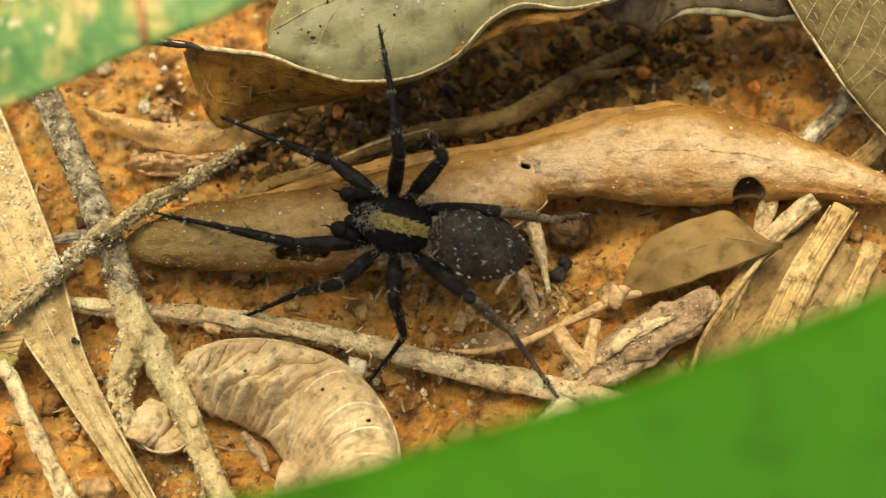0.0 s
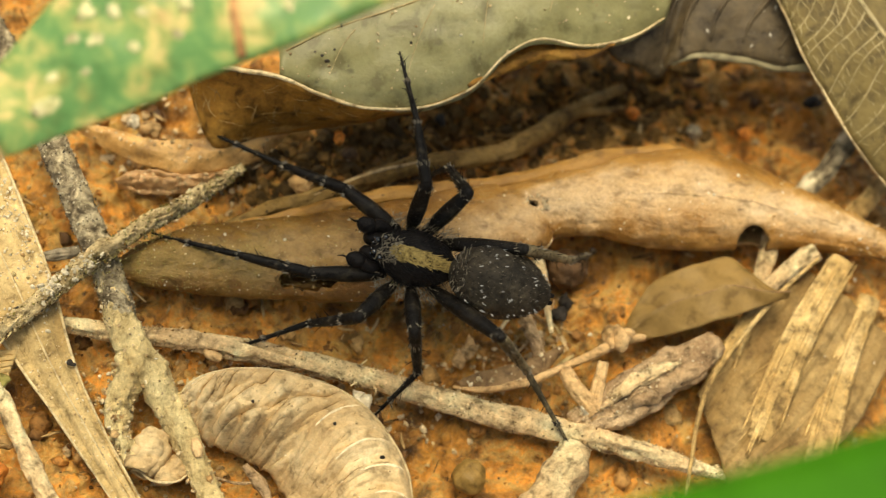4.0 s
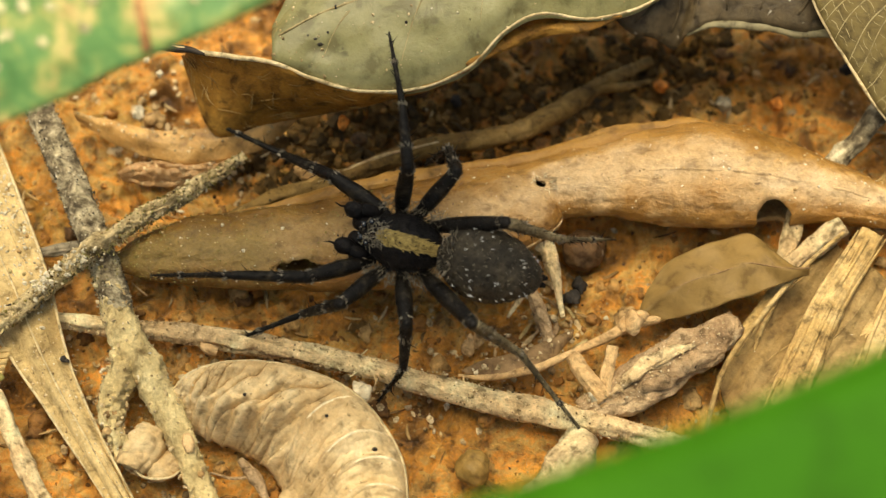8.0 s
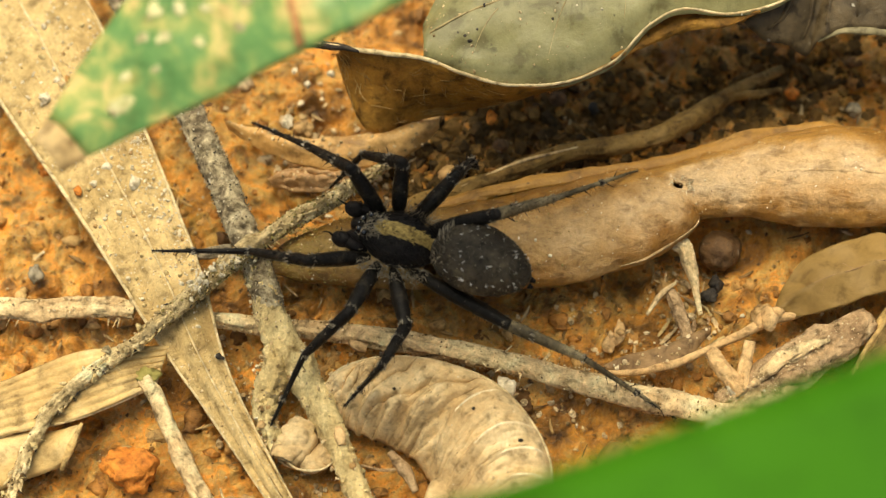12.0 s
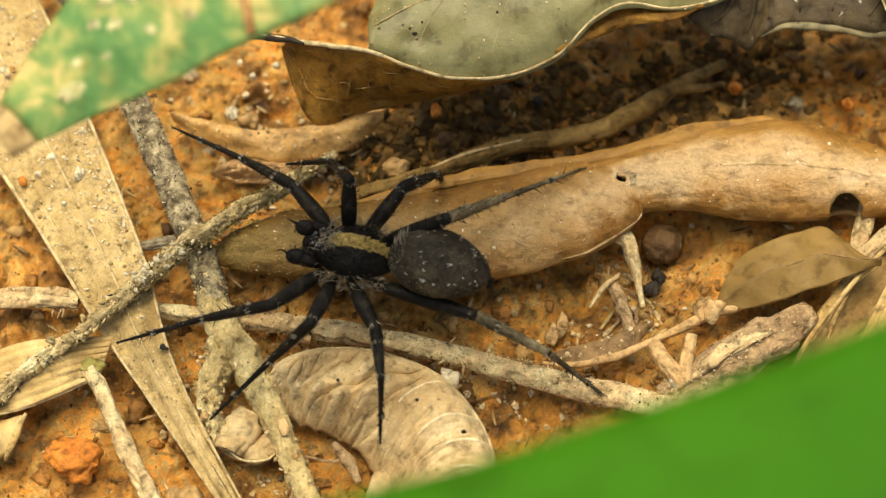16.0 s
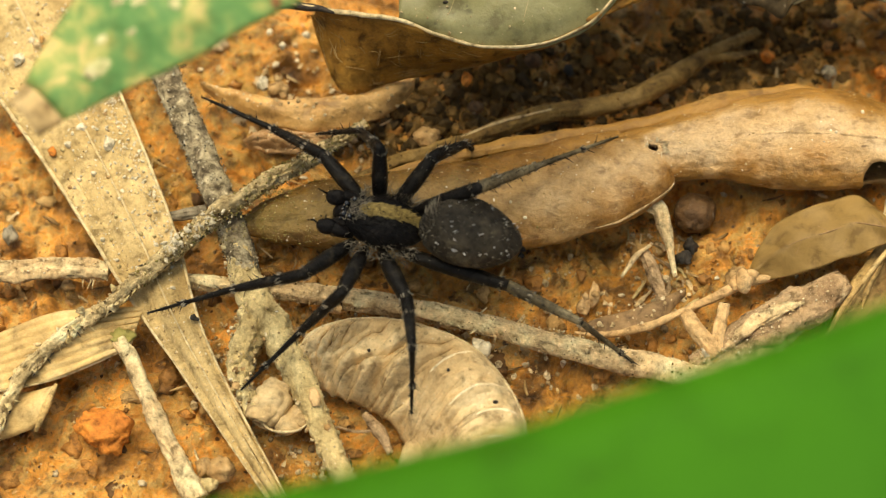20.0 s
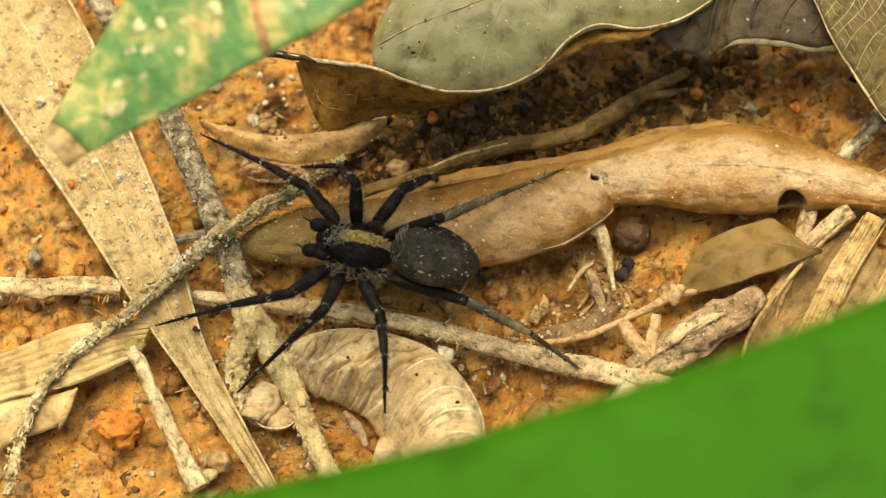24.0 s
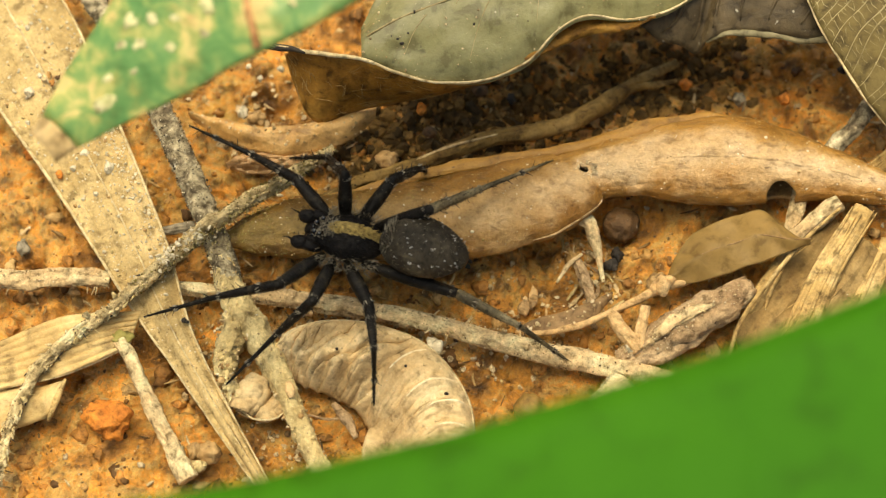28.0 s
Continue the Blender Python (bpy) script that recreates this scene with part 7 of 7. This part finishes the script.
        part("palp_bulb", ellipsoid((2.75, 0.95 * s, 0.05), (0.6, 0.44, 0.42), 16, 14, None, 0.05, 4), BLACK, palp, "swollen black palp tip")
        part("palp_claw", tube([(3.2, 1.0 * s, 0.15), (3.5, 0.95 * s, 0.38), (3.8, 1.05 * s, 0.42)], [0.07, 0.05, 0.02], 8, 6), BLACK, palp)
        fur = []
        for k in range(70):
            a = rng.uniform(0, 6.28)
            x = rng.uniform(2.1, 3.3)
            fur.append(hair((x, (0.97 + 0.4 * math.cos(a)) * s, 0.15 + 0.42 * math.sin(a)), (0.3, math.cos(a) * s, math.sin(a)), rng.uniform(0.1, 0.22), 0.02))
        tagged(part("palp_hair", joined(fur), DARK_HAIR, palp), kind="stuff")
    return sp


def leg_piece(length, profile, k=12):
    """A leg joint along +x, with its swellings."""
    n = 26
    rings = []
    for i in range(n):
        s = i / (n - 1)
        r = float(np.interp(s, np.linspace(0, 1, len(profile)), profile))
        rings.append([Vector((s * length, r * math.cos(2 * math.pi * j / k), 1.05 * r * math.sin(2 * math.pi * j / k))) for j in range(k)])
    return lofted(rings)


def leg_hairs(length, profile, count, rng, reach=(0.08, 0.2), r=0.018):
    out = []
    for _ in range(count):
        s, a = rng.random(), rng.uniform(0, 6.28)
        w = float(np.interp(s, np.linspace(0, 1, len(profile)), profile))
        p = (s * length, w * math.cos(a), w * math.sin(a))
        out.append(tube([p, np.array(p) + np.array([0.55, math.cos(a) * 0.8, math.sin(a) * 0.8]) * rng.uniform(*reach)], [r, r * 0.3], 2, 3, ends=False))
    return joined(out)


def build_leg(sp, key, lengths):
    """Thigh, shin and foot of one leg, each straight along its own x."""
    rng = random.Random(sum(map(ord, key)))
    hind = key[1] in "34"
    th = [0.26, 0.40, 0.43, 0.39, 0.31]
    shin = [0.30, 0.33, 0.28, 0.28, 0.26, 0.23, 0.18]
    foot = [0.17, 0.16, 0.135, 0.12, 0.10, 0.075, 0.045]
    out = []
    for name, L, prof, mat_, n_h in (("thigh", lengths[0], th, LEG, 90), ("shin", lengths[1], shin, SHIN if key[1] == "4" else LEG, 110), ("foot", lengths[2], foot, SHIN if key[1] == "4" else LEG, 120)):
        ob = part(name, leg_piece(L, prof), mat_, sp)
        tagged(part("leg_hair", leg_hairs(L, prof, n_h, rng), DARK_HAIR, ob), kind="stuff")
        tagged(part("leg_band", leg_hairs(L, prof, 4 if key == 'R3' and name == 'foot' else 22 if hind else 9, rng, (0.06, 0.14), 0.022), PALE_HAIR, ob, "pale grey hair flecks"), kind="stuff")
        if name != "thigh":
            for k in range(7):
                a = rng.uniform(0, 6.28)
                x = L * (0.12 + 0.12 * k)
                w = float(np.interp(x / L, np.linspace(0, 1, len(prof)), prof))
                part("spine", tube([(x, w * math.cos(a), w * math.sin(a)), (x + 0.3, (w + 0.38) * math.cos(a), (w + 0.38) * math.sin(a))], [0.035, 0.008], 3, 4), BLACK, ob)
        ball = ellipsoid((0, 0, 0), (prof[0] * 1.02,) * 3, 10, 10)
        part("joint", ball, LEG, ob)
        for at_, wd in (((0.3, 0.16), (0.97, 0.1)) if name == "shin" else ((0.55, 0.12),) if name == "foot" else ((0.93, 0.12),)):
            w = float(np.interp(at_, np.linspace(0, 1, len(prof)), prof))
            fur = [tube([(at_ * L + rng.uniform(-wd, wd), w * math.cos(a), w * math.sin(a)), (at_ * L + rng.uniform(0.05, 0.25), (w + 0.1) * math.cos(a), (w + 0.1) * math.sin(a))], [0.03, 0.012], 2, 3, ends=False)
                   for a in [rng.uniform(0, 6.28) for _ in range(26)]]
            tagged(part("pale_band", joined(fur), PALE_HAIR, ob, "pale grey hair band at the joint"), kind="stuff")
        if name == "foot":
            part("ankle", ellipsoid((L * 0.56, 0, 0), (0.26, 0.165, 0.165), 8, 8), LEG, ob)
        out.append(ob)
    return out


spider = build_spider()
LEG_PARTS = {key: build_leg(spider, key, lengths) for key, (hip, lengths, rows) in LEGS.items()}


def motions():
    walk(spider, [(t, pose(x * MM, y * MM, z * MM, lean, 0, turn)) for t, x, y, z, turn, lean in BODY])
    for key, (hip, lengths, rows) in LEGS.items():
        keyed = [[], [], []]
        last = [None, None, None]
        for t, *angles in rows:
            at = Vector(hip)
            for k in range(3):
                az, el = radians(angles[2 * k]), radians(angles[2 * k + 1])
                way = Vector((math.cos(el) * math.cos(az), math.cos(el) * math.sin(az), math.sin(el)))
                if last[k] is None:
                    q = Vector((1, 0, 0)).rotation_difference(way)
                else:
                    q = last[k][0].rotation_difference(way) @ last[k][1]
                last[k] = (way, q)
                keyed[k].append((t, Matrix.Translation(at * MM) @ q.to_matrix().to_4x4()))
                at = at + way * lengths[k]
        for ob, table in zip(LEG_PARTS[key], keyed):
            walk(ob, table)
    # the two live leaves sway in the breeze
    for leaf, rows in ((spotted_leaf, SPOTTED_SWAY), (broad_leaf, BROAD_SWAY)):
        x, y, z = leaf.location
        walk(leaf, [(t, pose(x + dx * MM, y + dy * MM, z, 0, 0, turn)) for t, dx, dy, turn in rows])
    # the propped leaf is nudged as the spider brushes past
    x, y, z = grey_leaf.location
    walk(grey_leaf, [(0.0, pose(x - 0.0003, y - 0.0007, z)), (11.5, pose(x - 0.0003, y - 0.0007, z)), (11.9, pose(x, y, z)), (28.0, pose(x, y, z))])


motions()
